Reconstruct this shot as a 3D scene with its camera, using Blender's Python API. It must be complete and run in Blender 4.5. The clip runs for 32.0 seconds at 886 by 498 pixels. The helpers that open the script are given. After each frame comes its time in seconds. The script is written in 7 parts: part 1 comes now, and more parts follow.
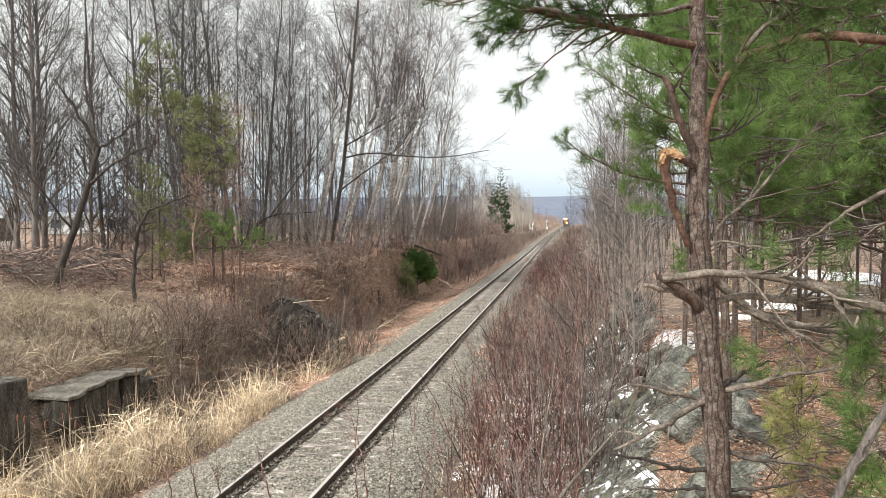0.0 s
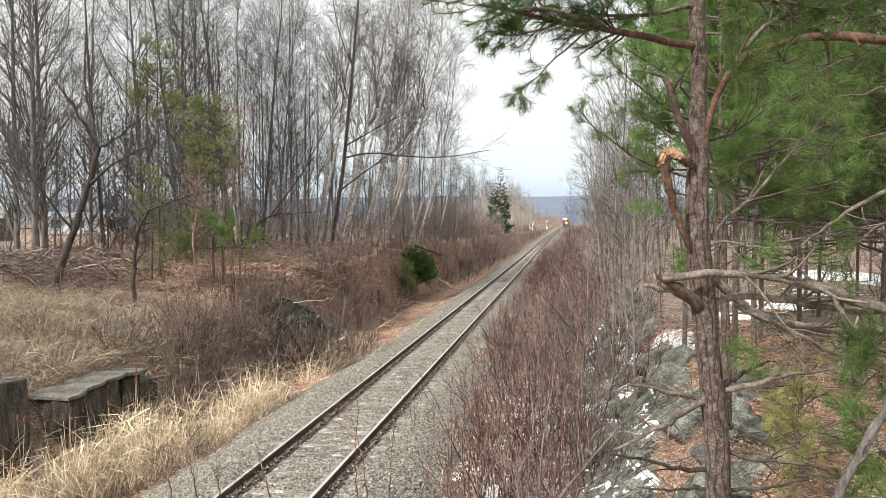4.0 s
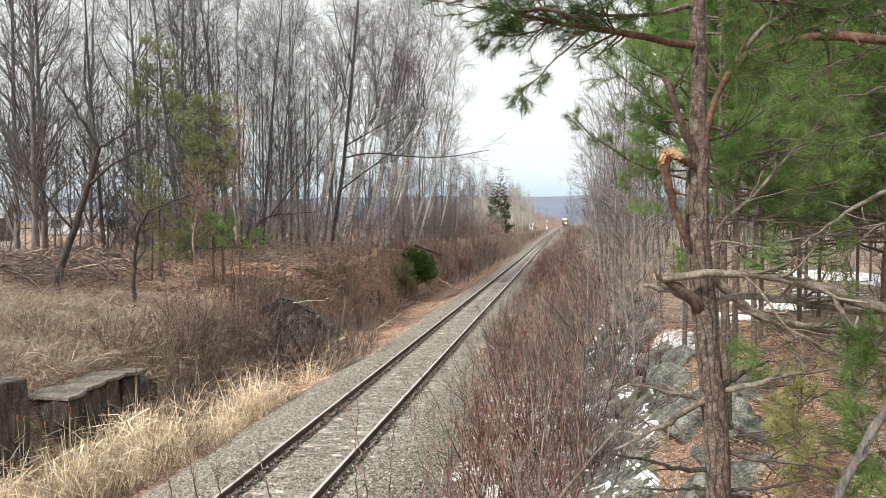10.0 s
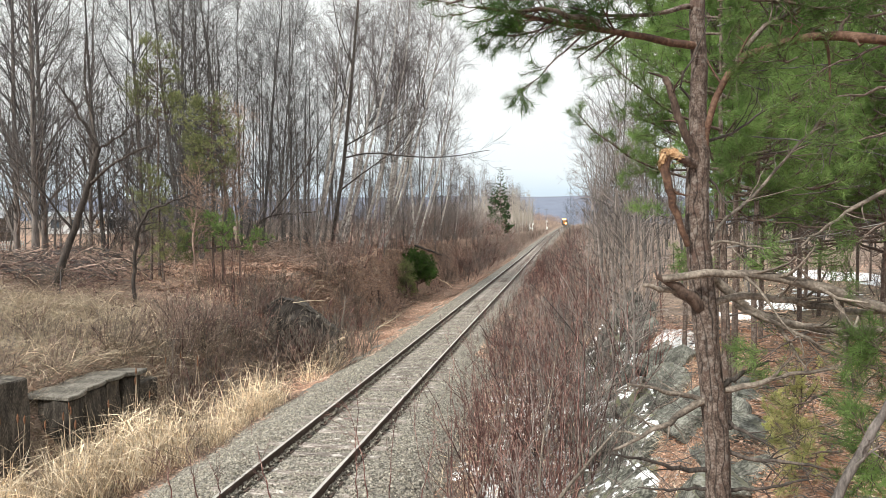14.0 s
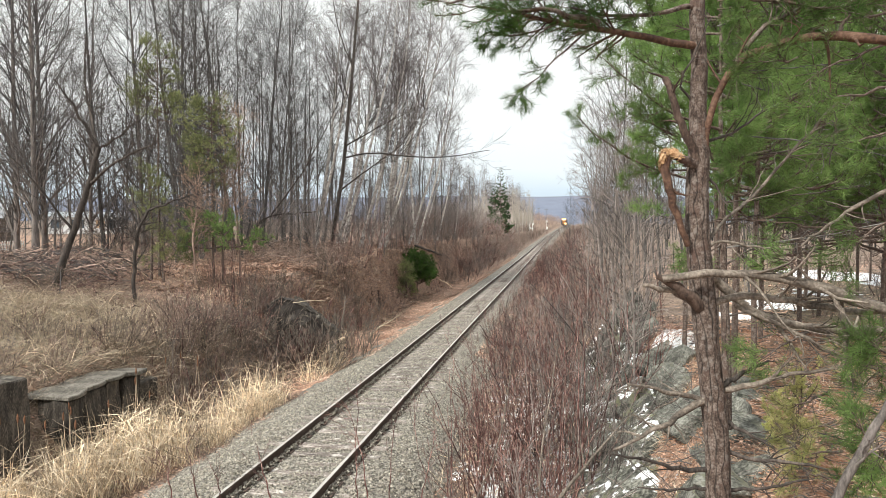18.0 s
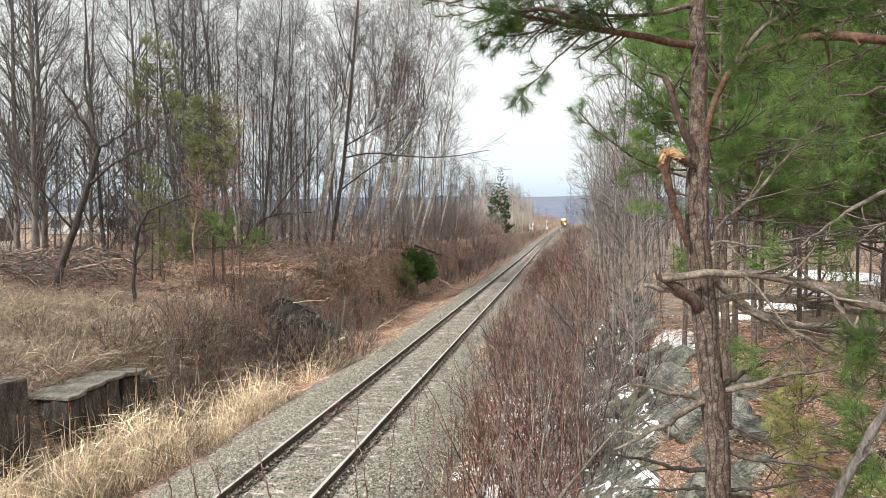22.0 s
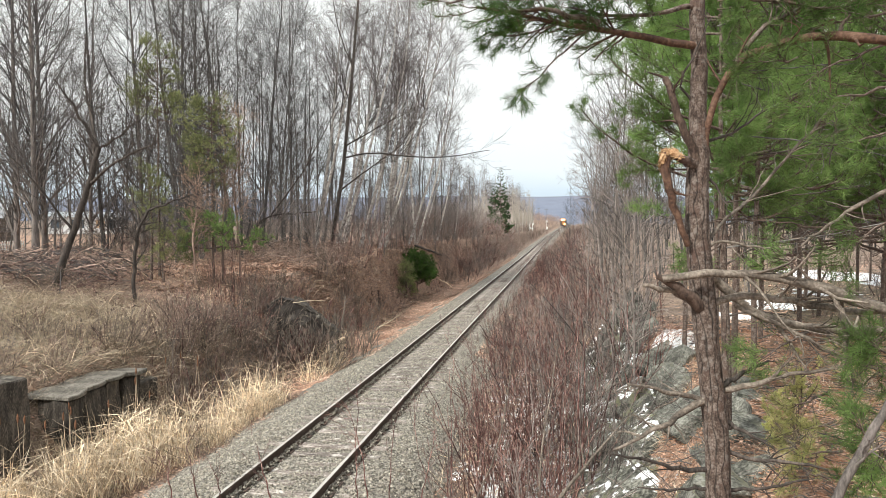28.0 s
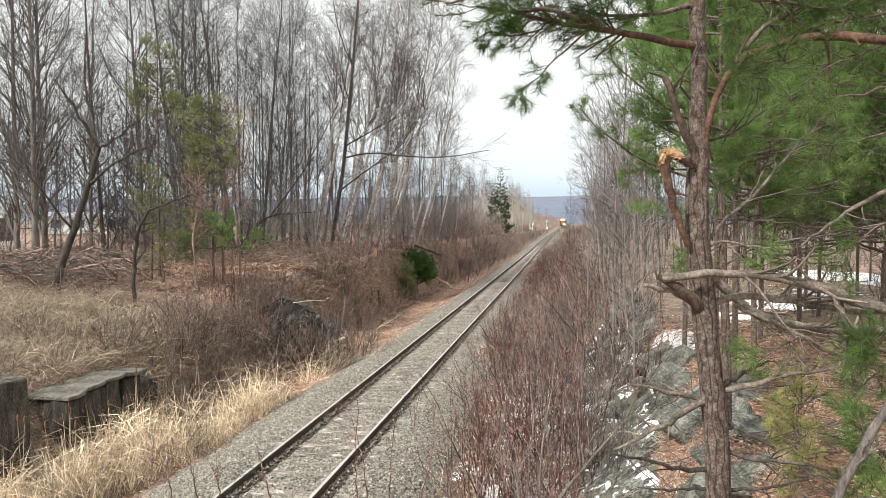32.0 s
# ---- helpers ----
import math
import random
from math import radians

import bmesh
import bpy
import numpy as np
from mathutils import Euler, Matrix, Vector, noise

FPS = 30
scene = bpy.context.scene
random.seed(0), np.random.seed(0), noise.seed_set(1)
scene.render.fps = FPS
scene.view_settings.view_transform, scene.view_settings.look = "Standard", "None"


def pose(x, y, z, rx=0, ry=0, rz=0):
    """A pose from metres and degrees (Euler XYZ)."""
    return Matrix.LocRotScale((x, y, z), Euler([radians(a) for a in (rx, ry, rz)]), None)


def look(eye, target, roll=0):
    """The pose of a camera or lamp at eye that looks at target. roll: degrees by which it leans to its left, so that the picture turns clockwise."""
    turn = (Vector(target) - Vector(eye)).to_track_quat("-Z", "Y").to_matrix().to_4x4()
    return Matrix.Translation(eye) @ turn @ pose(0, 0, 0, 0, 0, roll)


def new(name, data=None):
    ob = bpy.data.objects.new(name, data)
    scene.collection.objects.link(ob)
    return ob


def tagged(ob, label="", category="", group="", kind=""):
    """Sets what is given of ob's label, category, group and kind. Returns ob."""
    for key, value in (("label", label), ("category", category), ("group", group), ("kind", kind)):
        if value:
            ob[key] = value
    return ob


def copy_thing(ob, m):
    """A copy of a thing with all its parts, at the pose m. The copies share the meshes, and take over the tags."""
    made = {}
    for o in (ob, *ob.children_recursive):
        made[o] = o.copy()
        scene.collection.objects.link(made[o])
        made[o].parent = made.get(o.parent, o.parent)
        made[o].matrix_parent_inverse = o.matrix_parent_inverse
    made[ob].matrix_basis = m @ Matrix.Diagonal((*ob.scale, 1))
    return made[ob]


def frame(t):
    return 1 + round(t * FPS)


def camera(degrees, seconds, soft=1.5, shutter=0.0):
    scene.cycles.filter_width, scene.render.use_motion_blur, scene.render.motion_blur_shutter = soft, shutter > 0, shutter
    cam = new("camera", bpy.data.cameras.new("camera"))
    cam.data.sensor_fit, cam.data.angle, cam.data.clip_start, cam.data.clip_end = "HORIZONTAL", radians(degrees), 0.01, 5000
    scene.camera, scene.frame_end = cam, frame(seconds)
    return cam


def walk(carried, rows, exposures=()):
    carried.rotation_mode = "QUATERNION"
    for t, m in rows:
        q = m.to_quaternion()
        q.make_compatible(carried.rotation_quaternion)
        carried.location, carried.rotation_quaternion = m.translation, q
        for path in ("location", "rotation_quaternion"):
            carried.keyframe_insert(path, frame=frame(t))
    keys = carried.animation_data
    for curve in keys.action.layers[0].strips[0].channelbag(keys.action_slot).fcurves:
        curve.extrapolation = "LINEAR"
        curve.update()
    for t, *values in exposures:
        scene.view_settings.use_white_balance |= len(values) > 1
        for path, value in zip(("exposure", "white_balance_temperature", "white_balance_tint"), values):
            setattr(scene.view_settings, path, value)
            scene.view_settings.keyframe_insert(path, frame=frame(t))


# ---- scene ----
# ---- camera ----
cam = camera(65, 32.0, soft=0.5)
EYE = (4.67, 0.0, 4.49)


def gaze(dip):
    a, b = radians(9.68), radians(1.91 - dip)
    return look(EYE, (EYE[0] - math.sin(a) * math.cos(b) * 50, math.cos(a) * math.cos(b) * 50, EYE[2] - math.sin(b) * 50))


# a hand-held dip of well under a tenth of a degree in the first seconds
walk(cam, [(0, gaze(0)), (0.6, gaze(0)), (1.1, gaze(0.07)), (2.0, gaze(0.06)), (2.6, gaze(0.01)), (3.2, gaze(0)), (32.0, gaze(0))],
     exposures=[(0, 0.07, 6600, 6), (32, 0.07, 6600, 6)])

# ---- light ----
world = bpy.data.worlds.new("overcast_sky")
scene.world = world
world.use_nodes = True
wn, wl = world.node_tree.nodes, world.node_tree.links
wn.clear()
w_out = wn.new("ShaderNodeOutputWorld")
w_bg = wn.new("ShaderNodeBackground")
w_sky = wn.new("ShaderNodeTexSky")
w_sky.sky_type, w_sky.sun_disc = "NISHITA", False
w_sky.sun_elevation, w_sky.sun_rotation = radians(43), radians(217)
w_co = wn.new("ShaderNodeTexCoord")
w_sep = wn.new("ShaderNodeSeparateXYZ")
w_ramp = wn.new("ShaderNodeValToRGB")
w_noise = wn.new("ShaderNodeTexNoise")
w_noise.inputs["Scale"].default_value, w_noise.inputs["Detail"].default_value = 3.0, 4.0
w_map = wn.new("ShaderNodeMapping")
w_map.inputs["Scale"].default_value = (1, 1, 6)
w_add = wn.new("ShaderNodeMath")
w_add.operation = "MULTIPLY_ADD"
w_add.inputs[1].default_value, w_add.inputs[2].default_value = 0.05, -0.025
w_sum = wn.new("ShaderNodeMath")
w_sum.operation = "ADD"
w_mix = wn.new("ShaderNodeMix")
w_mix.data_type = "RGBA"
w_mix.inputs["Factor"].default_value = 0.92
w_gain = wn.new("ShaderNodeMix")
w_gain.data_type, w_gain.blend_type = "RGBA", "MULTIPLY"
w_gain.inputs["Factor"].default_value = 1.0
w_gain.inputs["B"].default_value = (0.12, 0.12, 0.12, 1)
els = w_ramp.color_ramp.elements
els[0].position, els[0].color = 0.0, (0.60, 0.71, 0.88, 1)
els[1].position, els[1].color = 1.0, (1.06, 1.06, 1.08, 1)
for at_z, colour in ((0.045, (0.74, 0.86, 1.0, 1)), (0.085, (0.94, 1.0, 1.06, 1)), (0.16, (1.08, 1.09, 1.10, 1)), (0.36, (1.14, 1.15, 1.15, 1))):
    el = els.new(at_z)
    el.color = colour
wl.new(w_co.outputs["Generated"], w_sep.inputs[0])
wl.new(w_co.outputs["Generated"], w_map.inputs[0])
wl.new(w_map.outputs[0], w_noise.inputs["Vector"])
wl.new(w_noise.outputs["Fac"], w_add.inputs[0])
wl.new(w_sep.outputs["Z"], w_sum.inputs[0])
wl.new(w_add.outputs[0], w_sum.inputs[1])
wl.new(w_sum.outputs[0], w_ramp.inputs[0])
wl.new(w_sky.outputs[0], w_gain.inputs["A"])
wl.new(w_gain.outputs["Result"], w_mix.inputs["A"])
wl.new(w_ramp.outputs[0], w_mix.inputs["B"])
wl.new(w_mix.outputs["Result"], w_bg.inputs["Color"])
w_bg.inputs["Strength"].default_value = 1.0
wl.new(w_bg.outputs[0], w_out.inputs[0])

sun = new("sun", bpy.data.lights.new("sun", "SUN"))
sun.data.energy, sun.data.angle, sun.data.color = 4.6, radians(4), (1.0, 0.96, 0.9)
sun.matrix_world = look((-30, -30, 46), (0, 10, 0))


# ---- materials ----
def shade(name, cols, scale=6.0, fine=60.0, rough=0.85, bump=0.4, size=0.01, stretch=(1, 1, 1), vary=0.25, metal=0.0, contrast=1.0):
    """Two scales of mottling between three colours, a random tone per object or island, and a bump of that depth in metres."""
    m = bpy.data.materials.new(name)
    m.use_nodes = True
    n, l = m.node_tree.nodes, m.node_tree.links
    b = n["Principled BSDF"]
    b.inputs["Roughness"].default_value, b.inputs["Metallic"].default_value = rough, metal
    co = n.new("ShaderNodeTexCoord")
    mp = n.new("ShaderNodeMapping")
    mp.inputs["Scale"].default_value = stretch
    l.new(co.outputs["Object"], mp.inputs[0])
    a, d = n.new("ShaderNodeTexNoise"), n.new("ShaderNodeTexNoise")
    a.inputs["Scale"].default_value, a.inputs["Detail"].default_value = scale, 5
    d.inputs["Scale"].default_value, d.inputs["Detail"].default_value = fine, 4
    l.new(mp.outputs[0], a.inputs["Vector"]), l.new(mp.outputs[0], d.inputs["Vector"])
    mx = n.new("ShaderNodeMath")
    mx.operation = "MULTIPLY_ADD"
    mx.inputs[1].default_value = 0.5
    l.new(d.outputs["Fac"], mx.inputs[0])
    half = n.new("ShaderNodeMath")
    half.operation = "MULTIPLY"
    half.inputs[1].default_value = 0.5
    l.new(a.outputs["Fac"], half.inputs[0]), l.new(half.outputs[0], mx.inputs[2])
    r = n.new("ShaderNodeValToRGB")
    e = r.color_ramp.elements
    w = 0.16 / contrast
    e[0].position, e[0].color = 0.5 - w, (*cols[0], 1)
    e[1].position, e[1].color = 0.5 + w, (*cols[-1], 1)
    if len(cols) > 2:
        k = e.new(0.5)
        k.color = (*cols[1], 1)
    l.new(mx.outputs[0], r.inputs[0])
    info, geo = n.new("ShaderNodeObjectInfo"), n.new("ShaderNodeNewGeometry")
    add = n.new("ShaderNodeMath")
    add.operation = "ADD"
    l.new(info.outputs["Random"], add.inputs[0]), l.new(geo.outputs["Random Per Island"], add.inputs[1])
    span = n.new("ShaderNodeMapRange")
    span.inputs["From Max"].default_value = 2.0
    span.inputs["To Min"].default_value, span.inputs["To Max"].default_value = 1 - 2 * vary, 1 + 2 * vary
    l.new(add.outputs[0], span.inputs["Value"])
    tone = n.new("ShaderNodeMix")
    tone.data_type, tone.blend_type = "RGBA", "MULTIPLY"
    tone.inputs["Factor"].default_value = 1.0
    l.new(r.outputs[0], tone.inputs["A"]), l.new(span.outputs[0], tone.inputs["B"])
    l.new(tone.outputs["Result"], b.inputs["Base Color"])
    if name.endswith("needles"):
        b.inputs["Specular IOR Level"].default_value = 0.15
        out, thin, both = n["Material Output"], n.new("ShaderNodeBsdfTranslucent"), n.new("ShaderNodeMixShader")
        both.inputs[0].default_value = 0.5
        l.new(tone.outputs["Result"], thin.inputs["Color"])
        l.new(b.outputs[0], both.inputs[1]), l.new(thin.outputs[0], both.inputs[2])
        l.new(both.outputs[0], out.inputs["Surface"])
    if bump:
        bp = n.new("ShaderNodeBump")
        bp.inputs["Strength"].default_value, bp.inputs["Distance"].default_value = bump, size
        l.new(mx.outputs[0], bp.inputs["Height"])
        l.new(bp.outputs[0], b.inputs["Normal"])
    return m


def patched(m, colour, low, high, scale, upward=True, rough=0.6):
    """Lays patches of a second cover (snow, lichen) on a material, on faces that look up."""
    n, l = m.node_tree.nodes, m.node_tree.links
    b = n["Principled BSDF"]
    was = b.inputs["Base Color"].links[0].from_socket
    co, no = n.new("ShaderNodeNewGeometry"), n.new("ShaderNodeTexNoise")
    no.inputs["Scale"].default_value, no.inputs["Detail"].default_value = scale, 6
    l.new(co.outputs["Position"], no.inputs["Vector"])
    fac = no.outputs["Fac"]
    if upward:
        sp, mu = n.new("ShaderNodeSeparateXYZ"), n.new("ShaderNodeMath")
        l.new(co.outputs["Normal"], sp.inputs[0])
        mu.operation = "MULTIPLY"
        l.new(sp.outputs["Z"], mu.inputs[0]), l.new(fac, mu.inputs[1])
        fac = mu.outputs[0]
    mr = n.new("ShaderNodeMapRange")
    mr.inputs["From Min"].default_value, mr.inputs["From Max"].default_value = low, high
    l.new(fac, mr.inputs["Value"])
    mix = n.new("ShaderNodeMix")
    mix.data_type = "RGBA"
    mix.inputs["B"].default_value = (*colour, 1)
    l.new(mr.outputs[0], mix.inputs["Factor"]), l.new(was, mix.inputs["A"])
    l.new(mix.outputs["Result"], b.inputs["Base Color"])
    return m


def cracked(m):
    """Painted shade in the cracks between bark plates, where the mesh marks them."""
    n, l = m.node_tree.nodes, m.node_tree.links
    b = n["Principled BSDF"]
    at, mr, mix = n.new("ShaderNodeAttribute"), n.new("ShaderNodeMapRange"), n.new("ShaderNodeMix")
    at.attribute_name = "crack"
    mr.inputs["To Min"].default_value, mr.inputs["To Max"].default_value = 1.0, 0.22
    mix.data_type, mix.blend_type = "RGBA", "MULTIPLY"
    mix.inputs["Factor"].default_value = 1.0
    l.new(at.outputs["Fac"], mr.inputs["Value"]), l.new(mr.outputs[0], mix.inputs["B"])
    l.new(b.inputs["Base Color"].links[0].from_socket, mix.inputs["A"])
    l.new(mix.outputs["Result"], b.inputs["Base Color"])


M = {
    "ballast": shade("ballast", [(0.05, 0.046, 0.04), (0.18, 0.165, 0.14), (0.42, 0.395, 0.345)], 16, 34, 0.9, 1.0, 0.03, vary=0.0, contrast=1.7),
    "stone": shade("ballast_stone", [(0.17, 0.15, 0.122), (0.31, 0.285, 0.24), (0.47, 0.44, 0.39)], 8, 60, 0.9, 0.3, vary=0.46),
    "rail_side": shade("rusty_steel", [(0.06, 0.042, 0.036), (0.15, 0.105, 0.085)], 4, 70, 0.8, 0.3, 0.002, vary=0.05, metal=0.1),
    "rail_top": shade("worn_steel", [(0.50, 0.47, 0.44), (0.70, 0.68, 0.65)], 5, 60, 0.4, 0.1, 0.001, vary=0.05, metal=0.35),
    "tie": shade("weathered_tie", [(0.045, 0.036, 0.032), (0.175, 0.148, 0.132), (0.44, 0.40, 0.37)], 3, 26, 0.9, 0.7, 0.01, (1, 9, 9), vary=0.3, contrast=1.3),
    "birch": shade("birch_bark", [(0.13, 0.112, 0.105), (0.45, 0.415, 0.39), (0.66, 0.62, 0.585)], 2.5, 14, 0.8, 0.3, 0.005, (1, 1, 2.5), vary=0.2, contrast=1.5),
    "bark": shade("grey_bark", [(0.035, 0.032, 0.031), (0.105, 0.097, 0.092), (0.22, 0.207, 0.198)], 3, 22, 0.9, 0.8, 0.02, (3, 3, 0.7), vary=0.3),
    "brownbark": shade("brown_bark", [(0.05, 0.042, 0.039), (0.14, 0.12, 0.11), (0.27, 0.235, 0.22)], 3, 22, 0.9, 0.8, 0.02, (3, 3, 0.7), vary=0.3),
    "birch_twig": shade("reddish_birch_twig", [(0.065, 0.055, 0.056), (0.18, 0.155, 0.156)], 3, 20, 0.85, 0, vary=0.45),
    "ledge": shade("flat_grey_stone", [(0.045, 0.04, 0.034), (0.125, 0.113, 0.096), (0.24, 0.22, 0.19)], 2.5, 26, 0.9, 0.8, 0.02, (1, 1, 1), vary=0.15, contrast=1.3),
    "darkbark": shade("dark_bark", [(0.022, 0.018, 0.016), (0.06, 0.048, 0.042), (0.14, 0.114, 0.10)], 3, 22, 0.9, 0.8, 0.02, (3, 3, 0.7), vary=0.2),
    "twig": shade("grey_twig", [(0.042, 0.038, 0.038), (0.125, 0.114, 0.112)], 3, 20, 0.85, 0, vary=0.48),
    "redtwig": shade("red_twig", [(0.03, 0.012, 0.011), (0.12, 0.05, 0.043), (0.44, 0.29, 0.25)], 1.5, 9, 0.7, 0, vary=0.5, contrast=1.3),
    "greytwig": shade("pale_twig", [(0.09, 0.072, 0.066), (0.28, 0.24, 0.22)], 2, 10, 0.8, 0, vary=0.5),
    # twigs of the far trees, with distance haze painted in as paleness
    "haze_twig": shade("hazed_far_twig", [(0.24, 0.215, 0.19), (0.38, 0.345, 0.30)], 2, 10, 0.85, 0, vary=0.3),
    "bramble": shade("bramble_twig", [(0.06, 0.038, 0.032), (0.25, 0.178, 0.145), (0.54, 0.43, 0.36)], 2, 10, 0.85, 0, vary=0.5),
    "pinebark": shade("pine_bark", [(0.032, 0.02, 0.016), (0.105, 0.074, 0.06), (0.23, 0.187, 0.163)], 24, 90, 0.92, 0.8, 0.008, (1, 1, 0.75), vary=0.05, contrast=1.15),
    "pineorange": shade("flaky_orange_bark", [(0.035, 0.018, 0.012), (0.10, 0.052, 0.034), (0.20, 0.118, 0.08)], 9, 44, 0.85, 0.6, 0.008, (1, 1, 1), vary=0.08),
    "snapped": shade("dark_snapped_bark", [(0.022, 0.014, 0.011), (0.075, 0.048, 0.037), (0.15, 0.105, 0.083)], 14, 60, 0.9, 0.7, 0.008, (1, 1, 0.6), vary=0.1),
    "deadwood": shade("dead_grey_wood", [(0.045, 0.036, 0.03), (0.145, 0.118, 0.096), (0.33, 0.28, 0.235)], 7, 50, 0.85, 0.5, 0.006, vary=0.16),
    "splinter": shade("torn_wood", [(0.22, 0.12, 0.06), (0.46, 0.28, 0.15), (0.66, 0.47, 0.29)], 12, 60, 0.85, 0.6, 0.01, vary=0.1),
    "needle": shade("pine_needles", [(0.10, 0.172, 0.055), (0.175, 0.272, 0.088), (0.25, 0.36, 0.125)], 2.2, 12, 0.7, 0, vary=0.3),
    # pine green painted darker, as backlit by the sky; also the juniper's own green
    "needle_backlit_and_juniper": shade("backlit_pine_and_juniper_needles", [(0.038, 0.08, 0.022), (0.075, 0.138, 0.036), (0.13, 0.205, 0.058)], 2.2, 12, 0.7, 0, vary=0.3),
    "needle_far": shade("olive_needles", [(0.12, 0.145, 0.062), (0.22, 0.25, 0.105), (0.33, 0.345, 0.165)], 1.2, 8, 0.6, 0, vary=0.35),
    "needle_yellow": shade("yellowing_needles", [(0.28, 0.31, 0.11), (0.46, 0.47, 0.19), (0.58, 0.54, 0.28)], 2.2, 12, 0.6, 0, vary=0.3),
    "needle_dark": shade("dark_needles", [(0.022, 0.05, 0.022), (0.05, 0.098, 0.04), (0.095, 0.15, 0.064)], 2, 10, 0.6, 0, vary=0.3),
    "reed": shade("dry_reed", [(0.34, 0.25, 0.16), (0.68, 0.545, 0.39), (0.88, 0.78, 0.62)], 3, 16, 0.7, 0, vary=0.48),
    "cattail": shade("cattail_fluff", [(0.10, 0.045, 0.025), (0.22, 0.11, 0.06)], 20, 90, 0.95, 0.4, vary=0.2),
    "grass": shade("dry_grass", [(0.115, 0.083, 0.058), (0.28, 0.215, 0.15), (0.52, 0.44, 0.335)], 0.7, 9, 0.8, 0, vary=0.5),
    "straw": shade("pale_straw", [(0.26, 0.20, 0.135), (0.50, 0.41, 0.30), (0.70, 0.61, 0.48)], 0.9, 9, 0.8, 0, vary=0.48),
    "leaf": shade("fallen_leaf", [(0.20, 0.095, 0.062), (0.53, 0.325, 0.23), (0.80, 0.64, 0.53)], 1.2, 30, 0.75, 0, vary=0.5),
    "rock": shade("granite", [(0.024, 0.024, 0.02), (0.10, 0.10, 0.085), (0.27, 0.268, 0.235)], 3.6, 24, 0.88, 1.0, 0.05, (1, 1, 2.2), vary=0.1, contrast=1.6),
    "block": shade("dark_stone", [(0.016, 0.013, 0.011), (0.06, 0.05, 0.041), (0.165, 0.14, 0.115)], 3.0, 30, 0.88, 0.9, 0.03, (2.4, 2.4, 0.6), vary=0.12, contrast=1.3),
    "snow": shade("old_snow", [(0.74, 0.76, 0.80), (0.88, 0.89, 0.90)], 5, 40, 0.6, 0.5, 0.02, vary=0.02),
    "white": shade("white_paint", [(0.66, 0.66, 0.64), (0.80, 0.80, 0.78)], 3, 30, 0.6, 0.1, vary=0.03),
    "dark": shade("dark_paint", [(0.03, 0.03, 0.032), (0.06, 0.06, 0.062)], 3, 20, 0.6, 0.1, vary=0.03),
    # orange that stands for the headlights' glow on the locomotive's front
    "loco": shade("glow_tinted_cab", [(0.34, 0.14, 0.045), (0.46, 0.21, 0.07)], 1.5, 10, 0.5, 0.1, vary=0.02),
    "wood_wall": shade("log_wall", [(0.05, 0.04, 0.033), (0.13, 0.105, 0.085)], 2, 20, 0.85, 0.5, vary=0.2),
    "roof": shade("pale_roof", [(0.48, 0.52, 0.56), (0.62, 0.66, 0.70)], 1.2, 14, 0.6, 0.2, vary=0.03),
    "siding": shade("white_siding", [(0.62, 0.63, 0.64), (0.76, 0.77, 0.78)], 1.0, 16, 0.6, 0.2, vary=0.03),
    "tan": shade("tan_panel", [(0.50, 0.33, 0.20), (0.60, 0.42, 0.28)], 1.0, 16, 0.6, 0.2, vary=0.03),
    "window": shade("window_glass", [(0.05, 0.07, 0.09), (0.09, 0.12, 0.15)], 1.0, 4, 0.12, 0, vary=0.03),
}
patched(M["rock"], (0.80, 0.82, 0.85), 0.425, 0.45, 5.5)
patched(M["rock"], (0.17, 0.175, 0.105), 0.56, 0.64, 3.0, False)
patched(M["tie"], (0.56, 0.53, 0.50), 0.57, 0.66, 4.5)
patched(M["block"], (0.20, 0.185, 0.155), 0.52, 0.66, 4.0)
M["dark_rock"] = shade("dark_rock", [(0.012, 0.010, 0.009), (0.033, 0.027, 0.024), (0.095, 0.08, 0.07)], 3.0, 30, 0.9, 0.9, 0.03, vary=0.1)
M["beech_twig"] = shade("pale_beech_twig", [(0.16, 0.105, 0.085), (0.34, 0.245, 0.20)], 2, 10, 0.8, 0, vary=0.4)
M["dead_leaf"] = shade("pale_dead_leaf", [(0.30, 0.19, 0.13), (0.52, 0.38, 0.29)], 2, 20, 0.8, 0, vary=0.35)
M["rock_bare"] = shade("lichened_granite", [(0.032, 0.033, 0.028), (0.125, 0.126, 0.108), (0.29, 0.288, 0.255)], 3.6, 26, 0.88, 1.0, 0.05, (1, 1, 2.0), vary=0.1, contrast=1.4)
M["rust"] = shade("rust_needle_litter", [(0.12, 0.05, 0.028), (0.30, 0.135, 0.07), (0.47, 0.27, 0.16)], 1.5, 12, 0.8, 0, vary=0.4)
patched(M["pinebark"], (0.095, 0.057, 0.045), 0.54, 0.72, 8.0, False)
patched(M["pinebark"], (0.20, 0.172, 0.155), 0.56, 0.72, 24.0, False)
# the trunk's cracks get their shade through the colour
cracked(M["pinebark"])
patched(M["rock_bare"], (0.15, 0.15, 0.11), 0.50, 0.62, 6.0)


def lamp_glow(name, colour, power):
    m = bpy.data.materials.new(name)
    m.use_nodes = True
    b = m.node_tree.nodes["Principled BSDF"]
    b.inputs["Base Color"].default_value = (*colour, 1)
    b.inputs["Emission Color"].default_value, b.inputs["Emission Strength"].default_value = (*colour, 1), power
    return m


M["headlight"] = lamp_glow("headlight_glow", (1.0, 0.74, 0.46), 1.9)
# the orange glare around the lamps, as a glowing surface of its own
M["reflector"] = lamp_glow("painted_halo_glow", (1.0, 0.42, 0.13), 0.75)


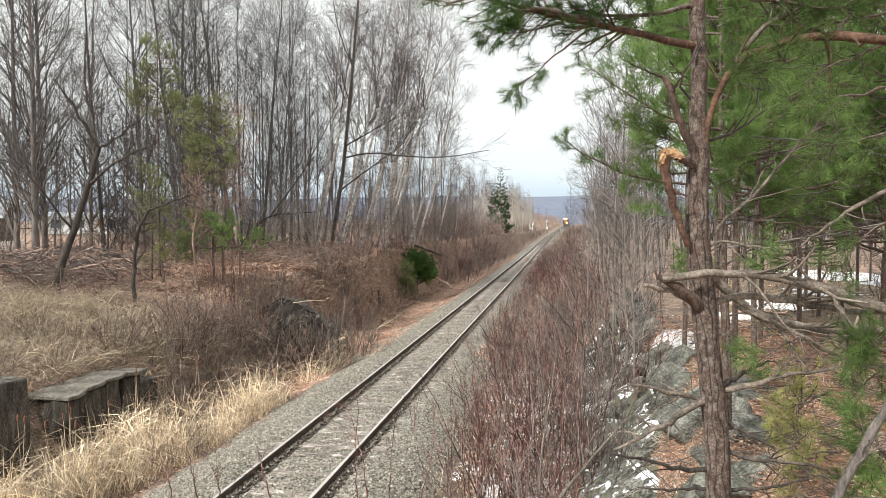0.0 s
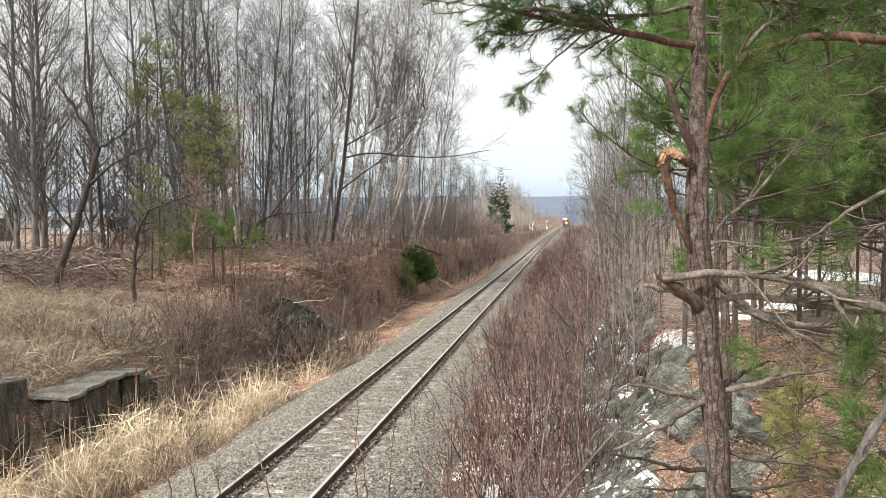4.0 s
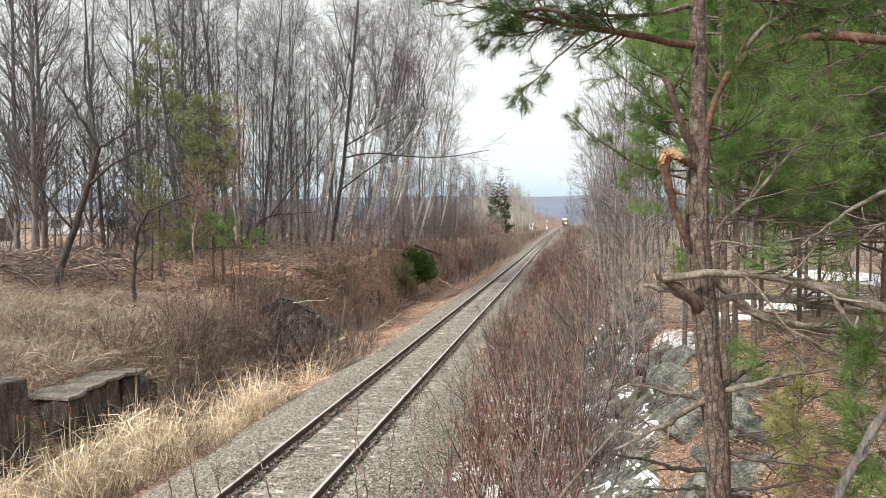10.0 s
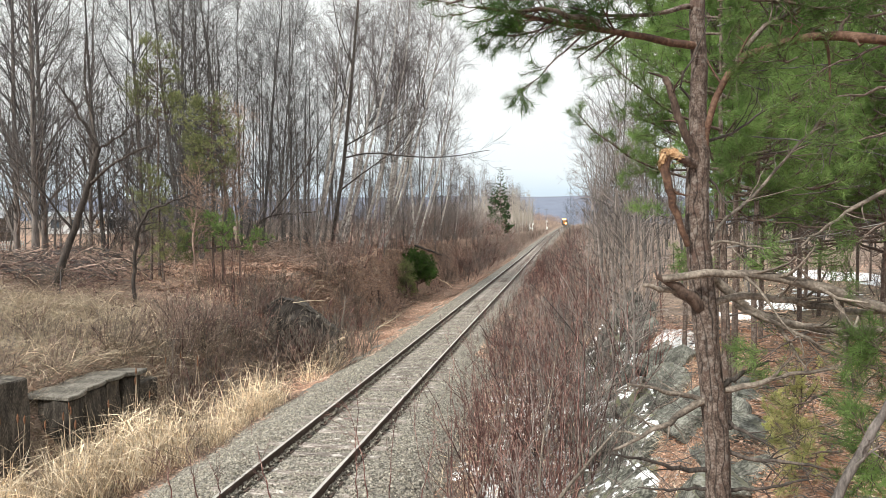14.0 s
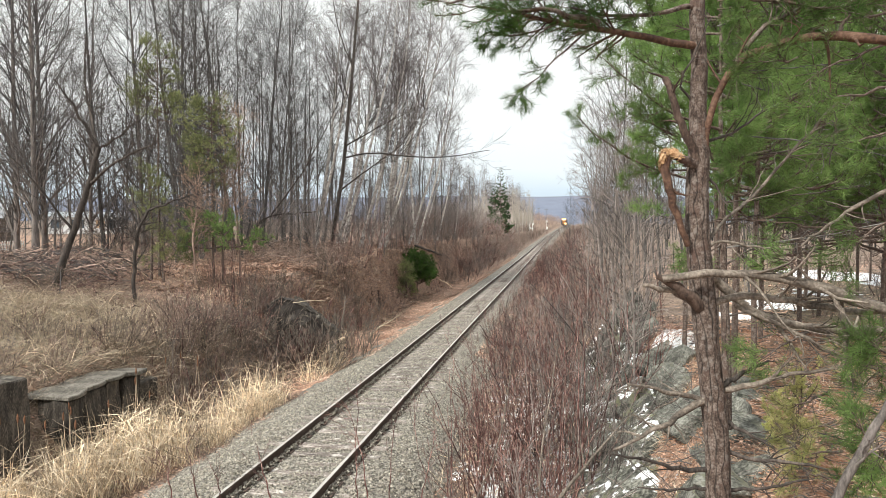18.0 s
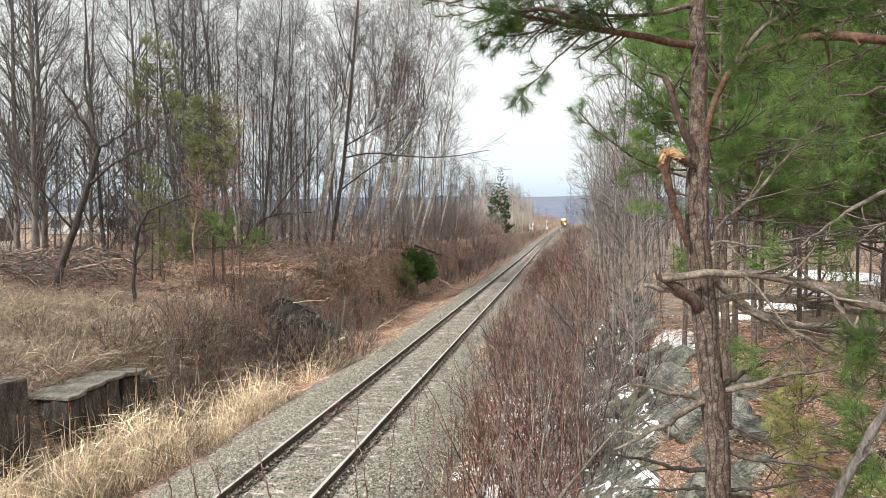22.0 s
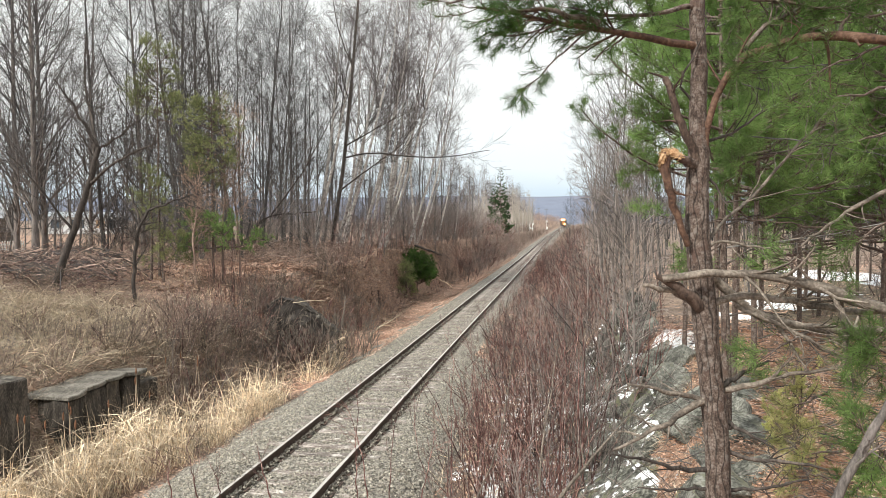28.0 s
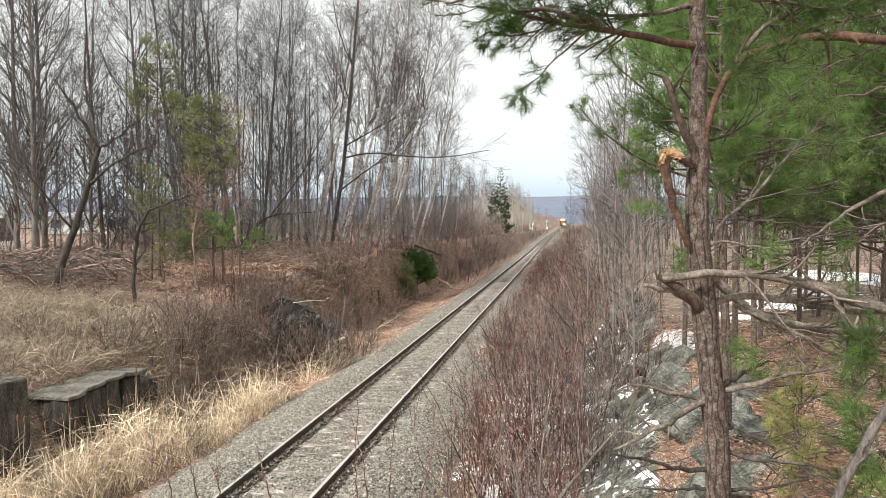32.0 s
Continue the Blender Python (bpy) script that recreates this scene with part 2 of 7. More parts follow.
def ground_material():
    m = shade("ground_cover", [(0.07, 0.05, 0.039), (0.195, 0.14, 0.108), (0.40, 0.305, 0.24)], 1.3, 22, 0.95, 0.8, 0.05, vary=0.0)
    n, l = m.node_tree.nodes, m.node_tree.links
    b = n["Principled BSDF"]
    geo = n.new("ShaderNodeNewGeometry")
    cur = b.inputs["Base Color"].links[0].from_socket
    for name, dark, pale, scale in (("grass", (0.075, 0.055, 0.037), (0.38, 0.30, 0.20), 18), ("leaves", (0.085, 0.05, 0.037), (0.52, 0.345, 0.25), 22),
                                    ("gravel", (0.14, 0.13, 0.12), (0.44, 0.42, 0.39), 20), ("snow", (0.72, 0.74, 0.78), (0.86, 0.87, 0.89), 5)):
        patch = 10.0 if name == "snow" else 2.2
        at, no, rp, mix = n.new("ShaderNodeAttribute"), n.new("ShaderNodeTexNoise"), n.new("ShaderNodeMix"), n.new("ShaderNodeMix")
        at.attribute_name = name
        no.inputs["Scale"].default_value, no.inputs["Detail"].default_value = scale, 6
        l.new(geo.outputs["Position"], no.inputs["Vector"])
        rp.data_type = mix.data_type = "RGBA"
        rp.inputs["A"].default_value, rp.inputs["B"].default_value = (*dark, 1), (*pale, 1)
        cut = n.new("ShaderNodeMapRange")
        cut.inputs["From Min"].default_value, cut.inputs["From Max"].default_value = 0.32, 0.68
        l.new(no.outputs["Fac"], cut.inputs["Value"]), l.new(cut.outputs[0], rp.inputs["Factor"])
        edge, big = n.new("ShaderNodeMapRange"), n.new("ShaderNodeTexNoise")
        big.inputs["Scale"].default_value, big.inputs["Detail"].default_value = patch, 7
        l.new(geo.outputs["Position"], big.inputs["Vector"])
        ad = n.new("ShaderNodeMath")
        ad.operation = "ADD"
        l.new(at.outputs["Fac"], ad.inputs[0]), l.new(big.outputs["Fac"], ad.inputs[1])
        edge.inputs["From Min"].default_value, edge.inputs["From Max"].default_value = 0.93, 1.05
        l.new(ad.outputs[0], edge.inputs["Value"])
        l.new(edge.outputs[0], mix.inputs["Factor"]), l.new(cur, mix.inputs["A"]), l.new(rp.outputs["Result"], mix.inputs["B"])
        cur = mix.outputs["Result"]
    l.new(cur, b.inputs["Base Color"])
    return m


M["ground"] = ground_material()

rng = np.random.default_rng(7)


# ---- mesh helpers ----
def mesh_of(name, chunks, material):
    """One mesh out of (verts, faces) chunks of numpy arrays; the faces of a chunk all have three or four corners."""
    verts, loops, starts, base, at = [], [], [], 0, 0
    for v, f in chunks:
        verts.append(v)
        loops.append((f + base).ravel())
        starts.append(at + np.arange(len(f)) * f.shape[1])
        base += len(v)
        at += f.size
    v, lo, st = np.concatenate(verts).astype(np.float32), np.concatenate(loops).astype(np.int32), np.concatenate(starts).astype(np.int32)
    me = bpy.data.meshes.new(name)
    me.vertices.add(len(v)), me.loops.add(len(lo)), me.polygons.add(len(st))
    me.vertices.foreach_set("co", v.ravel())
    me.loops.foreach_set("vertex_index", lo)
    me.polygons.foreach_set("loop_start", st)
    me.polygons.foreach_set("use_smooth", np.ones(len(st), bool))
    me.update(calc_edges=True)
    me.materials.append(material)
    return me


def unit(v):
    return v / np.maximum(np.linalg.norm(v, axis=-1, keepdims=True), 1e-9)


def tubes(p, r, sides=4):
    """Tapered tubes along polylines p (count, points, 3) with radii r (count, points)."""
    b, n = r.shape
    t = unit(np.gradient(p, axis=1))
    # one side axis for the whole tube, so that it never twists
    way = np.abs(unit(p[:, -1] - p[:, 0]))
    ref = np.eye(3)[np.argmin(way, axis=1)][:, None]
    u = unit(np.cross(t, ref))
    w = np.cross(t, u)
    a = np.linspace(0, 2 * np.pi, sides, endpoint=False)
    v = p[:, :, None] + r[:, :, None, None] * (np.cos(a)[:, None] * u[:, :, None] + np.sin(a)[:, None] * w[:, :, None])
    i = np.arange(b * n * sides).reshape(b, n, sides)
    j = np.roll(i, -1, axis=2)
    f = np.stack([i[:, :-1], j[:, :-1], j[:, 1:], i[:, 1:]], -1).reshape(-1, 4)
    return v.reshape(-1, 3), f


def slivers(p, d, length, r):
    """Needles: slim three-sided spikes at p along d."""
    ref = np.where(np.abs(d[:, 2:3]) > 0.9, np.array([1.0, 0, 0]), np.array([0, 0, 1.0]))
    u = unit(np.cross(d, ref))
    w = np.cross(d, u)
    n = len(p)
    k = [p + r * (np.cos(a) * u + np.sin(a) * w) for a in (0, 2.094, 4.189)]
    v = np.stack([*k, p + d * length[:, None]], 1).reshape(-1, 3)
    i = np.arange(n)[:, None] * 4
    f = np.concatenate([i + [0, 1, 3], i + [1, 2, 3], i + [2, 0, 3]])
    return v, f


def blades(p, d, length, width, bend, points=4):
    """Flat grass or reed blades that start at p along d and droop."""
    n = len(p)
    side = unit(np.cross(d, np.array([0, 0, 1.0])) + rng.normal(0, 0.4, (n, 3)))
    s = np.linspace(0, 1, points)[None, :, None]
    c = p[:, None] + d[:, None] * length[:, None, None] * s
    flat = unit(d * [1, 1, 0] + rng.normal(0, 0.15, (n, 3)) * [1, 1, 0])
    c = c + (flat[:, None] * 0.45 - np.array([0, 0, 1.0])) * (bend * length)[:, None, None] * s ** 2
    wd = width[:, None, None] * (1 - s ** 2 * 0.9) * 0.5
    v = np.stack([c - side[:, None] * wd, c + side[:, None] * wd], 2)
    i = np.arange(n * points * 2).reshape(n, points, 2)
    f = np.stack([i[:, :-1, 0], i[:, :-1, 1], i[:, 1:, 1], i[:, 1:, 0]], -1).reshape(-1, 4)
    return v.reshape(-1, 3), f


def along(p, t):
    """Points and directions at the parameters t (0 to 1) of one polyline each."""
    n = p.shape[1]
    x = np.clip(t, 0, 0.999) * (n - 1)
    i = x.astype(int)
    k = np.arange(len(p))
    a, b = p[k, i], p[k, i + 1]
    return a + (b - a) * (x - i)[:, None], unit(b - a)


def sprout(p, r, count, span=(0.3, 1.0), angle=(35, 65), length=1.0, shrink=0.5, points=4, lift=0.1, wobble=0.15, thick=0.55, floor=0.003):
    """Side branches off polylines p: count of them, at span along the parent, leaning off by angle."""
    k = rng.integers(0, len(p), count)
    t = rng.uniform(span[0], span[1], count)
    o, d = along(p[k], t)
    size = np.linalg.norm(p[k, -1] - p[k, 0], axis=1)
    n = p.shape[1]
    rr = r[k, np.clip((t * (n - 1)).astype(int), 0, n - 1)]
    side = unit(np.cross(d, rng.normal(0, 1, (count, 3))))
    a = np.radians(rng.uniform(angle[0], angle[1], count))[:, None]
    way = unit(d * np.cos(a) + side * np.sin(a))
    ln = length * (1 - shrink * (t - span[0]) / max(span[1] - span[0], 1e-6)) * rng.uniform(0.6, 1.25, count)
    q = [o]
    for s in range(points - 1):
        q.append(q[-1] + way * (ln / (points - 1))[:, None])
        way = unit(way + rng.normal(0, wobble, (count, 3)) + np.array([0, 0, lift]))
    taper = np.linspace(1, 0.35, points)
    return np.stack(q, 1), np.maximum(rr[:, None] * thick * taper, floor)


def line(pts, r0, r1, points=10, jit=0.0):
    """A smooth polyline through pts, with a radius from r0 to r1; as arrays for tubes()."""
    pts = np.array(pts, float)
    c = np.concatenate([[0], np.cumsum(np.linalg.norm(np.diff(pts, axis=0), axis=1))])
    s = np.linspace(0, c[-1], points)
    q = np.stack([np.interp(s, c, pts[:, i]) for i in range(3)], 1)
    for _ in range(2):
        q[1:-1] = (q[:-2] + 2 * q[1:-1] + q[2:]) / 4
    if jit:
        q[1:-1] += rng.normal(0, jit, (points - 2, 3))
    return q[None], np.linspace(r0, r1, points)[None]


def part(name, me, parent, label=""):
    ob = new(name, me)
    ob.parent = parent
    return tagged(ob, label)


def bm_mesh(name, bm, material):
    me = bpy.data.meshes.new(name)
    bm.to_mesh(me)
    bm.free()
    me.materials.append(material)
    return me


def box(w, d, h, bevel=0.01, segments=1):
    """A bevelled box that stands on z = 0, as a bmesh."""
    bm = bmesh.new()
    bmesh.ops.create_cube(bm, size=1)
    bmesh.ops.scale(bm, vec=(w, d, h), verts=bm.verts)
    bmesh.ops.translate(bm, vec=(0, 0, h / 2), verts=bm.verts)
    if bevel:
        bmesh.ops.bevel(bm, geom=bm.edges[:], offset=bevel, segments=segments, affect="EDGES", profile=0.5)
    return bm


# ---- the lie of the land ----
def rail_z(y):
    y = np.asarray(y, float)
    return np.where(y > 80, 4.4 * (np.clip(y - 80, 0, 400) / 360) ** 2, 0.0)


def rail_x(y):
    y = np.asarray(y, float)
    return np.where(y > 150, 7.0 * (np.clip(y - 150, 0, 420) / 290) ** 2, 0.0)


def bumps(x, y, s):
    return (np.sin(x * 1.3 / s + 0.7 * np.sin(y * 0.9 / s)) + np.sin(y * 1.1 / s + 1.3 + 0.8 * np.sin(x * 0.7 / s)) + 0.6 * np.sin((x + y) * 2.3 / s)) / 2.6


def land(x, y):
    """Height of the ground at (x, y): the track bed in its cutting, the ditch and the two banks."""
    x, y = np.asarray(x, float), np.asarray(y, float)
    s = x - rail_x(y)
    rise = lambda a, b, v: (lambda q: q * q * (3 - 2 * q))(np.clip((v - a) / (b - a), 0, 1))
    bed_l = np.interp(-s, [0, 1.5, 2.7, 3.4, 4.7], [-0.32, -0.32, -0.45, -0.62, -0.45])
    bed_r = np.interp(s, [0, 1.5, 2.7, 5.0], [-0.32, -0.32, -0.38, 0.0])
    top_l = np.interp(y, [-50, 18, 27, 34, 46, 70, 110, 200, 300, 450], [1.05, 1.05, 1.6, 2.4, 2.85, 2.9, 3.0, 2.0, 1.0, 0.4])
    back = np.clip((-s - 6.3) / 9, 0, 1)
    top_l = np.where(top_l < 2.9, top_l + (2.9 - top_l) * back, top_l)
    top_r = np.interp(y, [-50, 8, 15, 30, 60, 120, 200, 300], [2.3, 2.3, 2.35, 2.0, 2.1, 2.2, 1.2, 0.5])
    wob = 0.35 * bumps(x * 0 + 3, y, 2.6) + 0.2 * bumps(y, y * 0, 1.1)
    left = bed_l + (top_l - bed_l) * rise(4.7 + wob, 6.4 + wob, -s)
    right = bed_r + (top_r - bed_r) * rise(4.9 + wob, 6.7 + wob, s)
    z = np.where(s < 0, left, right) + rail_z(y)
    off = np.clip((np.abs(s) - 3.2) / 3, 0, 1)
    # the hollow under the abutment's slab and the pit before the wing wall
    z = z - 0.75 * np.exp(-((x + 6.3) / 0.55) ** 2 - ((y - 12.45) / 0.45) ** 2) - 0.9 * np.exp(-((x + 6.2) / 0.8) ** 2 - ((y - 22.9) / 0.9) ** 2)
    return z + off * (0.07 * bumps(x, y, 0.8) + 0.12 * bumps(y, x, 2.7)) + np.clip((np.abs(s) - 12) / 40, 0, 1) * 0.35 * bumps(x, y, 9)


def spread(edges):
    return np.concatenate([np.arange(a, b, st) for a, b, st in edges])


def build_ground():
    gx = spread([(-1600, -400, 150), (-400, -100, 25), (-100, -30, 4), (-30, -8, 0.8), (-8, 12, 0.25), (12, 30, 0.9), (30, 100, 5), (100, 400, 25), (400, 1700, 150)])
    gy = spread([(-400, -40, 40), (-40, 4, 4), (4, 36, 0.3), (36, 80, 0.9), (80, 200, 3), (200, 600, 10), (600, 3200, 130)])
    x, y = np.meshgrid(gx, gy, indexing="ij")
    z = land(x, y)
    i = np.arange(x.size).reshape(x.shape)
    f = np.stack([i[:-1, :-1], i[1:, :-1], i[1:, 1:], i[:-1, 1:]], -1).reshape(-1, 4)
    me = mesh_of("ground", [(np.stack([x, y, z], -1).reshape(-1, 3), f)], M["ground"])
    x, y = x.ravel(), y.ravel()
    s = x - rail_x(y)
    near = np.exp(-((y - 18) / 4.5) ** 2) * np.exp(-((s + 10) / 3.6) ** 2)
    cover = {
        "grass": 0.22 + 0.42 * near - 0.3 * ((y > 31) & (s < 0)) - 0.2 * ((s > -5.5) & (s < 8)) + 0.38 * ((s > 9) & (y > 13) & (y < 34)),
        "leaves": np.where(s > 5.6, 0.62 - 0.25 * (y > 16), np.where((s < -3.2) & (y > 25) & (y < 90), 0.66, 0.45)),
        "gravel": np.clip(0.9 - (np.abs(s) - 2.2) * np.where(s > 0, 1.1, 0.6), 0, 0.9),
        "snow": 0.2 + 0.25 * np.exp(-((s - 4.6) / 1.5) ** 2) * np.exp(-((y - 14) / 10) ** 4) + 0.22 * np.exp(-((s - 4.2) / 1.1) ** 2) * np.exp(-((y - 9.3) / 2.6) ** 2),
    }
    for name, val in cover.items():
        at = me.attributes.new(name, "FLOAT", "POINT")
        at.data.foreach_set("value", np.asarray(val, np.float32))
    tagged(new("ground", me), "leaf-strewn and grassy ground with patches of old snow", "ground", kind="structure")


build_ground()


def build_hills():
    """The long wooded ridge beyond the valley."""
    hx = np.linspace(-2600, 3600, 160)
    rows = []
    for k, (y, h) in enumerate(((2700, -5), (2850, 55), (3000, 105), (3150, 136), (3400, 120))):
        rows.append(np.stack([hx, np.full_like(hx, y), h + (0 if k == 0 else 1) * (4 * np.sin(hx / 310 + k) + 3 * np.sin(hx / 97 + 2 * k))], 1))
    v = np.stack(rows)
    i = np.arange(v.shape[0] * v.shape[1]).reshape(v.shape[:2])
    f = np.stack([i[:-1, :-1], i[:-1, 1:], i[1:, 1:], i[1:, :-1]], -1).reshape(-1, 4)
    # the blue-grey is the haze of distance, put into the ridge's colour
    m = shade("hazed_wooded_hill", [(0.135, 0.155, 0.215), (0.17, 0.195, 0.26)], 0.004, 0.03, 1.0, 0, vary=0.0)
    tagged(new("backdrop_hill", mesh_of("backdrop_hill", [(v.reshape(-1, 3), f)], m)), "long wooded ridge on the horizon, blue-grey from painted haze", "hill", kind="structure")


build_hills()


# ---- railway track ----
RAIL_TOP = 0.17


def build_track():
    track = tagged(new("railway_track"), "single railway track of worn steel rails on weathered wooden ties", "railway track", kind="structure")
    ys = spread([(-20, 150, 5), (150, 520, 6)])
    prof = np.array([(-0.07, 0.0), (-0.07, 0.012), (-0.012, 0.03), (-0.01, 0.125), (-0.036, 0.135), (-0.036, 0.162), (-0.03, 0.17), (0.03, 0.17), (0.036, 0.162), (0.036, 0.135), (0.01, 0.125), (0.012, 0.03), (0.07, 0.012), (0.07, 0.0)])
    for side in (-0.753, 0.753):
        x0, z0 = rail_x(ys) + side, rail_z(ys)
        v = np.stack([np.stack([x0 + px, ys, z0 + pz], 1) for px, pz in prof], 1)
        n, k = v.shape[:2]
        i = np.arange(n * k).reshape(n, k)
        j = np.roll(i, -1, 1)
        f = np.stack([i[:-1], j[:-1], j[1:], i[1:]], -1).reshape(-1, 4)
        me = mesh_of("rail", [(v.reshape(-1, 3), f)], M["rail_side"])
        me.polygons.foreach_set("use_smooth", np.zeros(len(f), bool))
        me.materials.append(M["rail_top"])
        me.polygons.foreach_set("material_index", np.tile(np.where(np.arange(k) == 6, 1, 0), n - 1).astype(np.int32))
        part("rail", me, track, "rusty-sided steel rail with a worn bright top")
    return track


track = build_track()


def build_ballast():
    """The crowned bed of crushed stone, and loose stones upon it."""
    s = np.array([-2.9, -2.55, -2.1, -1.75, -1.3, -0.95, -0.5, 0, 0.5, 0.95, 1.3, 1.75, 2.1, 2.5, 2.8])
    h = np.array([-0.52, -0.38, -0.2, -0.08, -0.028, -0.035, -0.042, -0.042, -0.042, -0.035, -0.028, -0.08, -0.2, -0.34, -0.46])
    ys = spread([(-20, 4, 2), (4, 40, 0.25), (40, 90, 1), (90, 520, 6)])
    y, q = np.meshgrid(ys, np.arange(len(s)), indexing="ij")
    x = rail_x(y) + s[q] * (1 + np.where((np.abs(s[q]) > 2.3) & (y > 4) & (y < 90), 0.05 * bumps(y, s[q] * 9, 0.5) + 0.03 * rng.normal(0, 1, y.shape), 0))
    z = rail_z(y) + h[q] + np.where((y > 4) & (y < 90), rng.normal(0, 0.012, y.shape), 0)
    i = np.arange(x.size).reshape(x.shape)
    f = np.stack([i[:-1, :-1], i[:-1, 1:], i[1:, 1:], i[1:, :-1]], -1).reshape(-1, 4)
    tagged(new("ballast_bed", mesh_of("ballast_bed", [(np.stack([x, y, z], -1).reshape(-1, 3), f)], M["ballast"])),
           "bed of grey crushed stone under the ties", "ballast", kind="structure")
    n = 42000
    yy = 8 + 34 * rng.uniform(0, 1, n) ** 1.9
    ss = rng.uniform(-2.85, 2.75, n)
    zz = np.interp(ss, s, h) + rng.uniform(-0.01, 0.026, n)
    keep = ~((np.abs(np.abs(ss) - 0.75) < 0.09))
    # stones heaped against the foot of the rails
    k = 9000
    ye = 8 + 30 * rng.uniform(0, 1, k) ** 1.6
    se = (0.753 + rng.uniform(0.045, 0.13, k) * rng.choice([-1, 1], k)) * rng.choice([-1, 1], k)
    yy, ss, zz = np.append(yy[keep], ye), np.append(ss[keep], se), np.append(zz[keep], rng.uniform(-0.01, 0.06, k))
    n = len(yy)
    c = np.array([(1, 0, 0), (-1, 0, 0), (0, 1, 0), (0, -1, 0), (0, 0, 1), (0, 0, -1)], float)
    fo = np.array([(0, 2, 4), (2, 1, 4), (1, 3, 4), (3, 0, 4), (2, 0, 5), (1, 2, 5), (3, 1, 5), (0, 3, 5)])
    v = c[None] * rng.uniform(0.013, 0.029, (n, 1, 1)) * rng.uniform(0.6, 1.3, (n, 6, 1)) + rng.normal(0, 0.006, (n, 6, 3))
    a = rng.uniform(0, 6.3, n)
    ca, sa = np.cos(a)[:, None], np.sin(a)[:, None]
    v = np.stack([v[..., 0] * ca - v[..., 1] * sa, v[..., 0] * sa + v[..., 1] * ca, v[..., 2]], -1)
    v += np.stack([ss, yy, zz], 1)[:, None]
    me = mesh_of("ballast_stones", [(v.reshape(-1, 3), (np.arange(n)[:, None, None] * 6 + fo).reshape(-1, 3))], M["stone"])
    me.polygons.foreach_set("use_smooth", np.zeros(n * 8, bool))
    tagged(new("ballast_stones", me), "loose grey and tan crushed stones between the ties", "gravel", kind="stuff")


build_ballast()


# ---- bare trees ----
def tree_meshes(height, radius, lean=0.0, limbs=34, twigs=210, tips=700, first=0.3, spread_len=0.22, droop=0.14, fine=0.007, bark="bark", bow=0.0, single=5, twig="twig"):
    """Meshes of a leafless tree that stands at the origin and leans towards +x: the trunk, its largest limbs one by one, and the crown."""
    n = 12
    s = np.linspace(0, 1, n)
    x = height * (math.tan(radians(lean)) * s - bow * s ** 2)
    wig = np.cumsum(rng.normal(0, 0.055 * height / n, (n, 2)), 0) * s[:, None]
    p = np.stack([x + wig[:, 0], wig[:, 1], height * s - 0.25], 1)[None]
    r = (radius * (1 - 0.93 * s ** 1.1) * np.where(s < 0.05, 1.35, 1))[None]
    l1, r1 = sprout(p, r, limbs, (first, 0.97), (20, 52), height * spread_len, 0.55, 7, droop, 0.13, 0.36, 0.008)
    l2, r2 = sprout(l1, r1, twigs, (0.15, 1.0), (22, 62), height * spread_len * 0.42, 0.4, 4, droop * 0.8, 0.2, 0.5, fine)
    l3, r3 = sprout(l2, r2, tips, (0.1, 1.0), (25, 65), height * spread_len * 0.19, 0.3, 2, droop * 0.6, 0.22, 0.6, fine * 0.75)
    big = np.argsort(-r1[:, 0])
    wood = M[bark if bark != "birch" else "bark"]
    return (mesh_of("trunk", [tubes(p, r, 8)], M[bark]), [mesh_of("limb", [tubes(l1[i:i + 1], r1[i:i + 1], 5)], wood) for i in big[:single]],
            mesh_of("crown", [tubes(l1[big[single:]], r1[big[single:]], 4), tubes(l2, r2, 3), tubes(l3, r3, 3)], M[twig]))


def tree_thing(name, meshes, label, category="tree", group=""):
    t = tagged(new(name), label, category, group)
    trunk, limbs, crown = meshes
    part("trunk", trunk, t)
    for me in limbs:
        part("limb", me, t)
    tagged(part("crown", crown, t), kind="stuff")
    return t


def stand(proto, x, y, turn=0.0, size=1.0, tilt=0.0):
    """A copy of a prototype on the ground at (x, y)."""
    z = float(land(x, y))
    ob = copy_thing(proto, pose(x, y, z, 0, tilt, turn))
    ob.scale = (size, size, size)
    return ob


def remove(ob):
    for o in (*ob.children_recursive, ob):
        bpy.data.objects.remove(o)


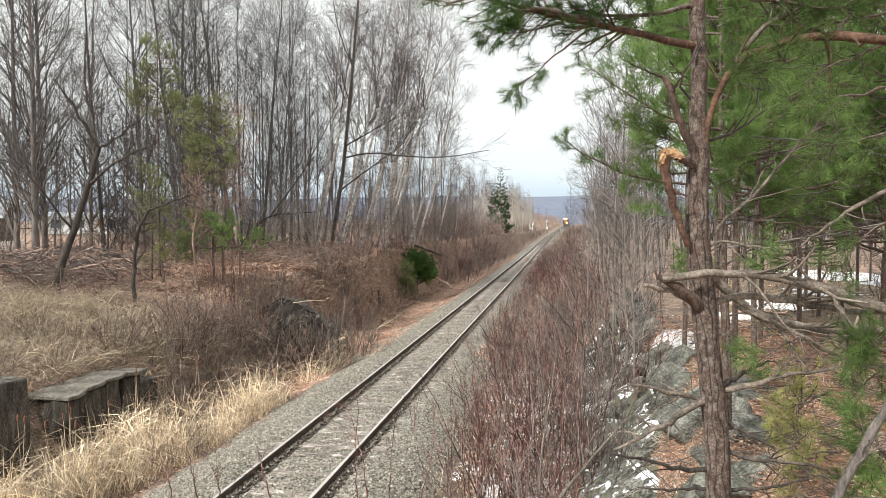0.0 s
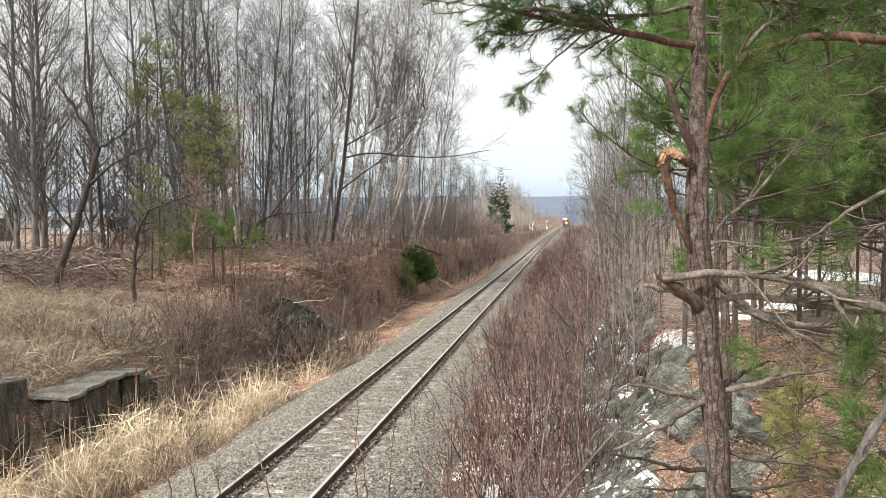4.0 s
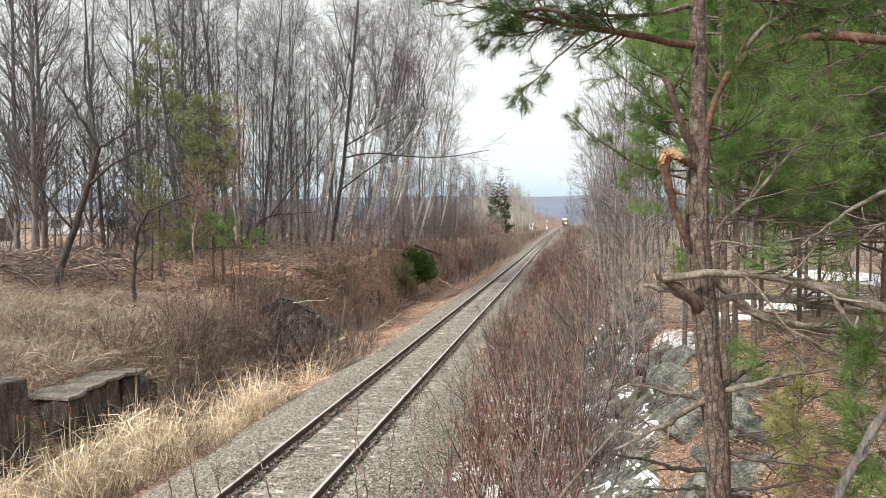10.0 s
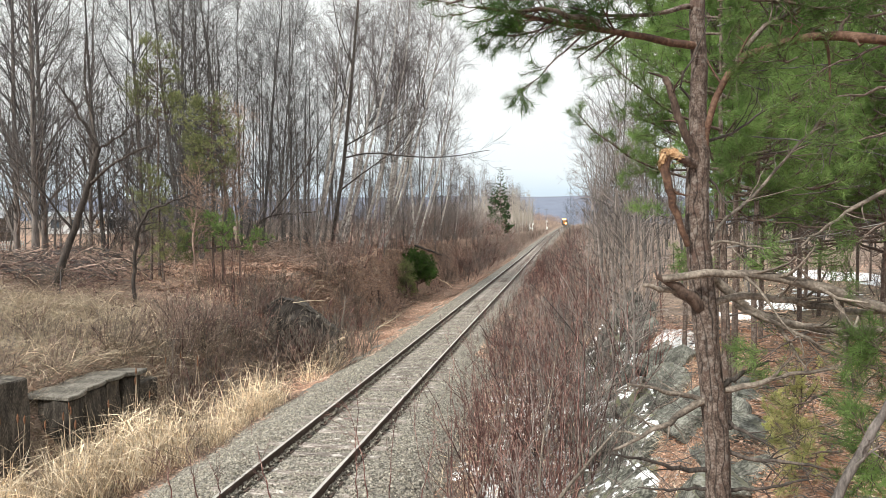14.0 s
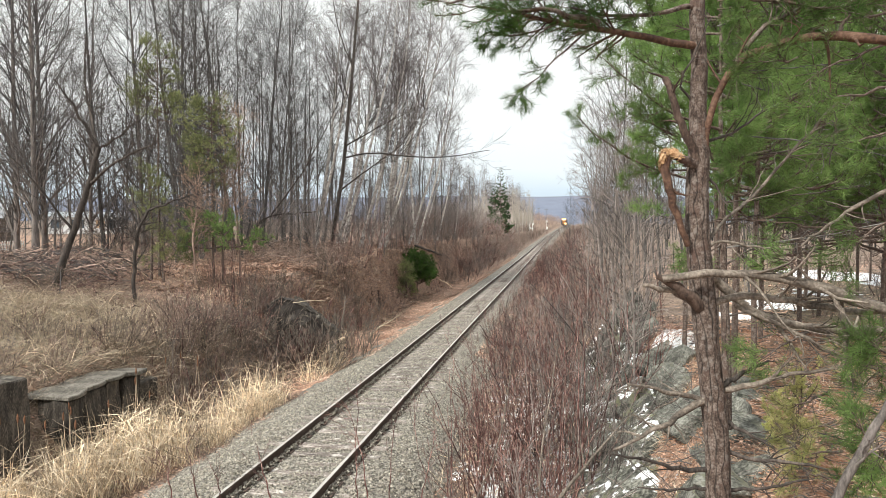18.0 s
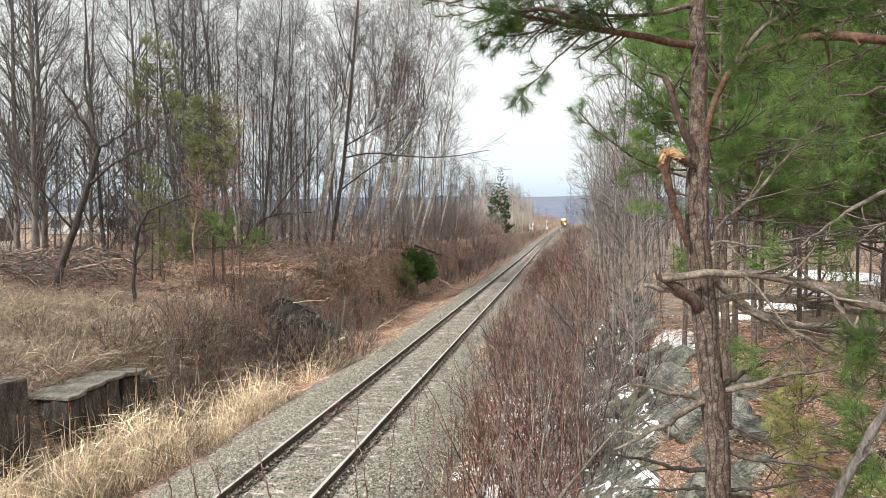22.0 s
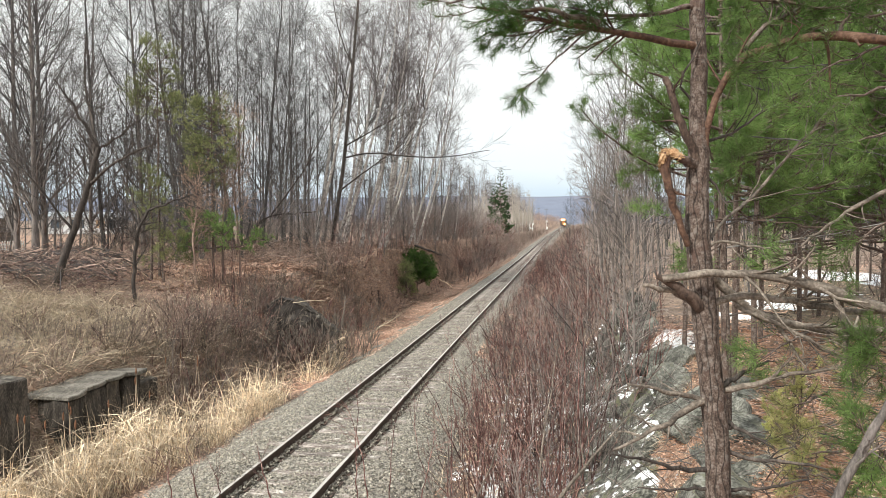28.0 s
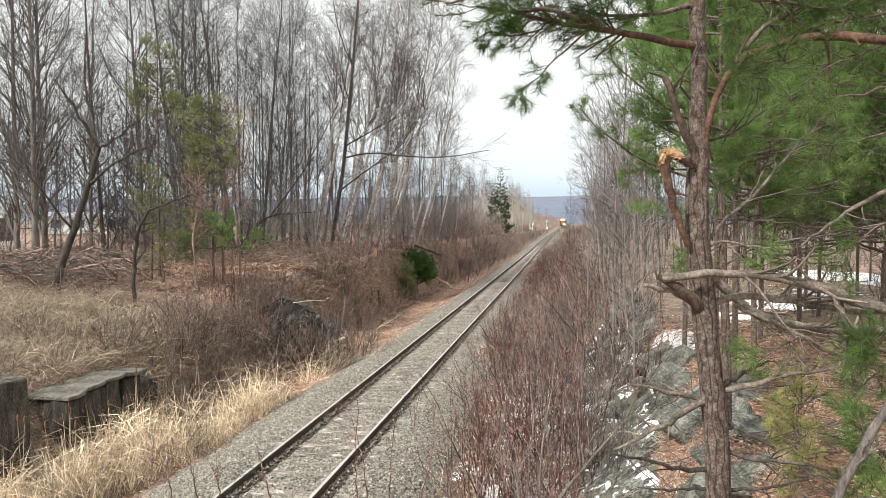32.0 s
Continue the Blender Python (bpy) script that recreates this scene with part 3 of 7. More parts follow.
def build_wood():
    kinds = []
    for k in range(5):
        kinds.append(tree_thing("bare_tree", tree_meshes(16 + 1.2 * k, 0.065 + 0.012 * k, 1.5 * k, 25, 180, 620, 0.17, 0.26, 0.09, 0.0062),
                                "tall slender leafless tree with grey-brown bark in the wood", "tree", "bare trees of the wood"))
    birches = []
    for k in range(4):
        birches.append(tree_thing("birch_tree", tree_meshes(15 + k, 0.11, 13 + 2 * k, 22, 160, 720, 0.35, 0.23, 0.10, 0.0058, bark="birch", bow=0.10, twig="birch_twig"),
                                  "leaning leafless birch with pale bark on the bank", "tree", "birches on the bank"))
    darks = []
    for k in range(2):
        darks.append(tree_thing("bare_tree", tree_meshes(20, 0.13, 1, 56, 400, 1700, 0.05, 0.28, 0.10, 0.0056, bark="brownbark", single=12),
                                "large leafless tree with dark bark and upswept limbs", "tree", "bare trees of the wood"))
    small = []
    for k in range(4):
        small.append(tree_thing("sapling", tree_meshes(7 + k, 0.03, 4 * k - 6, 18, 100, 300, 0.1, 0.26, 0.09, 0.0042, single=0, twig="greytwig"),
                                "thin leafless sapling with grey twigs", "tree", "saplings along the cutting"))
    r = random.Random(11)
    # the wood on the far bank of the ditch, thick from the crest inwards
    y = 33.0
    while y < 102:
        for _ in range(4):
            x = -7.2 - 0.62 * y * r.random() ** 1.3 - (5.0 if y < 42 else 0)
            # a thin place through which the yard and the house show
            if y > 38 and abs(x - 4.67 + 0.75 * y) < 0.09 * y and r.random() < 0.75:
                continue
            if not (43 < y < 68 and x > -13.5):
                stand(r.choice(kinds), x, y + r.uniform(-1, 1), r.uniform(0, 360), r.uniform(0.85, 1.1) * float(np.interp(y, [62, 73, 85, 96], [1, 0.82, 0.66, 0.5])), r.uniform(-3, 3))
        y += 2.3 if y < 80 else 4
    # leaning birches above the track
    for x, y, sc in ((-11.5, 50, 1.05), (-10.6, 51.5, 0.95), (-12.4, 53, 1.1), (-9.6, 54, 1.0), (-8.9, 50.5, 0.9), (-10.2, 57, 1.1), (-8.3, 58, 1.0),
                     (-11.4, 60, 1.1), (-8.6, 63, 1.05), (-7.6, 68, 1.0), (-9.5, 70, 1.05), (-7.3, 77, 0.9), (-8.2, 48, 0.85), (-13.5, 49, 1.0), (-10.4, 46, 0.9), (-11.2, 47.5, 1.0), (-9.4, 47, 0.95), (-12.6, 47, 1.05), (-9.0, 52.5, 1.0), (-10.9, 55, 1.05)):
        stand(r.choice(birches), x, y, r.uniform(-18, 18), sc * (1.2 if y < 58 else 1.0 if y < 65 else 0.72), r.uniform(-3, 2))
    # heavy dark trees near the fence
    for x, y, sc in ((-20.81, 29.13, 1.00), (-18.47, 27.50, 1.00), (-20.22, 30.24, 1.00), (-19.00, 36.52, 1.00), (-18.02, 40.75, 1.00), (-25.39, 40.51, 1.00)):
        stand(r.choice(darks), x, y, r.uniform(0, 360), sc, r.uniform(-2, 2))
    # young growth on both banks
    for k in range(46):
        y = 34 + 62 * r.random()
        stand(r.choice(small), -5.9 - 4.5 * r.random() ** 1.5 - (1.5 if y < 42 else 0), y, r.uniform(0, 360), r.uniform(0.45, 0.95), r.uniform(-6, 6))
    for k in range(44):
        y = 24 + 110 * r.random() ** 1.2
        stand(r.choice(small), 5.2 + 0.02 * y + 7 * r.random(), y, r.uniform(0, 360), r.uniform(0.6, 1.15), r.uniform(-5, 5))
    for k in range(26):
        y = 26 + 40 * r.random()
        stand(r.choice(small), 6.2 + 5 * r.random(), y, r.uniform(0, 360), r.uniform(1.0, 1.5), r.uniform(-5, 5))
    # low tangled trees beneath the tall ones
    bushy = [tree_thing("bare_tree", tree_meshes(6.0 + 0.8 * k, 0.05, 8 * k - 8, 26, 190, 620, 0.05, 0.4, 0.02, 0.0062, single=2), "low wide leafless tree with tangled grey twigs", "tree", "low trees under the wood") for k in range(3)]
    for x, y in ((-25.13, 33.46), (-20.82, 32.16), (-28.77, 38.92), (-17.22, 30.75), (-21.53, 38.13), (-16.75, 34.88), (-13.41, 30.38), (-14.19, 33.29), (-14.30, 39.36), (-15.91, 47.20),
                 (-12.90, 59.88), (-11.53, 68.23), (-9.94, 76.61), (-16.97, 40.93), (-22.74, 41.98), (-22.69, 35.90), (-30.27, 42.72)):
        stand(r.choice(bushy), x, y, r.uniform(0, 360), r.uniform(0.75, 1.25), r.uniform(-6, 6))
    for proto in bushy:
        remove(proto)
    for x, y in ((-21.62, 54.34), (-19.19, 52.72), (-17.14, 57.13), (-15.39, 59.46), (-27.36, 47.27), (-33.61, 49.25)):
        stand(r.choice(kinds), x, y, r.uniform(0, 360), r.uniform(0.95, 1.2), r.uniform(-3, 3))
    # slim trees that fill the middle of the wood
    for x, y in ((-15.90, 49.23), (-16.81, 53.13), (-13.91, 47.54), (-16.90, 57.17), (-14.10, 51.56), (-19.64, 56.70), (-16.96, 61.22)):
        stand(r.choice(kinds), x, y, r.uniform(0, 360), r.uniform(0.95, 1.15), r.uniform(-3, 3))
    for x, y, sc in ((9.5, 52, 0.62), (11, 60, 0.7), (12.5, 70, 0.75), (10.5, 80, 0.7), (13, 90, 0.7), (9.5, 100, 0.6), (12, 44, 0.6)):
        stand(r.choice(kinds), x, y, r.uniform(0, 360), sc, r.uniform(-3, 3))
    # pale trees far down the line
    for k in range(26):
        y = 135 + 150 * r.random()
        stand(r.choice(birches), float(rail_x(y)) - 7 - 14 * r.random(), y, r.uniform(0, 360), r.uniform(0.6, 1.0), -8)
    for k in range(18):
        y = 125 + 180 * r.random()
        stand(r.choice(kinds), float(rail_x(y)) + 6 + 16 * r.random(), y, r.uniform(0, 360), r.uniform(0.4, 0.65))
    for proto in (*kinds, *birches, *darks, *small):
        remove(proto)


build_wood()


# ---- shrubs, brambles, reeds, grass ----
def shrub_meshes(stems, height, flare, material, twigs=120, tips=0, r0=0.011, base=0.25, tmat=None, single=3, n=6, sides=4, tw=0.0042):
    a = rng.uniform(0, 6.283, stems)
    o = np.stack([np.cos(a) * base * rng.uniform(0, 1, stems), np.sin(a) * base * rng.uniform(0, 1, stems), np.full(stems, -0.06)], 1)
    a2 = a + rng.normal(0, 0.5, stems)
    tilt = np.abs(rng.normal(0, flare, stems))
    way = unit(np.stack([np.cos(a2) * tilt, np.sin(a2) * tilt, np.ones(stems)], 1))
    ln = height * rng.uniform(0.55, 1.1, stems)
    q = [o]
    for s in range(n - 1):
        q.append(q[-1] + way * (ln / (n - 1))[:, None])
        way = unit(way + rng.normal(0, 0.1, (stems, 3)) + [0, 0, 0.04])
    p = np.stack(q, 1)
    r = r0 * rng.uniform(0.6, 1.3, stems)[:, None] * np.linspace(1, 0.3, n)[None]
    l2, r2 = sprout(p, r, twigs, (0.25, 0.98), (18, 48), height * 0.3, 0.5, 3, 0.06, 0.1, 0.6, tw)
    out = [tubes(l2, r2, 3)]
    if tips:
        l3, r3 = sprout(l2, r2, tips, (0.2, 0.95), (20, 50), height * 0.14, 0.4, 2, 0.05, 0.12, 0.7, tw * 0.85)
        out.append(tubes(l3, r3, 3))
    out.append(tubes(p[single:], r[single:], sides))
    return [mesh_of("stem", [tubes(p[i:i + 1], r[i:i + 1], 5)], M[material]) for i in range(single)], mesh_of("crown", out, M[tmat or material])


def shrub_thing(name, meshes, label, group):
    t = tagged(new(name), label, "shrub", group)
    stems, crown = meshes
    for me in stems:
        part("stem", me, t)
    tagged(part("crown", crown, t), kind="stuff")
    return t


def build_shrubs():
    r = random.Random(5)
    reds = [shrub_thing("shrub", shrub_meshes(10 + k, 2.7 + 0.15 * k, 0.3, "redtwig", 34, 30, 0.0125, 0.45, single=2, tw=0.005), "leafless shrub of thin reddish-brown stems beside the track", "shrubs beside the track") for k in range(5)]
    greys = [shrub_thing("shrub", shrub_meshes(7, 3.0, 0.27, "greytwig", 32, 34, 0.013, 0.4, single=2, tw=0.005), "leafless shrub of pale grey-brown stems beside the track", "shrubs beside the track") for k in range(3)]
    brush = [shrub_thing("bramble_bush", shrub_meshes(13, 1.25, 0.8, "bramble", 34, 40, 0.010, 0.5, single=0, n=6, sides=3, tw=0.0062), "low tangled brown bramble bush on the bank", "brambles on the bank") for k in range(4)]
    brush += [shrub_thing("bramble_bush", shrub_meshes(12, 1.3, 0.7, m, 34, 40, 0.010, 0.5, single=0, n=6, sides=3, tw=0.0062), "low tangled bush of %s leafless stems on the bank" % c, "brambles on the bank") for m, c in (("redtwig", "reddish"), ("redtwig", "reddish"), ("greytwig", "pale grey"))]
    brush += [shrub_thing("bramble_bush", shrub_meshes(11, 1.3, 0.7, "deadwood", 30, 36, 0.010, 0.5, single=0, n=6, sides=3, tw=0.0060), "low tangle of pale dead stems on the bank", "brambles on the bank") for k in range(2)]
    # thicket between the track and the rock
    y = 8.8
    while y < 95:
        for _ in range(3):
            lo = (2.3 if y < 50 else 1.95) + (0.35 if y < 15 else 0)
            x = lo + (2.5 if y < 13 else 3.6 + 0.01 * y) * r.random() ** 0.8
            kind = r.choice(reds + reds + greys) if x < 4.4 else r.choice(reds + greys + greys)
            size = min((0.62 + 0.5 * (x - lo) / 2.9) * r.uniform(0.75, 1.1), 1.0)
            stand(kind, x, y + r.uniform(-0.3, 0.3), r.uniform(0, 360), size)
        y += 0.74 if y < 16 else 0.85 if y < 30 else 2.1
    # low shrubs that crowd the line further off
    for k in range(56):
        y = 27 + 85 * r.random() ** 1.2
        stand(r.choice(reds + reds + greys), 1.95 + 1.3 * r.random(), y, r.uniform(0, 360), r.uniform(0.5, 0.85))
    # grey stems at the foot of the rock
    for x, y in ((5.13, 11.18), (5.33, 12.23), (5.47, 11.75), (5.69, 12.79), (5.78, 12.30), (6.01, 13.35), (6.26, 14.40), (5.80, 14.83), (5.60, 15.30), (6.17, 16.41), (6.74, 17.52), (5.18, 9.68), (5.43, 10.02)):
        stand(r.choice(greys), x, y, r.uniform(0, 360), r.uniform(0.6, 0.95))
    # taller stems standing out of the brush on the other bank
    for x, y, k in ((-4.62, 16.08, 0.6), (-5.60, 16.92, 0.5), (-4.28, 16.64, 0.55), (-4.54, 20.64, 0.5)):
        stand(r.choice(greys), x, y, r.uniform(0, 360), k)
    for x, y, k in ((-7.44, 24.25, 0.8), (-7.30, 25.29, 0.7), (-8.73, 25.55, 0.7), (-6.68, 34.53, 0.9), (-6.09, 36.65, 0.8), (-6.38, 40.65, 1.0)):
        stand(r.choice(reds), x, y, r.uniform(0, 360), k)
    # brambles over the far bank and the ditch edge; those further off are one mass
    far = []

    def bramble(x, y, size):
        turn = r.uniform(0, 360)
        # an open view to the fence
        if x < 4.67 - 0.8 * y and y > 22:
            return
        # the bare slabs of the abutment
        if -7.0 < x < -4.9 and 12.0 < y < 16.3:
            return
        # bare straw and a bare leafy mound
        if ((x + 9.6) / 3.0) ** 2 + ((y - 14.8) / 3.0) ** 2 < 1 or ((x + 10.0) / 3.0) ** 2 + ((y - 18.3) / 3.2) ** 2 < 1 or ((x + 9.8) / 3.2) ** 2 + ((y - 31) / 4.2) ** 2 < 1:
            return
        if 11 < y < 34 and x < 0 and made[0] < 330:
            made[0] += 1
            stand(r.choice(brush), x, y, turn, size)
        else:
            # the leafy slope beyond the wing wall is half bare
            if 25 < y < 75 and -11 < x < 0 and r.random() < 0.55:
                return
            far.append((r.randrange(len(brush)), x, y, radians(turn), size))

    made = [0]
    for k in range(250):
        y = 11 + 60 * r.random() ** 1.5
        x = -4.3 - 3.4 * r.random() if r.random() < 0.5 else -7 - 9 * r.random()
        if not (y < 19 and -6.8 < x) and not (y > 33 and r.random() < 0.4):
            bramble(x, y, r.uniform(0.6, 1.25))
    for k in range(45):
        y = 20 + 14 * r.random()
        bramble(-4.7 - 2.2 * r.random(), y, r.uniform(0.45, 0.85))
    # brush over the wing wall
    for x, y in ((-5.04, 23.18), (-4.80, 23.62), (-4.33, 23.50), (-4.04, 24.16), (-3.56, 24.34), (-3.20, 24.90), (-2.68, 24.99), (-3.89, 23.17), (-5.35, 25.59), (-4.33, 25.95), (-3.55, 26.38), (-5.60, 23.49)):
        stand(brush[r.choice((4, 6, 7, 8))], x, y, r.uniform(0, 360), r.uniform(1.3, 1.8))
    for k in range(22):
        stand(brush[r.choice((0, 1, 4, 7))], -6.9 + 2.6 * r.random(), 24.3 + 0.9 * r.random(), r.uniform(0, 360), r.uniform(0.7, 1.2))
    for k in range(24):
        stand(brush[r.choice((0, 1, 4, 5, 6, 7, 8))], -6.4 + 3.2 * r.random(), 22.6 + 1.3 * r.random(), r.uniform(0, 360), r.uniform(0.8, 1.35))
    # tufts of dead stems in the lower grass
    for k in range(26):
        stand(r.choice(brush), -9.4 + 2.6 * r.random(), 12.6 + 4.6 * r.random(), r.uniform(0, 360), r.uniform(0.35, 0.65))
    # the dark hollow behind the reeds
    for k in range(95):
        y = 13.5 + 13 * r.random()
        bramble(-4.7 - 2.6 * r.random(), y, r.uniform(0.75, 1.15) * (0.7 if y > 22 else 1))
    for k in range(70):
        y = 20 + 24 * r.random()
        bramble(-11 - 16 * r.random(), y, r.uniform(0.8, 1.5))
    for k in range(150):
        y = 66 + 230 * r.random()
        bramble(float(rail_x(y)) - 3.3 - 8 * r.random(), y, r.uniform(0.9, 2.6))
    for k in range(60):
        bramble(9 + 18 * r.random(), 18 + 26 * r.random(), r.uniform(0.6, 1.3))
    for k in range(60):
        y = 95 + 160 * r.random()
        bramble(float(rail_x(y)) + 3.4 + 9 * r.random(), y, r.uniform(1.4, 3.0))
    for k in range(30):
        y = 29 + 44 * r.random() ** 1.2
        bramble(-4.6 - 4.2 * r.random(), y, r.uniform(0.5, 0.9))
    chunks = {}
    for k, x, y, a, size in far:
        me = brush[k].children[0].data
        v = np.empty(len(me.vertices) * 3, np.float32)
        me.vertices.foreach_get("co", v)
        v = v.reshape(-1, 3) * size
        f = np.empty(len(me.loops), np.int32)
        me.loops.foreach_get("vertex_index", f)
        c, s = math.cos(a), math.sin(a)
        v = np.stack([v[:, 0] * c - v[:, 1] * s + x, v[:, 0] * s + v[:, 1] * c + y, v[:, 2] + float(land(x, y))], 1)
        chunks.setdefault(me.materials[0].name, []).append((v, f.reshape(-1, 4)))
    for name in chunks:
        tagged(new("bramble_thicket", mesh_of("bramble_thicket", chunks[name], bpy.data.materials[name])), "brown leafless thicket along the cutting", "shrub", kind="stuff")
    for proto in (*reds, *greys, *brush):
        remove(proto)


build_shrubs()


def reed_clump(stalks, height):
    t = tagged(new("reed_clump"), "clump of dry straw-coloured cattail reeds in the ditch", "reeds", "reeds in the ditch")
    o = np.stack([rng.normal(0, 0.2, stalks), rng.normal(0, 0.25, stalks), np.full(stalks, -0.08)], 1)
    d = unit(np.stack([rng.normal(0, 0.22, stalks), rng.normal(0, 0.22, stalks), np.ones(stalks)], 1))
    ln = height * rng.uniform(0.45, 1.1, stalks)
    chunk = [blades(o, d, ln, rng.uniform(0.011, 0.027, stalks), np.abs(rng.normal(0, 0.22, stalks)), 4)]
    k = int(stalks * 0.8)
    i = rng.integers(0, stalks, k)
    o2 = o[i] + d[i] * (ln[i] * rng.uniform(0.35, 0.85, k))[:, None]
    d2 = unit(rng.normal(0, 1, (k, 3)) * [1, 1, 0.3] - [0, 0, 0.25])
    chunk.append(blades(o2, d2, height * rng.uniform(0.25, 0.6, k), rng.uniform(0.012, 0.03, k), rng.uniform(0, 0.4, k), 3))
    tagged(part("foliage", mesh_of("foliage", chunk, M["reed"]), t), kind="stuff")
    return t


def build_reeds():
    r = random.Random(3)
    kinds = [reed_clump(46, 1.35 + 0.14 * k) for k in range(5)]
    y = 9.4
    while y < 18.4:
        for _ in range(5 if y < 12.5 else 3):
            x = -3.0 - (1.15 if y < 14.8 else 0.8) * r.random() - (1.0 * r.random() if y < 12.5 else 0)
            stand(r.choice(kinds), x, y + r.uniform(-0.3, 0.3), r.uniform(0, 360), r.uniform(0.65, 1.0) * (0.8 if x > -3.3 else 1) * (0.9 if y < 14.8 else 0.72))
        y += 0.5
    for k in range(16):
        stand(r.choice(kinds), -4.1 - 0.9 * r.random(), 12.8 + 2.4 * r.random(), r.uniform(0, 360), r.uniform(0.6, 0.9))
    for k in range(4):
        stand(r.choice(kinds), -3.5 - 0.7 * r.random(), 16.5 + 2.5 * r.random(), r.uniform(0, 360), r.uniform(0.8, 1.0))
    for x, y in ((-3.2, 23.0), (-3.3, 23.7), (-3.5, 24.4), (-3.1, 22.4), (-3.4, 21.5), (-4.19, 27.04), (-4.14, 27.86), (-4.25, 26.53)):
        stand(r.choice(kinds), x, y, r.uniform(0, 360), r.uniform(0.6, 0.9))
    for proto in kinds:
        remove(proto)
    # cattail stalks with their brown heads
    for k in range(16):
        t = tagged(new("cattail"), "single dry cattail stalk with a brown fluffy head", "reeds", "cattails in the ditch")
        h = r.uniform(1.2, 1.7)
        p, rr = line([(0, 0, -0.1), (0.02, 0.01, h * 0.5), (r.uniform(-0.08, 0.08), r.uniform(-0.08, 0.08), h)], 0.006, 0.004, 6)
        part("stalk", mesh_of("stalk", [tubes(p, rr, 4)], M["reed"]), t)
        tip = p[0, -1]
        q, qr = line([tip - [0, 0, 0.02], tip + [0, 0, 0.07], tip + [0.005, 0, 0.15]], 0.012, 0.012, 6)
        qr[0] = [0.005, 0.015, 0.018, 0.018, 0.014, 0.004]
        part("seed_head", mesh_of("seed_head", [tubes(q, qr, 7)], M["cattail"]), t)
        x, y = -3.6 - 1.5 * r.random(), 10.2 + 6.5 * r.random()
        t.matrix_basis = pose(x, y, float(land(x, y)), 0, 0, r.uniform(0, 360))


build_reeds()


def build_grass():
    n = 24000
    x, y = -5.6 - 11 * rng.uniform(0, 1, n) ** 1.3, 10.5 + 11.5 * rng.uniform(0, 1, n) ** 1.1
    p = np.stack([x, y, land(x, y) - 0.02], 1)
    d = unit(np.stack([rng.normal(0.35, 0.7, n), rng.normal(-0.2, 0.7, n), rng.uniform(0.25, 1.1, n)], 1))
    chunks = [blades(p, d, rng.uniform(0.25, 0.65, n), rng.uniform(0.006, 0.017, n), rng.uniform(0.1, 0.7, n), 3)]
    tagged(new("dry_grass", mesh_of("dry_grass", chunks, M["grass"])), "matted dry straw-coloured grass on the bank", "grass", kind="stuff")
    n = 17000
    x, y = -9.5 + 3.8 * rng.normal(0, 0.5, n), 17.4 + 4.6 * rng.normal(0, 0.5, n)
    p = np.stack([x, y, land(x, y) + 0.02], 1)
    d = unit(np.stack([rng.normal(0.5, 0.7, n), rng.normal(-0.3, 0.7, n), rng.uniform(0.1, 0.7, n)], 1))
    chunks = [blades(p, d, rng.uniform(0.35, 0.8, n), rng.uniform(0.006, 0.015, n), rng.uniform(0.1, 0.5, n), 3)]
    tagged(new("dry_grass", mesh_of("dry_grass", chunks, M["straw"])), "pale matted straw on the open bank", "grass", kind="stuff")
    n = 9000
    x, y = -4.2 - 2.6 * rng.uniform(0, 1, n), 10 + 40 * rng.uniform(0, 1, n) ** 1.3
    p = np.stack([x, y, land(x, y) - 0.02], 1)
    d = unit(np.stack([rng.normal(0.4, 0.6, n), rng.normal(0, 0.6, n), rng.uniform(0.2, 1.1, n)], 1))
    chunks = [blades(p, d, rng.uniform(0.2, 0.55, n), rng.uniform(0.007, 0.018, n), rng.uniform(0.1, 0.7, n), 3)]
    tagged(new("dry_grass", mesh_of("dry_grass", chunks, M["grass"])), "thin dry grass along the ditch", "grass", kind="stuff")


build_grass()


def bank_tufts(n):
    """Thin tufts of dry grass among the leaves of the rocky bank."""
    k = 130
    cx, cy = rng.uniform(5.9, 9.5, k), 5 + 8 * rng.uniform(0, 1, k)
    i = rng.integers(0, k, n)
    x, y = cx[i] + rng.normal(0, 0.09, n), cy[i] + rng.normal(0, 0.09, n)
    p = np.stack([x, y, land(x, y)], 1)
    d = unit(np.stack([rng.normal(0, 0.6, n), rng.normal(0, 0.6, n), rng.uniform(0.4, 1.1, n)], 1))
    tagged(new("dry_grass", mesh_of("dry_grass", [blades(p, d, rng.uniform(0.1, 0.32, n), rng.uniform(0.003, 0.007, n), rng.uniform(0.1, 0.7, n), 3)], M["straw"])), "thin tufts of dry grass among fallen leaves", "grass", kind="stuff")


bank_tufts(5200)


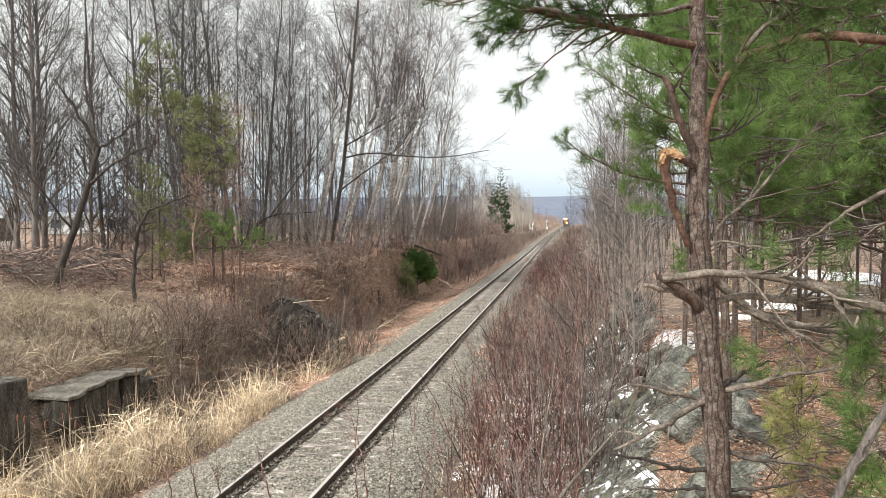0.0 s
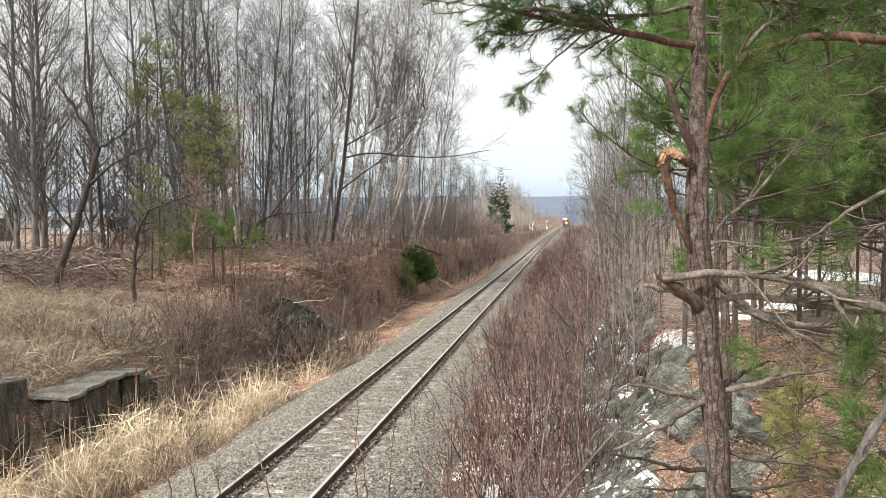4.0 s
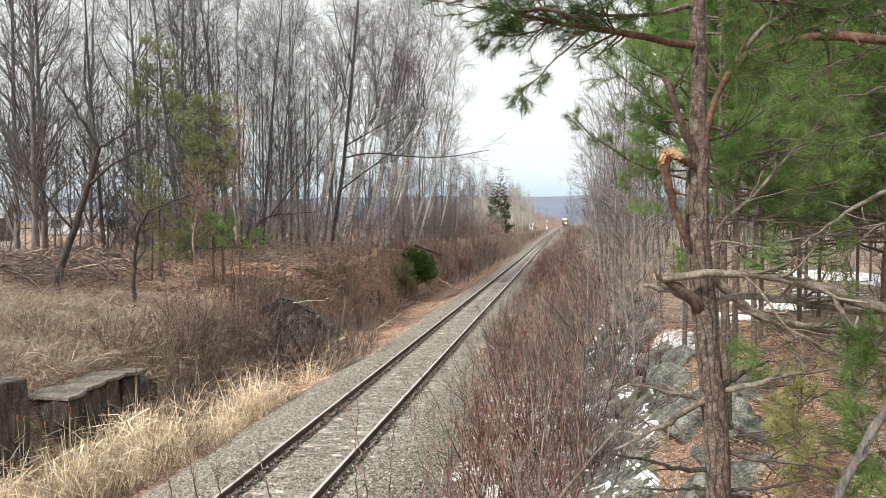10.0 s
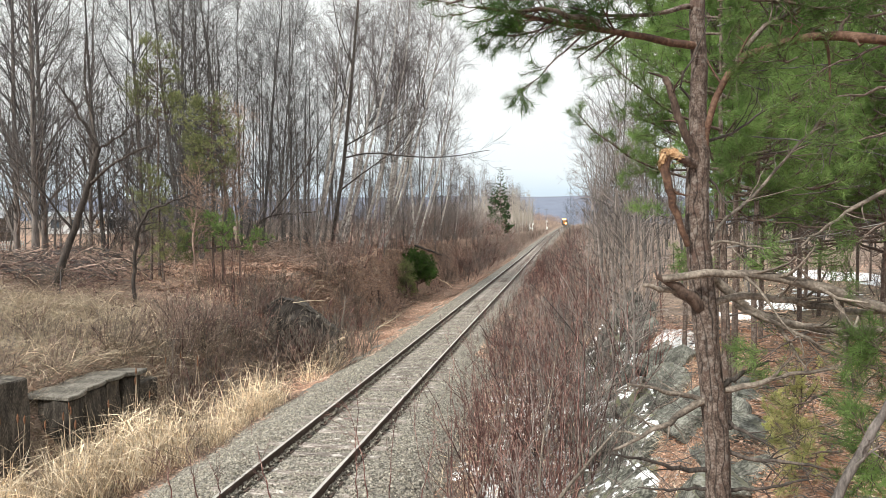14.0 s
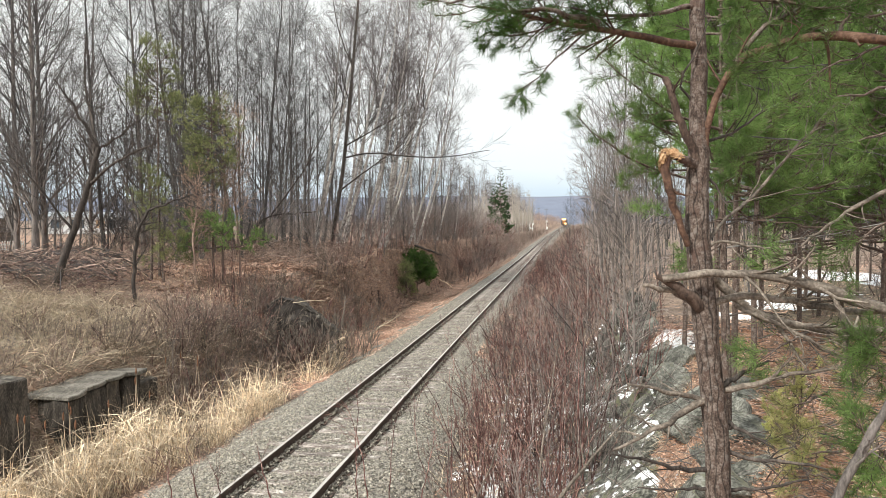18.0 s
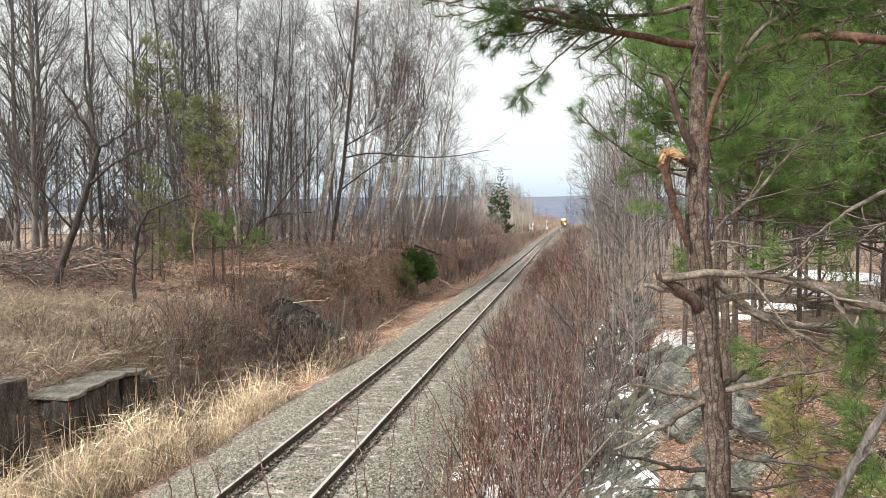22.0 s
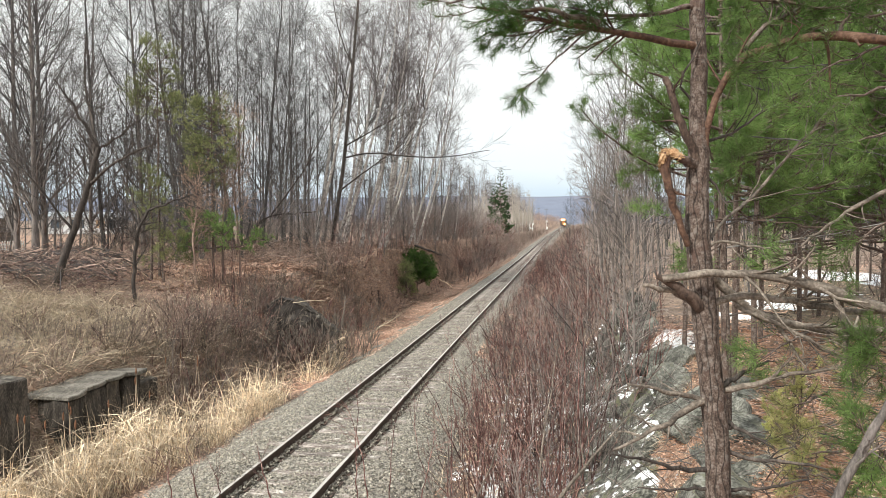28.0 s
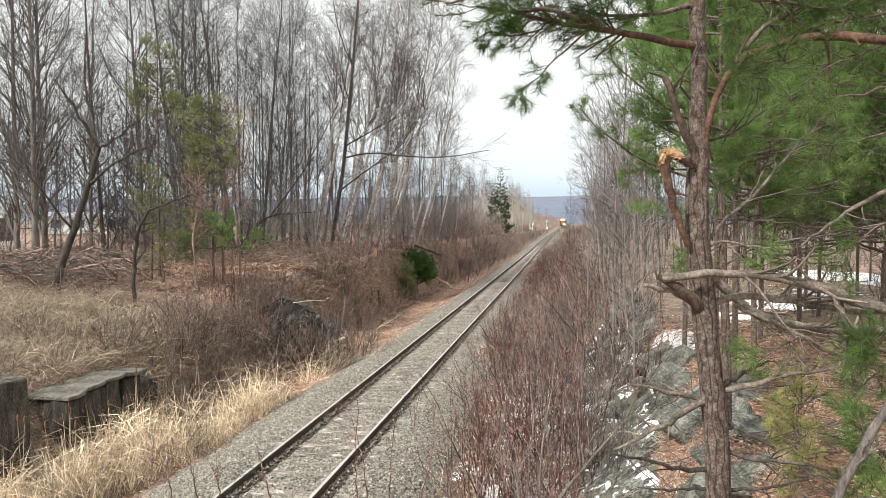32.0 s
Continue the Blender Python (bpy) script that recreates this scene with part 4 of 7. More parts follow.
def dead_weeds(n, x, y, lo, hi, material, label):
    """Long bowed stems of last year's weeds."""
    keep = ~((x > -6.25) & (x < -5.2) & (y > 12.3) & (y < 15.9)) & (((x + 9.8) / 3.2) ** 2 + ((y - 31) / 4.2) ** 2 > 1) & ((x > 4.67 - 0.8 * y) | (y < 22))
    x, y, n = x[keep], y[keep], int(keep.sum())
    p = np.stack([x, y, land(x, y) - 0.03], 1)
    d = unit(np.stack([rng.normal(0, 0.6, n), rng.normal(0, 0.6, n), rng.uniform(0.4, 1.2, n)], 1))
    s = np.linspace(0, 1, 5)[None, :, None]
    ln = rng.uniform(lo, hi, n)[:, None, None]
    flat = unit(d * [1, 1, 0])
    q = p[:, None] + d[:, None] * ln * s + (flat[:, None] * 0.5 - np.array([0, 0, 1.0])) * ln * s ** 2 * rng.uniform(0.05, 0.75, (n, 1, 1)) + rng.normal(0, 0.02, (n, 5, 3)) * s
    r = rng.uniform(0.003, 0.008, (n, 1)) * np.linspace(1, 0.4, 5)[None]
    tagged(new("dead_weeds", mesh_of("dead_weeds", [tubes(q, r, 3)], M[material])), label, "weeds", kind="stuff")


for lab, mt, cnt in (("pale bowed stems of dead weeds on the bank", "reed", 1500), ("brown bowed stems of dead weeds on the bank", "bramble", 4200)):
    dead_weeds(cnt, -5.2 - 12 * rng.uniform(0, 1, cnt) ** 1.4, 11 + 24 * rng.uniform(0, 1, cnt) ** 1.2, 0.4, 1.3, mt, lab)
dead_weeds(1300, -4.0 - 3.0 * rng.uniform(0, 1, 1300), 19 + 50 * rng.uniform(0, 1, 1300) ** 1.4, 0.4, 1.2, "greytwig", "grey dead weeds on the slope of the cutting")
dead_weeds(1500, 2.2 + 3.6 * rng.uniform(0, 1, 1500), 8.5 + 30 * rng.uniform(0, 1, 1500) ** 1.5, 0.3, 1.0, "bramble", "brown dead weeds among the shrubs")
dead_weeds(1300, 2.3 + 3.2 * rng.uniform(0, 1, 1300), 8.5 + 22 * rng.uniform(0, 1, 1300) ** 1.5, 0.6, 1.7, "greytwig", "pale leaning stems among the shrubs")
dead_weeds(520, 4.9 + 1.7 * rng.uniform(0, 1, 520), 7 + 9 * rng.uniform(0, 1, 520), 0.4, 1.5, "greytwig", "grey dead stems over the rocks")
dead_weeds(700, 2.2 + 3.6 * rng.uniform(0, 1, 700), 8.5 + 20 * rng.uniform(0, 1, 700) ** 1.5, 0.3, 1.1, "reed", "pale dead weeds among the shrubs")


dead_weeds(1100, -6.5 - 9 * rng.uniform(0, 1, 1100), 19.5 + 4.5 * rng.uniform(0, 1, 1100), 0.35, 0.9, "redtwig", "reddish dead weeds above the dry grass")


def brush_pile(n, x, y, label, material="bramble"):
    """Cut and fallen sticks in a loose heap."""
    a = rng.uniform(0, 6.283, n)
    d = unit(np.stack([np.cos(a), np.sin(a), rng.normal(0.1, 0.35, n)], 1))
    p = np.stack([x, y, land(x, y) + rng.uniform(0.0, 0.75, n) ** 1.5 * np.where(x < 4.67 - 0.8 * y, 0.3, 1)], 1)
    s = np.linspace(-0.5, 0.5, 5)[None, :, None]
    ln = rng.uniform(0.7, 2.4, n)[:, None, None]
    q = p[:, None] + d[:, None] * ln * s + np.array([0, 0, 1.0]) * ln * (0.25 - s ** 2) * rng.uniform(-0.2, 0.9, (n, 1, 1)) + rng.normal(0, 0.03, (n, 5, 3))
    r = rng.uniform(0.006, 0.02, (n, 1)) * np.linspace(1, 0.4, 5)[None]
    tagged(new("brush_pile", mesh_of("brush_pile", [tubes(q, r, 4)], M[material])), label, "brushwood", kind="stuff")


brush_pile(600, -12 - 11 * rng.uniform(0, 1, 600), 20.5 + 6.5 * rng.uniform(0, 1, 600), "heaped brown brushwood at the edge of the wood")
brush_pile(900, -12 - 11 * rng.uniform(0, 1, 900), 20.5 + 6.5 * rng.uniform(0, 1, 900), "heaped grey brushwood at the edge of the wood", "twig")
brush_pile(500, -11 - 11 * rng.uniform(0, 1, 500), 20 + 7 * rng.uniform(0, 1, 500), "heaped reddish brushwood at the edge of the wood", "redtwig")
brush_pile(700, -7 - 6 * rng.uniform(0, 1, 700), 33 + 9 * rng.uniform(0, 1, 700), "fallen brown sticks beneath the trees")


def leaf_litter(name, x, y, size, label, bed=0.0):
    n = len(x)
    z = land(x, y) + rng.uniform(0.005, 0.04, n)
    if bed:
        z = np.maximum(z, np.interp(np.abs(x), [1.3, 1.75, 2.1, 2.55, 2.9], [-0.03, -0.08, -0.2, -0.38, -0.52]) + rail_z(y) + 0.02)
    a = rng.uniform(0, 6.283, n)
    u = np.stack([np.cos(a), np.sin(a), rng.normal(0, 0.2, n)], 1)
    w = np.stack([-np.sin(a), np.cos(a), rng.normal(0, 0.2, n)], 1)
    L = (size * rng.uniform(0.6, 1.3, n))[:, None]
    o = np.stack([x, y, z], 1)
    up = np.array([0, 0, 1.0]) * L * 0.2
    v = np.stack([o - u * L, o + w * L * 0.6 + up, o + u * L + up, o - w * L * 0.6 + up * 0.3], 1).reshape(-1, 3)
    i = np.arange(n)[:, None] * 4
    f = np.concatenate([i + [0, 1, 2], i + [0, 2, 3]])
    tagged(new(name, mesh_of(name, [(v, f)], M["leaf"])), label, "leaves", kind="stuff")


def build_leaves():
    n = 60000
    leaf_litter("fallen_leaves", rng.uniform(5.8, 12, n), 4.2 + 13 * rng.uniform(0, 1, n) ** 1.3, 0.022, "brown and orange fallen leaves on the rocky bank")
    n = 30000
    leaf_litter("fallen_leaves", -5.4 - 16 * rng.uniform(0, 1, n) ** 1.2, 24 + 32 * rng.uniform(0, 1, n) ** 1.2, 0.06, "russet fallen leaves on the wooded bank")
    n = 16000
    leaf_litter("fallen_leaves", rng.uniform(2.3, 5.8, n), 7 + 28 * rng.uniform(0, 1, n), 0.035, "fallen leaves among the shrub stems")
    n = 9000
    leaf_litter("fallen_leaves", -6.3 - 6 * rng.uniform(0, 1, n), 12 + 9 * rng.uniform(0, 1, n), 0.035, "scattered fallen leaves in the dry grass")
    n = 16000
    leaf_litter("fallen_leaves", -9.8 + 2.4 * rng.normal(0, 0.7, n), 30.5 + 3.6 * rng.normal(0, 0.7, n), 0.06, "pale russet fallen leaves on the open mound")
    n = 95000
    leaf_litter("fallen_leaves", -4.4 - 6.0 * rng.uniform(0, 1, n), 24 + 50 * rng.uniform(0, 1, n) ** 1.25, 0.068, "pale and russet fallen leaves on the slope of the cutting")
    n = 18000
    leaf_litter("fallen_leaves", -2.75 - 2.3 * rng.uniform(0, 1, n), 20 + 50 * rng.uniform(0, 1, n) ** 1.3, 0.045, "fallen leaves in the ditch beside the gravel")
    n = 12000
    leaf_litter("fallen_leaves", rng.uniform(9, 32, n), 15 + 32 * rng.uniform(0, 1, n), 0.06, "fallen leaves on the open ground beyond the pines")
    n = 18000
    edge = np.where(rng.uniform(0, 1, n) < 0.6, rng.uniform(-3.3, -2.0, n), rng.uniform(1.7, 2.9, n))
    leaf_litter("fallen_leaves", edge, 24 + 90 * rng.uniform(0, 1, n) ** 1.3, 0.06, "fallen leaves along the gravel of the line", 0.22)
    n = 9000
    leaf_litter("fallen_leaves", -2.5 - 0.9 * rng.uniform(0, 1, n), 10 + 50 * rng.uniform(0, 1, n), 0.035, "fallen leaves along the edge of the gravel")


build_leaves()


def needle_litter(n):
    x, y = rng.uniform(5.8, 11, n), 4.2 + 11 * rng.uniform(0, 1, n) ** 1.3
    p = np.stack([x, y, land(x, y) + rng.uniform(0.01, 0.05, n)], 1)
    a = rng.uniform(0, 6.283, n)
    d = unit(np.stack([np.cos(a), np.sin(a), rng.normal(0, 0.18, n)], 1))
    tagged(new("pine_needles", mesh_of("pine_needles", [slivers(p, d, rng.uniform(0.06, 0.13, n), 0.0022)], M["rust"])), "rust-brown fallen pine needles on the bank", "needles", kind="stuff")
    k = 2200
    x, y = rng.uniform(5.8, 11, k), 4.2 + 12 * rng.uniform(0, 1, k)
    p = np.stack([x, y, land(x, y) + 0.03], 1)
    a = rng.uniform(0, 6.283, k)
    d = unit(np.stack([np.cos(a), np.sin(a), rng.normal(0, 0.12, k)], 1))
    q = p[:, None] + d[:, None] * rng.uniform(0.15, 0.7, k)[:, None, None] * np.linspace(0, 1, 4)[None, :, None] + rng.normal(0, 0.015, (k, 4, 3))
    tagged(new("fallen_twigs", mesh_of("fallen_twigs", [tubes(q, rng.uniform(0.003, 0.009, (k, 1)) * np.linspace(1, 0.5, 4)[None], 4)], M["bark"])), "thin grey fallen twigs among the leaves", "twigs", kind="stuff")


needle_litter(42000)


def snow_flecks(n):
    """Crumbs of half-melted snow between the shrub stems."""
    x = np.concatenate([2.9 + 2.9 * rng.uniform(0, 1, n) ** 0.8, rng.uniform(2.6, 6.0, n // 2)])
    y = np.concatenate([7.6 + 5 * rng.uniform(0, 1, n), 9 + 14 * rng.uniform(0, 1, n // 2)])
    keep = bumps(x * 2.1, y * 2.1, 0.7) > -0.15
    x, y = x[keep], y[keep]
    n = len(x)
    o = np.stack([x, y, land(x, y) + 0.004], 1)
    s = rng.uniform(0.02, 0.085, n)
    a = np.linspace(0, 6.283, 8)[:-1][None] + rng.uniform(-0.35, 0.35, (n, 7))
    rad = s[:, None] * rng.uniform(0.5, 1.2, (n, 7))
    ring = np.stack([o[:, :1] + np.cos(a) * rad * 1.3, o[:, 1:2] + np.sin(a) * rad, o[:, 2:] + rng.uniform(-0.01, 0.008, (n, 7))], 2)
    v = np.concatenate([ring, (o + np.stack([0 * s, 0 * s, s * 0.3 + 0.01], 1))[:, None]], 1).reshape(-1, 3)
    i = np.arange(n)[:, None] * 8
    f = np.concatenate([i + [k, (k + 1) % 7, 7] for k in range(7)])
    tagged(new("snow_crumbs", mesh_of("snow_crumbs", [(v, f)], M["snow"])), "scattered crumbs of half-melted snow among the stems", "snow", kind="stuff")


snow_flecks(6500)


# ---- stone work and rock ----
def chunk_mesh(w, d, h, seed, material, cuts=3, rough=0.04):
    """An angular block of stone round the origin."""
    r = random.Random(seed)
    bm = bmesh.new()
    for _ in range(26):
        v = Vector((r.uniform(-1, 1), r.uniform(-1, 1), r.uniform(-1, 1)))
        v /= max(abs(v.x), abs(v.y), abs(v.z)) ** 0.75
        bm.verts.new((v.x * w / 2, v.y * d / 2, v.z * h / 2))
    bmesh.ops.convex_hull(bm, input=bm.verts)
    loose = [v for v in bm.verts if not v.link_faces]
    bmesh.ops.delete(bm, geom=loose, context="VERTS")
    bmesh.ops.dissolve_limit(bm, angle_limit=radians(14), verts=bm.verts, edges=bm.edges)
    bmesh.ops.bevel(bm, geom=bm.edges[:], offset=min(w, d, h) * 0.05, segments=1, affect="EDGES")
    bmesh.ops.triangulate(bm, faces=bm.faces)
    bmesh.ops.subdivide_edges(bm, edges=bm.edges, cuts=cuts, use_grid_fill=True)
    for v in bm.verts:
        q = v.co * 1.7 + Vector((seed, 0, 0))
        v.co += Vector((noise.noise(q * 1.6), noise.noise(q * 1.6 + Vector((9, 0, 0))), noise.noise(q * 1.6 + Vector((0, 9, 0))))) * rough
        v.co += v.normal * noise.noise(q * 6) * rough * 0.3
    me = bm_mesh("stone", bm, M[material])
    me.polygons.foreach_set("use_smooth", np.zeros(len(me.polygons), bool))
    return me


def build_rock():
    """The blasted face of the cutting: tilted slabs, one behind the other."""
    r = random.Random(8)
    k = 0
    y = 6.4
    while y < 21:
        for s, z, size in ((5.15, 0.15, 0.75), (5.6, 0.75, 0.95), (6.1, 1.35, 1.0), (6.6, 1.95, 0.9)):
            size *= r.choice((0.5, 0.6, 0.75, 0.95))
            if r.random() < 0.06 or (s > 6.4 and y < 7.6):
                continue
            k += 1
            w, d, h = size * r.uniform(1.0, 1.5), size * r.uniform(1.1, 2.1), size * r.uniform(0.45, 0.7)
            ob = tagged(new("rock_slab", chunk_mesh(w, d, h, k, "rock" if s < 6.4 else "rock_bare", 2, 0.03)), "angular grey granite slab with lichen and old snow", "rock", "rocks of the cutting")
            ob.matrix_basis = pose(s + r.uniform(-0.15, 0.15), y + r.uniform(-0.3, 0.3), z + r.uniform(-0.12, 0.12), r.uniform(-12, 12), -42 + r.uniform(-14, 14), r.uniform(-20, 20))
        y += 0.62
    # bare slabs breaking through the leaves
    for x, y, w, d, h, a in ((6.91, 8.58, 1.3, 1.7, 0.5, 20), (6.51, 7.43, 1.0, 1.4, 0.45, -15), (7.79, 10.15, 0.9, 1.3, 0.35, 35), (7.27, 10.11, 1.0, 1.6, 0.5, 5)):
        k += 1
        ob = tagged(new("rock_slab", chunk_mesh(w, d, h, k, "rock_bare", 2, 0.05)), "low lichened granite slab breaking through fallen leaves", "rock", "rocks of the cutting")
        ob.matrix_basis = pose(x, y, float(land(x, y)) - 0.2, 4, 16, a)


build_rock()


def snow_patch(x, y, w, d, seed):
    """A thin irregular remnant of old snow lying on the ground."""
    r = random.Random(seed)
    bm = bmesh.new()
    bmesh.ops.create_grid(bm, x_segments=26, y_segments=26, size=1)
    drop = []
    for v in bm.verts:
        q = math.hypot(v.co.x, v.co.y) + 0.45 * noise.noise(Vector((v.co.x * 2.2 + seed, v.co.y * 2.2, 0))) + 0.2 * noise.noise(Vector((v.co.x * 7, v.co.y * 7 + seed, 0)))
        px, py = x + v.co.x * w / 2, y + v.co.y * d / 2
        if q > 0.85:
            drop.append(v)
        v.co = (px, py, float(land(px, py)) + 0.03 * max(0.0, 0.9 - q) ** 0.5 + 0.008)
    bmesh.ops.delete(bm, geom=drop, context="VERTS")
    me = bm_mesh("snow_patch", bm, M["snow"])
    me.polygons.foreach_set("use_smooth", np.ones(len(me.polygons), bool))
    tagged(new("snow_patch", me), "thin patch of old white snow lying on the ground", "snow", "patches of old snow")


def build_snow():
    for k, (x, y, w, d) in enumerate(((10.95, 23.62, 3.4, 4.5), (11.15, 21.22, 3.0, 3.5), (17.88, 36.58, 6.0, 9.0), (17.87, 32.77, 4.0, 6.0), (8.78, 17.58, 2.0, 2.6), (6.90, 13.96, 1.2, 2.2), (13.79, 26.24, 3.0, 3.0),
                                      (4.5, 12.2, 0.5, 0.9), (4.3, 15.5, 0.6, 1.2), (4.9, 10.4, 0.4, 0.7), (5.05, 7.7, 0.5, 1.1), (4.85, 8.6, 0.6, 0.9), (5.3, 6.9, 0.35, 0.7), (5.2, 9.6, 0.5, 1.0))):
        snow_patch(x, y, w, d, k + 1)


build_snow()


def rough_prism(outline, z0, z1, seed, material, cuts=6, rough=0.04, streak=0.03):
    """An upright block of stone on a plan outline, with worn edges and a broken face."""
    bm = bmesh.new()
    low = [bm.verts.new((x, y, z0)) for x, y in outline]
    top = [bm.verts.new((x, y, z1)) for x, y in outline]
    n = len(outline)
    bm.faces.new(low[::-1]), bm.faces.new(top)
    for k in range(n):
        bm.faces.new((low[k], low[(k + 1) % n], top[(k + 1) % n], top[k]))
    bmesh.ops.recalc_face_normals(bm, faces=bm.faces)
    bmesh.ops.bevel(bm, geom=bm.edges[:], offset=min(0.03, (z1 - z0) * 0.2), segments=1, affect="EDGES")
    bmesh.ops.triangulate(bm, faces=bm.faces)
    bmesh.ops.subdivide_edges(bm, edges=bm.edges, cuts=cuts, use_grid_fill=True)
    for v in bm.verts:
        q = v.co * 1.8 + Vector((seed * 7, 0, 0))
        v.co += Vector((noise.noise(q), noise.noise(q + Vector((5, 0, 0))), 0.6 * noise.noise(q + Vector((0, 5, 0))))) * rough
        g = Vector((v.co.x * 9, v.co.y * 9, v.co.z * 1.2 + seed))
        v.co += Vector((noise.noise(g), noise.noise(g + Vector((5, 0, 0))), 0)) * streak
    me = bm_mesh("stone", bm, M[material])
    me.polygons.foreach_set("use_smooth", np.zeros(len(me.polygons), bool))
    return me


def build_blocks():
    # upright blocks along the ditch, and the flat slabs that lie on them
    for k, (outline, z1) in enumerate(((((-6.55, 10.7), (-5.5, 10.75), (-5.48, 11.85), (-6.5, 11.9)), 1.57),
                                       (((-6.3, 12.98), (-5.46, 12.9), (-5.47, 13.38), (-6.5, 13.42)), 0.81), (((-6.5, 13.44), (-5.48, 13.4), (-5.42, 14.04), (-6.5, 14.1)), 0.90),
                                       (((-6.6, 14.14), (-5.48, 14.08), (-5.5, 14.72), (-6.6, 14.8)), 0.92), (((-6.6, 14.84), (-5.47, 14.76), (-5.52, 15.5), (-6.5, 15.6)), 0.88),
                                       (((-6.5, 15.64), (-5.62, 15.54), (-5.6, 16.3), (-6.4, 16.5)), 0.6))):
        me = rough_prism([(x + 6, y - 14) for x, y in outline], -0.6, z1, k, "block", 7, 0.05, 0.04)
        ob = tagged(new("stone_block", me), "dark weathered stone block of an old abutment in the bank", "stone block", "stone blocks of the abutment")
        ob.location = (-6, 14, 0)
    for k, (outline, z, tip) in enumerate(((((-6.6, 12.85), (-5.9, 12.9), (-5.36, 12.78), (-5.4, 13.4), (-6.7, 13.5)), 0.9, -5), (((-6.7, 13.51), (-5.4, 13.41), (-5.33, 13.7), (-5.41, 14.08), (-6.75, 14.2)), 0.96, -3),
                                           (((-6.75, 14.21), (-5.41, 14.09), (-5.36, 14.5), (-5.43, 14.85), (-6.8, 14.9)), 0.98, 1), (((-6.8, 14.91), (-5.43, 14.86), (-5.35, 15.2), (-5.42, 15.65), (-6.6, 15.8)), 0.94, 3))):
        me = rough_prism([(x + 6, y - 14) for x, y in outline], -0.06, 0.035, 20 + k, "ledge", 6, 0.06, 0.03)
        me.transform(Matrix.Translation((0, 14 - outline[0][1] - 0.3, 0)))
        ob = tagged(new("stone_slab", me), "flat grey stone slab capping the old abutment", "stone slab", "slabs of the abutment")
        ob.matrix_basis = pose(-6, outline[0][1] + 0.3, z, -tip, -2, 0)
    # wing wall of the old culvert: an upright face under a sloping coping
    face = [(-6.0, 23.9, -0.3), (-6.0, 24.0, 1.55), (-5.47, 24.1, 1.85), (-4.69, 24.22, 1.6), (-3.42, 24.4, 0.62), (-3.35, 24.4, -0.3)]
    n = len(face)
    bm = bmesh.new()
    front = [bm.verts.new(v) for v in face]
    rear = [bm.verts.new((v[0] - 0.2, v[1] + 0.6, v[2])) for v in face]
    bm.faces.new(front), bm.faces.new(rear[::-1])
    for k in range(n):
        bm.faces.new((front[k], rear[k], rear[(k + 1) % n], front[(k + 1) % n]))
    bmesh.ops.recalc_face_normals(bm, faces=bm.faces)
    bmesh.ops.triangulate(bm, faces=bm.faces)
    bmesh.ops.subdivide_edges(bm, edges=bm.edges, cuts=9, use_grid_fill=True)
    for v in bm.verts:
        v.co += Vector((noise.noise(v.co * 2), noise.noise(v.co * 2 + Vector((5, 0, 0))), 0.5 * noise.noise(v.co * 3))) * 0.09
        v.co += Vector((noise.noise(v.co * 7), noise.noise(v.co * 7 + Vector((5, 0, 0))), noise.noise(v.co * 5 + Vector((3, 0, 0))))) * 0.06
    wall = tagged(new("wing_wall"), "dark stained wing wall with a sloping coping, half buried in brush", "wall")
    wall.location = (-5, 24, 0)
    me = bm_mesh("masonry", bm, M["dark_rock"])
    me.transform(Matrix.Translation((5, -24, 0)))
    me.polygons.foreach_set("use_smooth", np.zeros(len(me.polygons), bool))
    part("masonry", me, wall)
    r = random.Random(4)
    for k in range(4):
        u = (k + 0.5) / 4
        x, z = -5.0 + 1.55 * u, 1.82 - 1.2 * u
        ob = part("coping_stone", chunk_mesh(0.62, 0.6, 0.13, 70 + k, "block", 2, 0.05), wall, "grey coping stone")
        ob.matrix_basis = pose(x + 5, 0.42 + 0.1 * u, z - 0.02, r.uniform(-5, 5), 38 + r.uniform(-4, 4), r.uniform(-6, 10))


build_blocks()

# ---- pines ----
def needle_chunk(p, per, length, r, first=0.3):
    """Needles round the twigs p, leaning towards their tips."""
    q = np.repeat(p, per, axis=0)
    n = len(q)
    o, d = along(q, 1 - (1 - first) * rng.uniform(0, 1, n) ** 1.3)
    out = unit(np.cross(d, rng.normal(0, 1, (n, 3))))
    way = unit(d * rng.uniform(0.35, 1.0, (n, 1)) + out * 0.75)
    ln = length * rng.uniform(0.65, 1.15, n)
    side = unit(np.cross(way, rng.normal(0, 1, (n, 3)))) * r
    return np.stack([o - side, o + side, o + way * ln[:, None]], 1).reshape(-1, 3), np.arange(n * 3).reshape(-1, 3)


def bough_meshes(pts, r0, r1, side=16, sub=26, reach=0.34, per=58, nlen=0.095, nr=0.0015, needles="needle_backlit_and_juniper", wood="pinebark", points=9, first=0.35, lift=0.06):
    p, r = line(pts, r0, r1, points, 0.008)
    a, ra = sprout(p, r, side, (first, 1.0), (28, 62), reach, 0.35, 4, lift, 0.14, 0.45, 0.0028)
    b, rb = sprout(a, ra, sub, (0.3, 0.95), (25, 55), reach * 0.5, 0.2, 3, lift, 0.12, 0.6, 0.0024)
    tipn = needle_chunk(p[:, -3:], per * 2, nlen, nr, 0.2)
    return (mesh_of("branch", [tubes(p, r, 6), tubes(a, ra, 3), tubes(b, rb, 3)], M[wood]),
            mesh_of("needles", [tipn, needle_chunk(a, per, nlen, nr, 0.4), needle_chunk(b, per, nlen, nr, 0.15)], M[needles]))


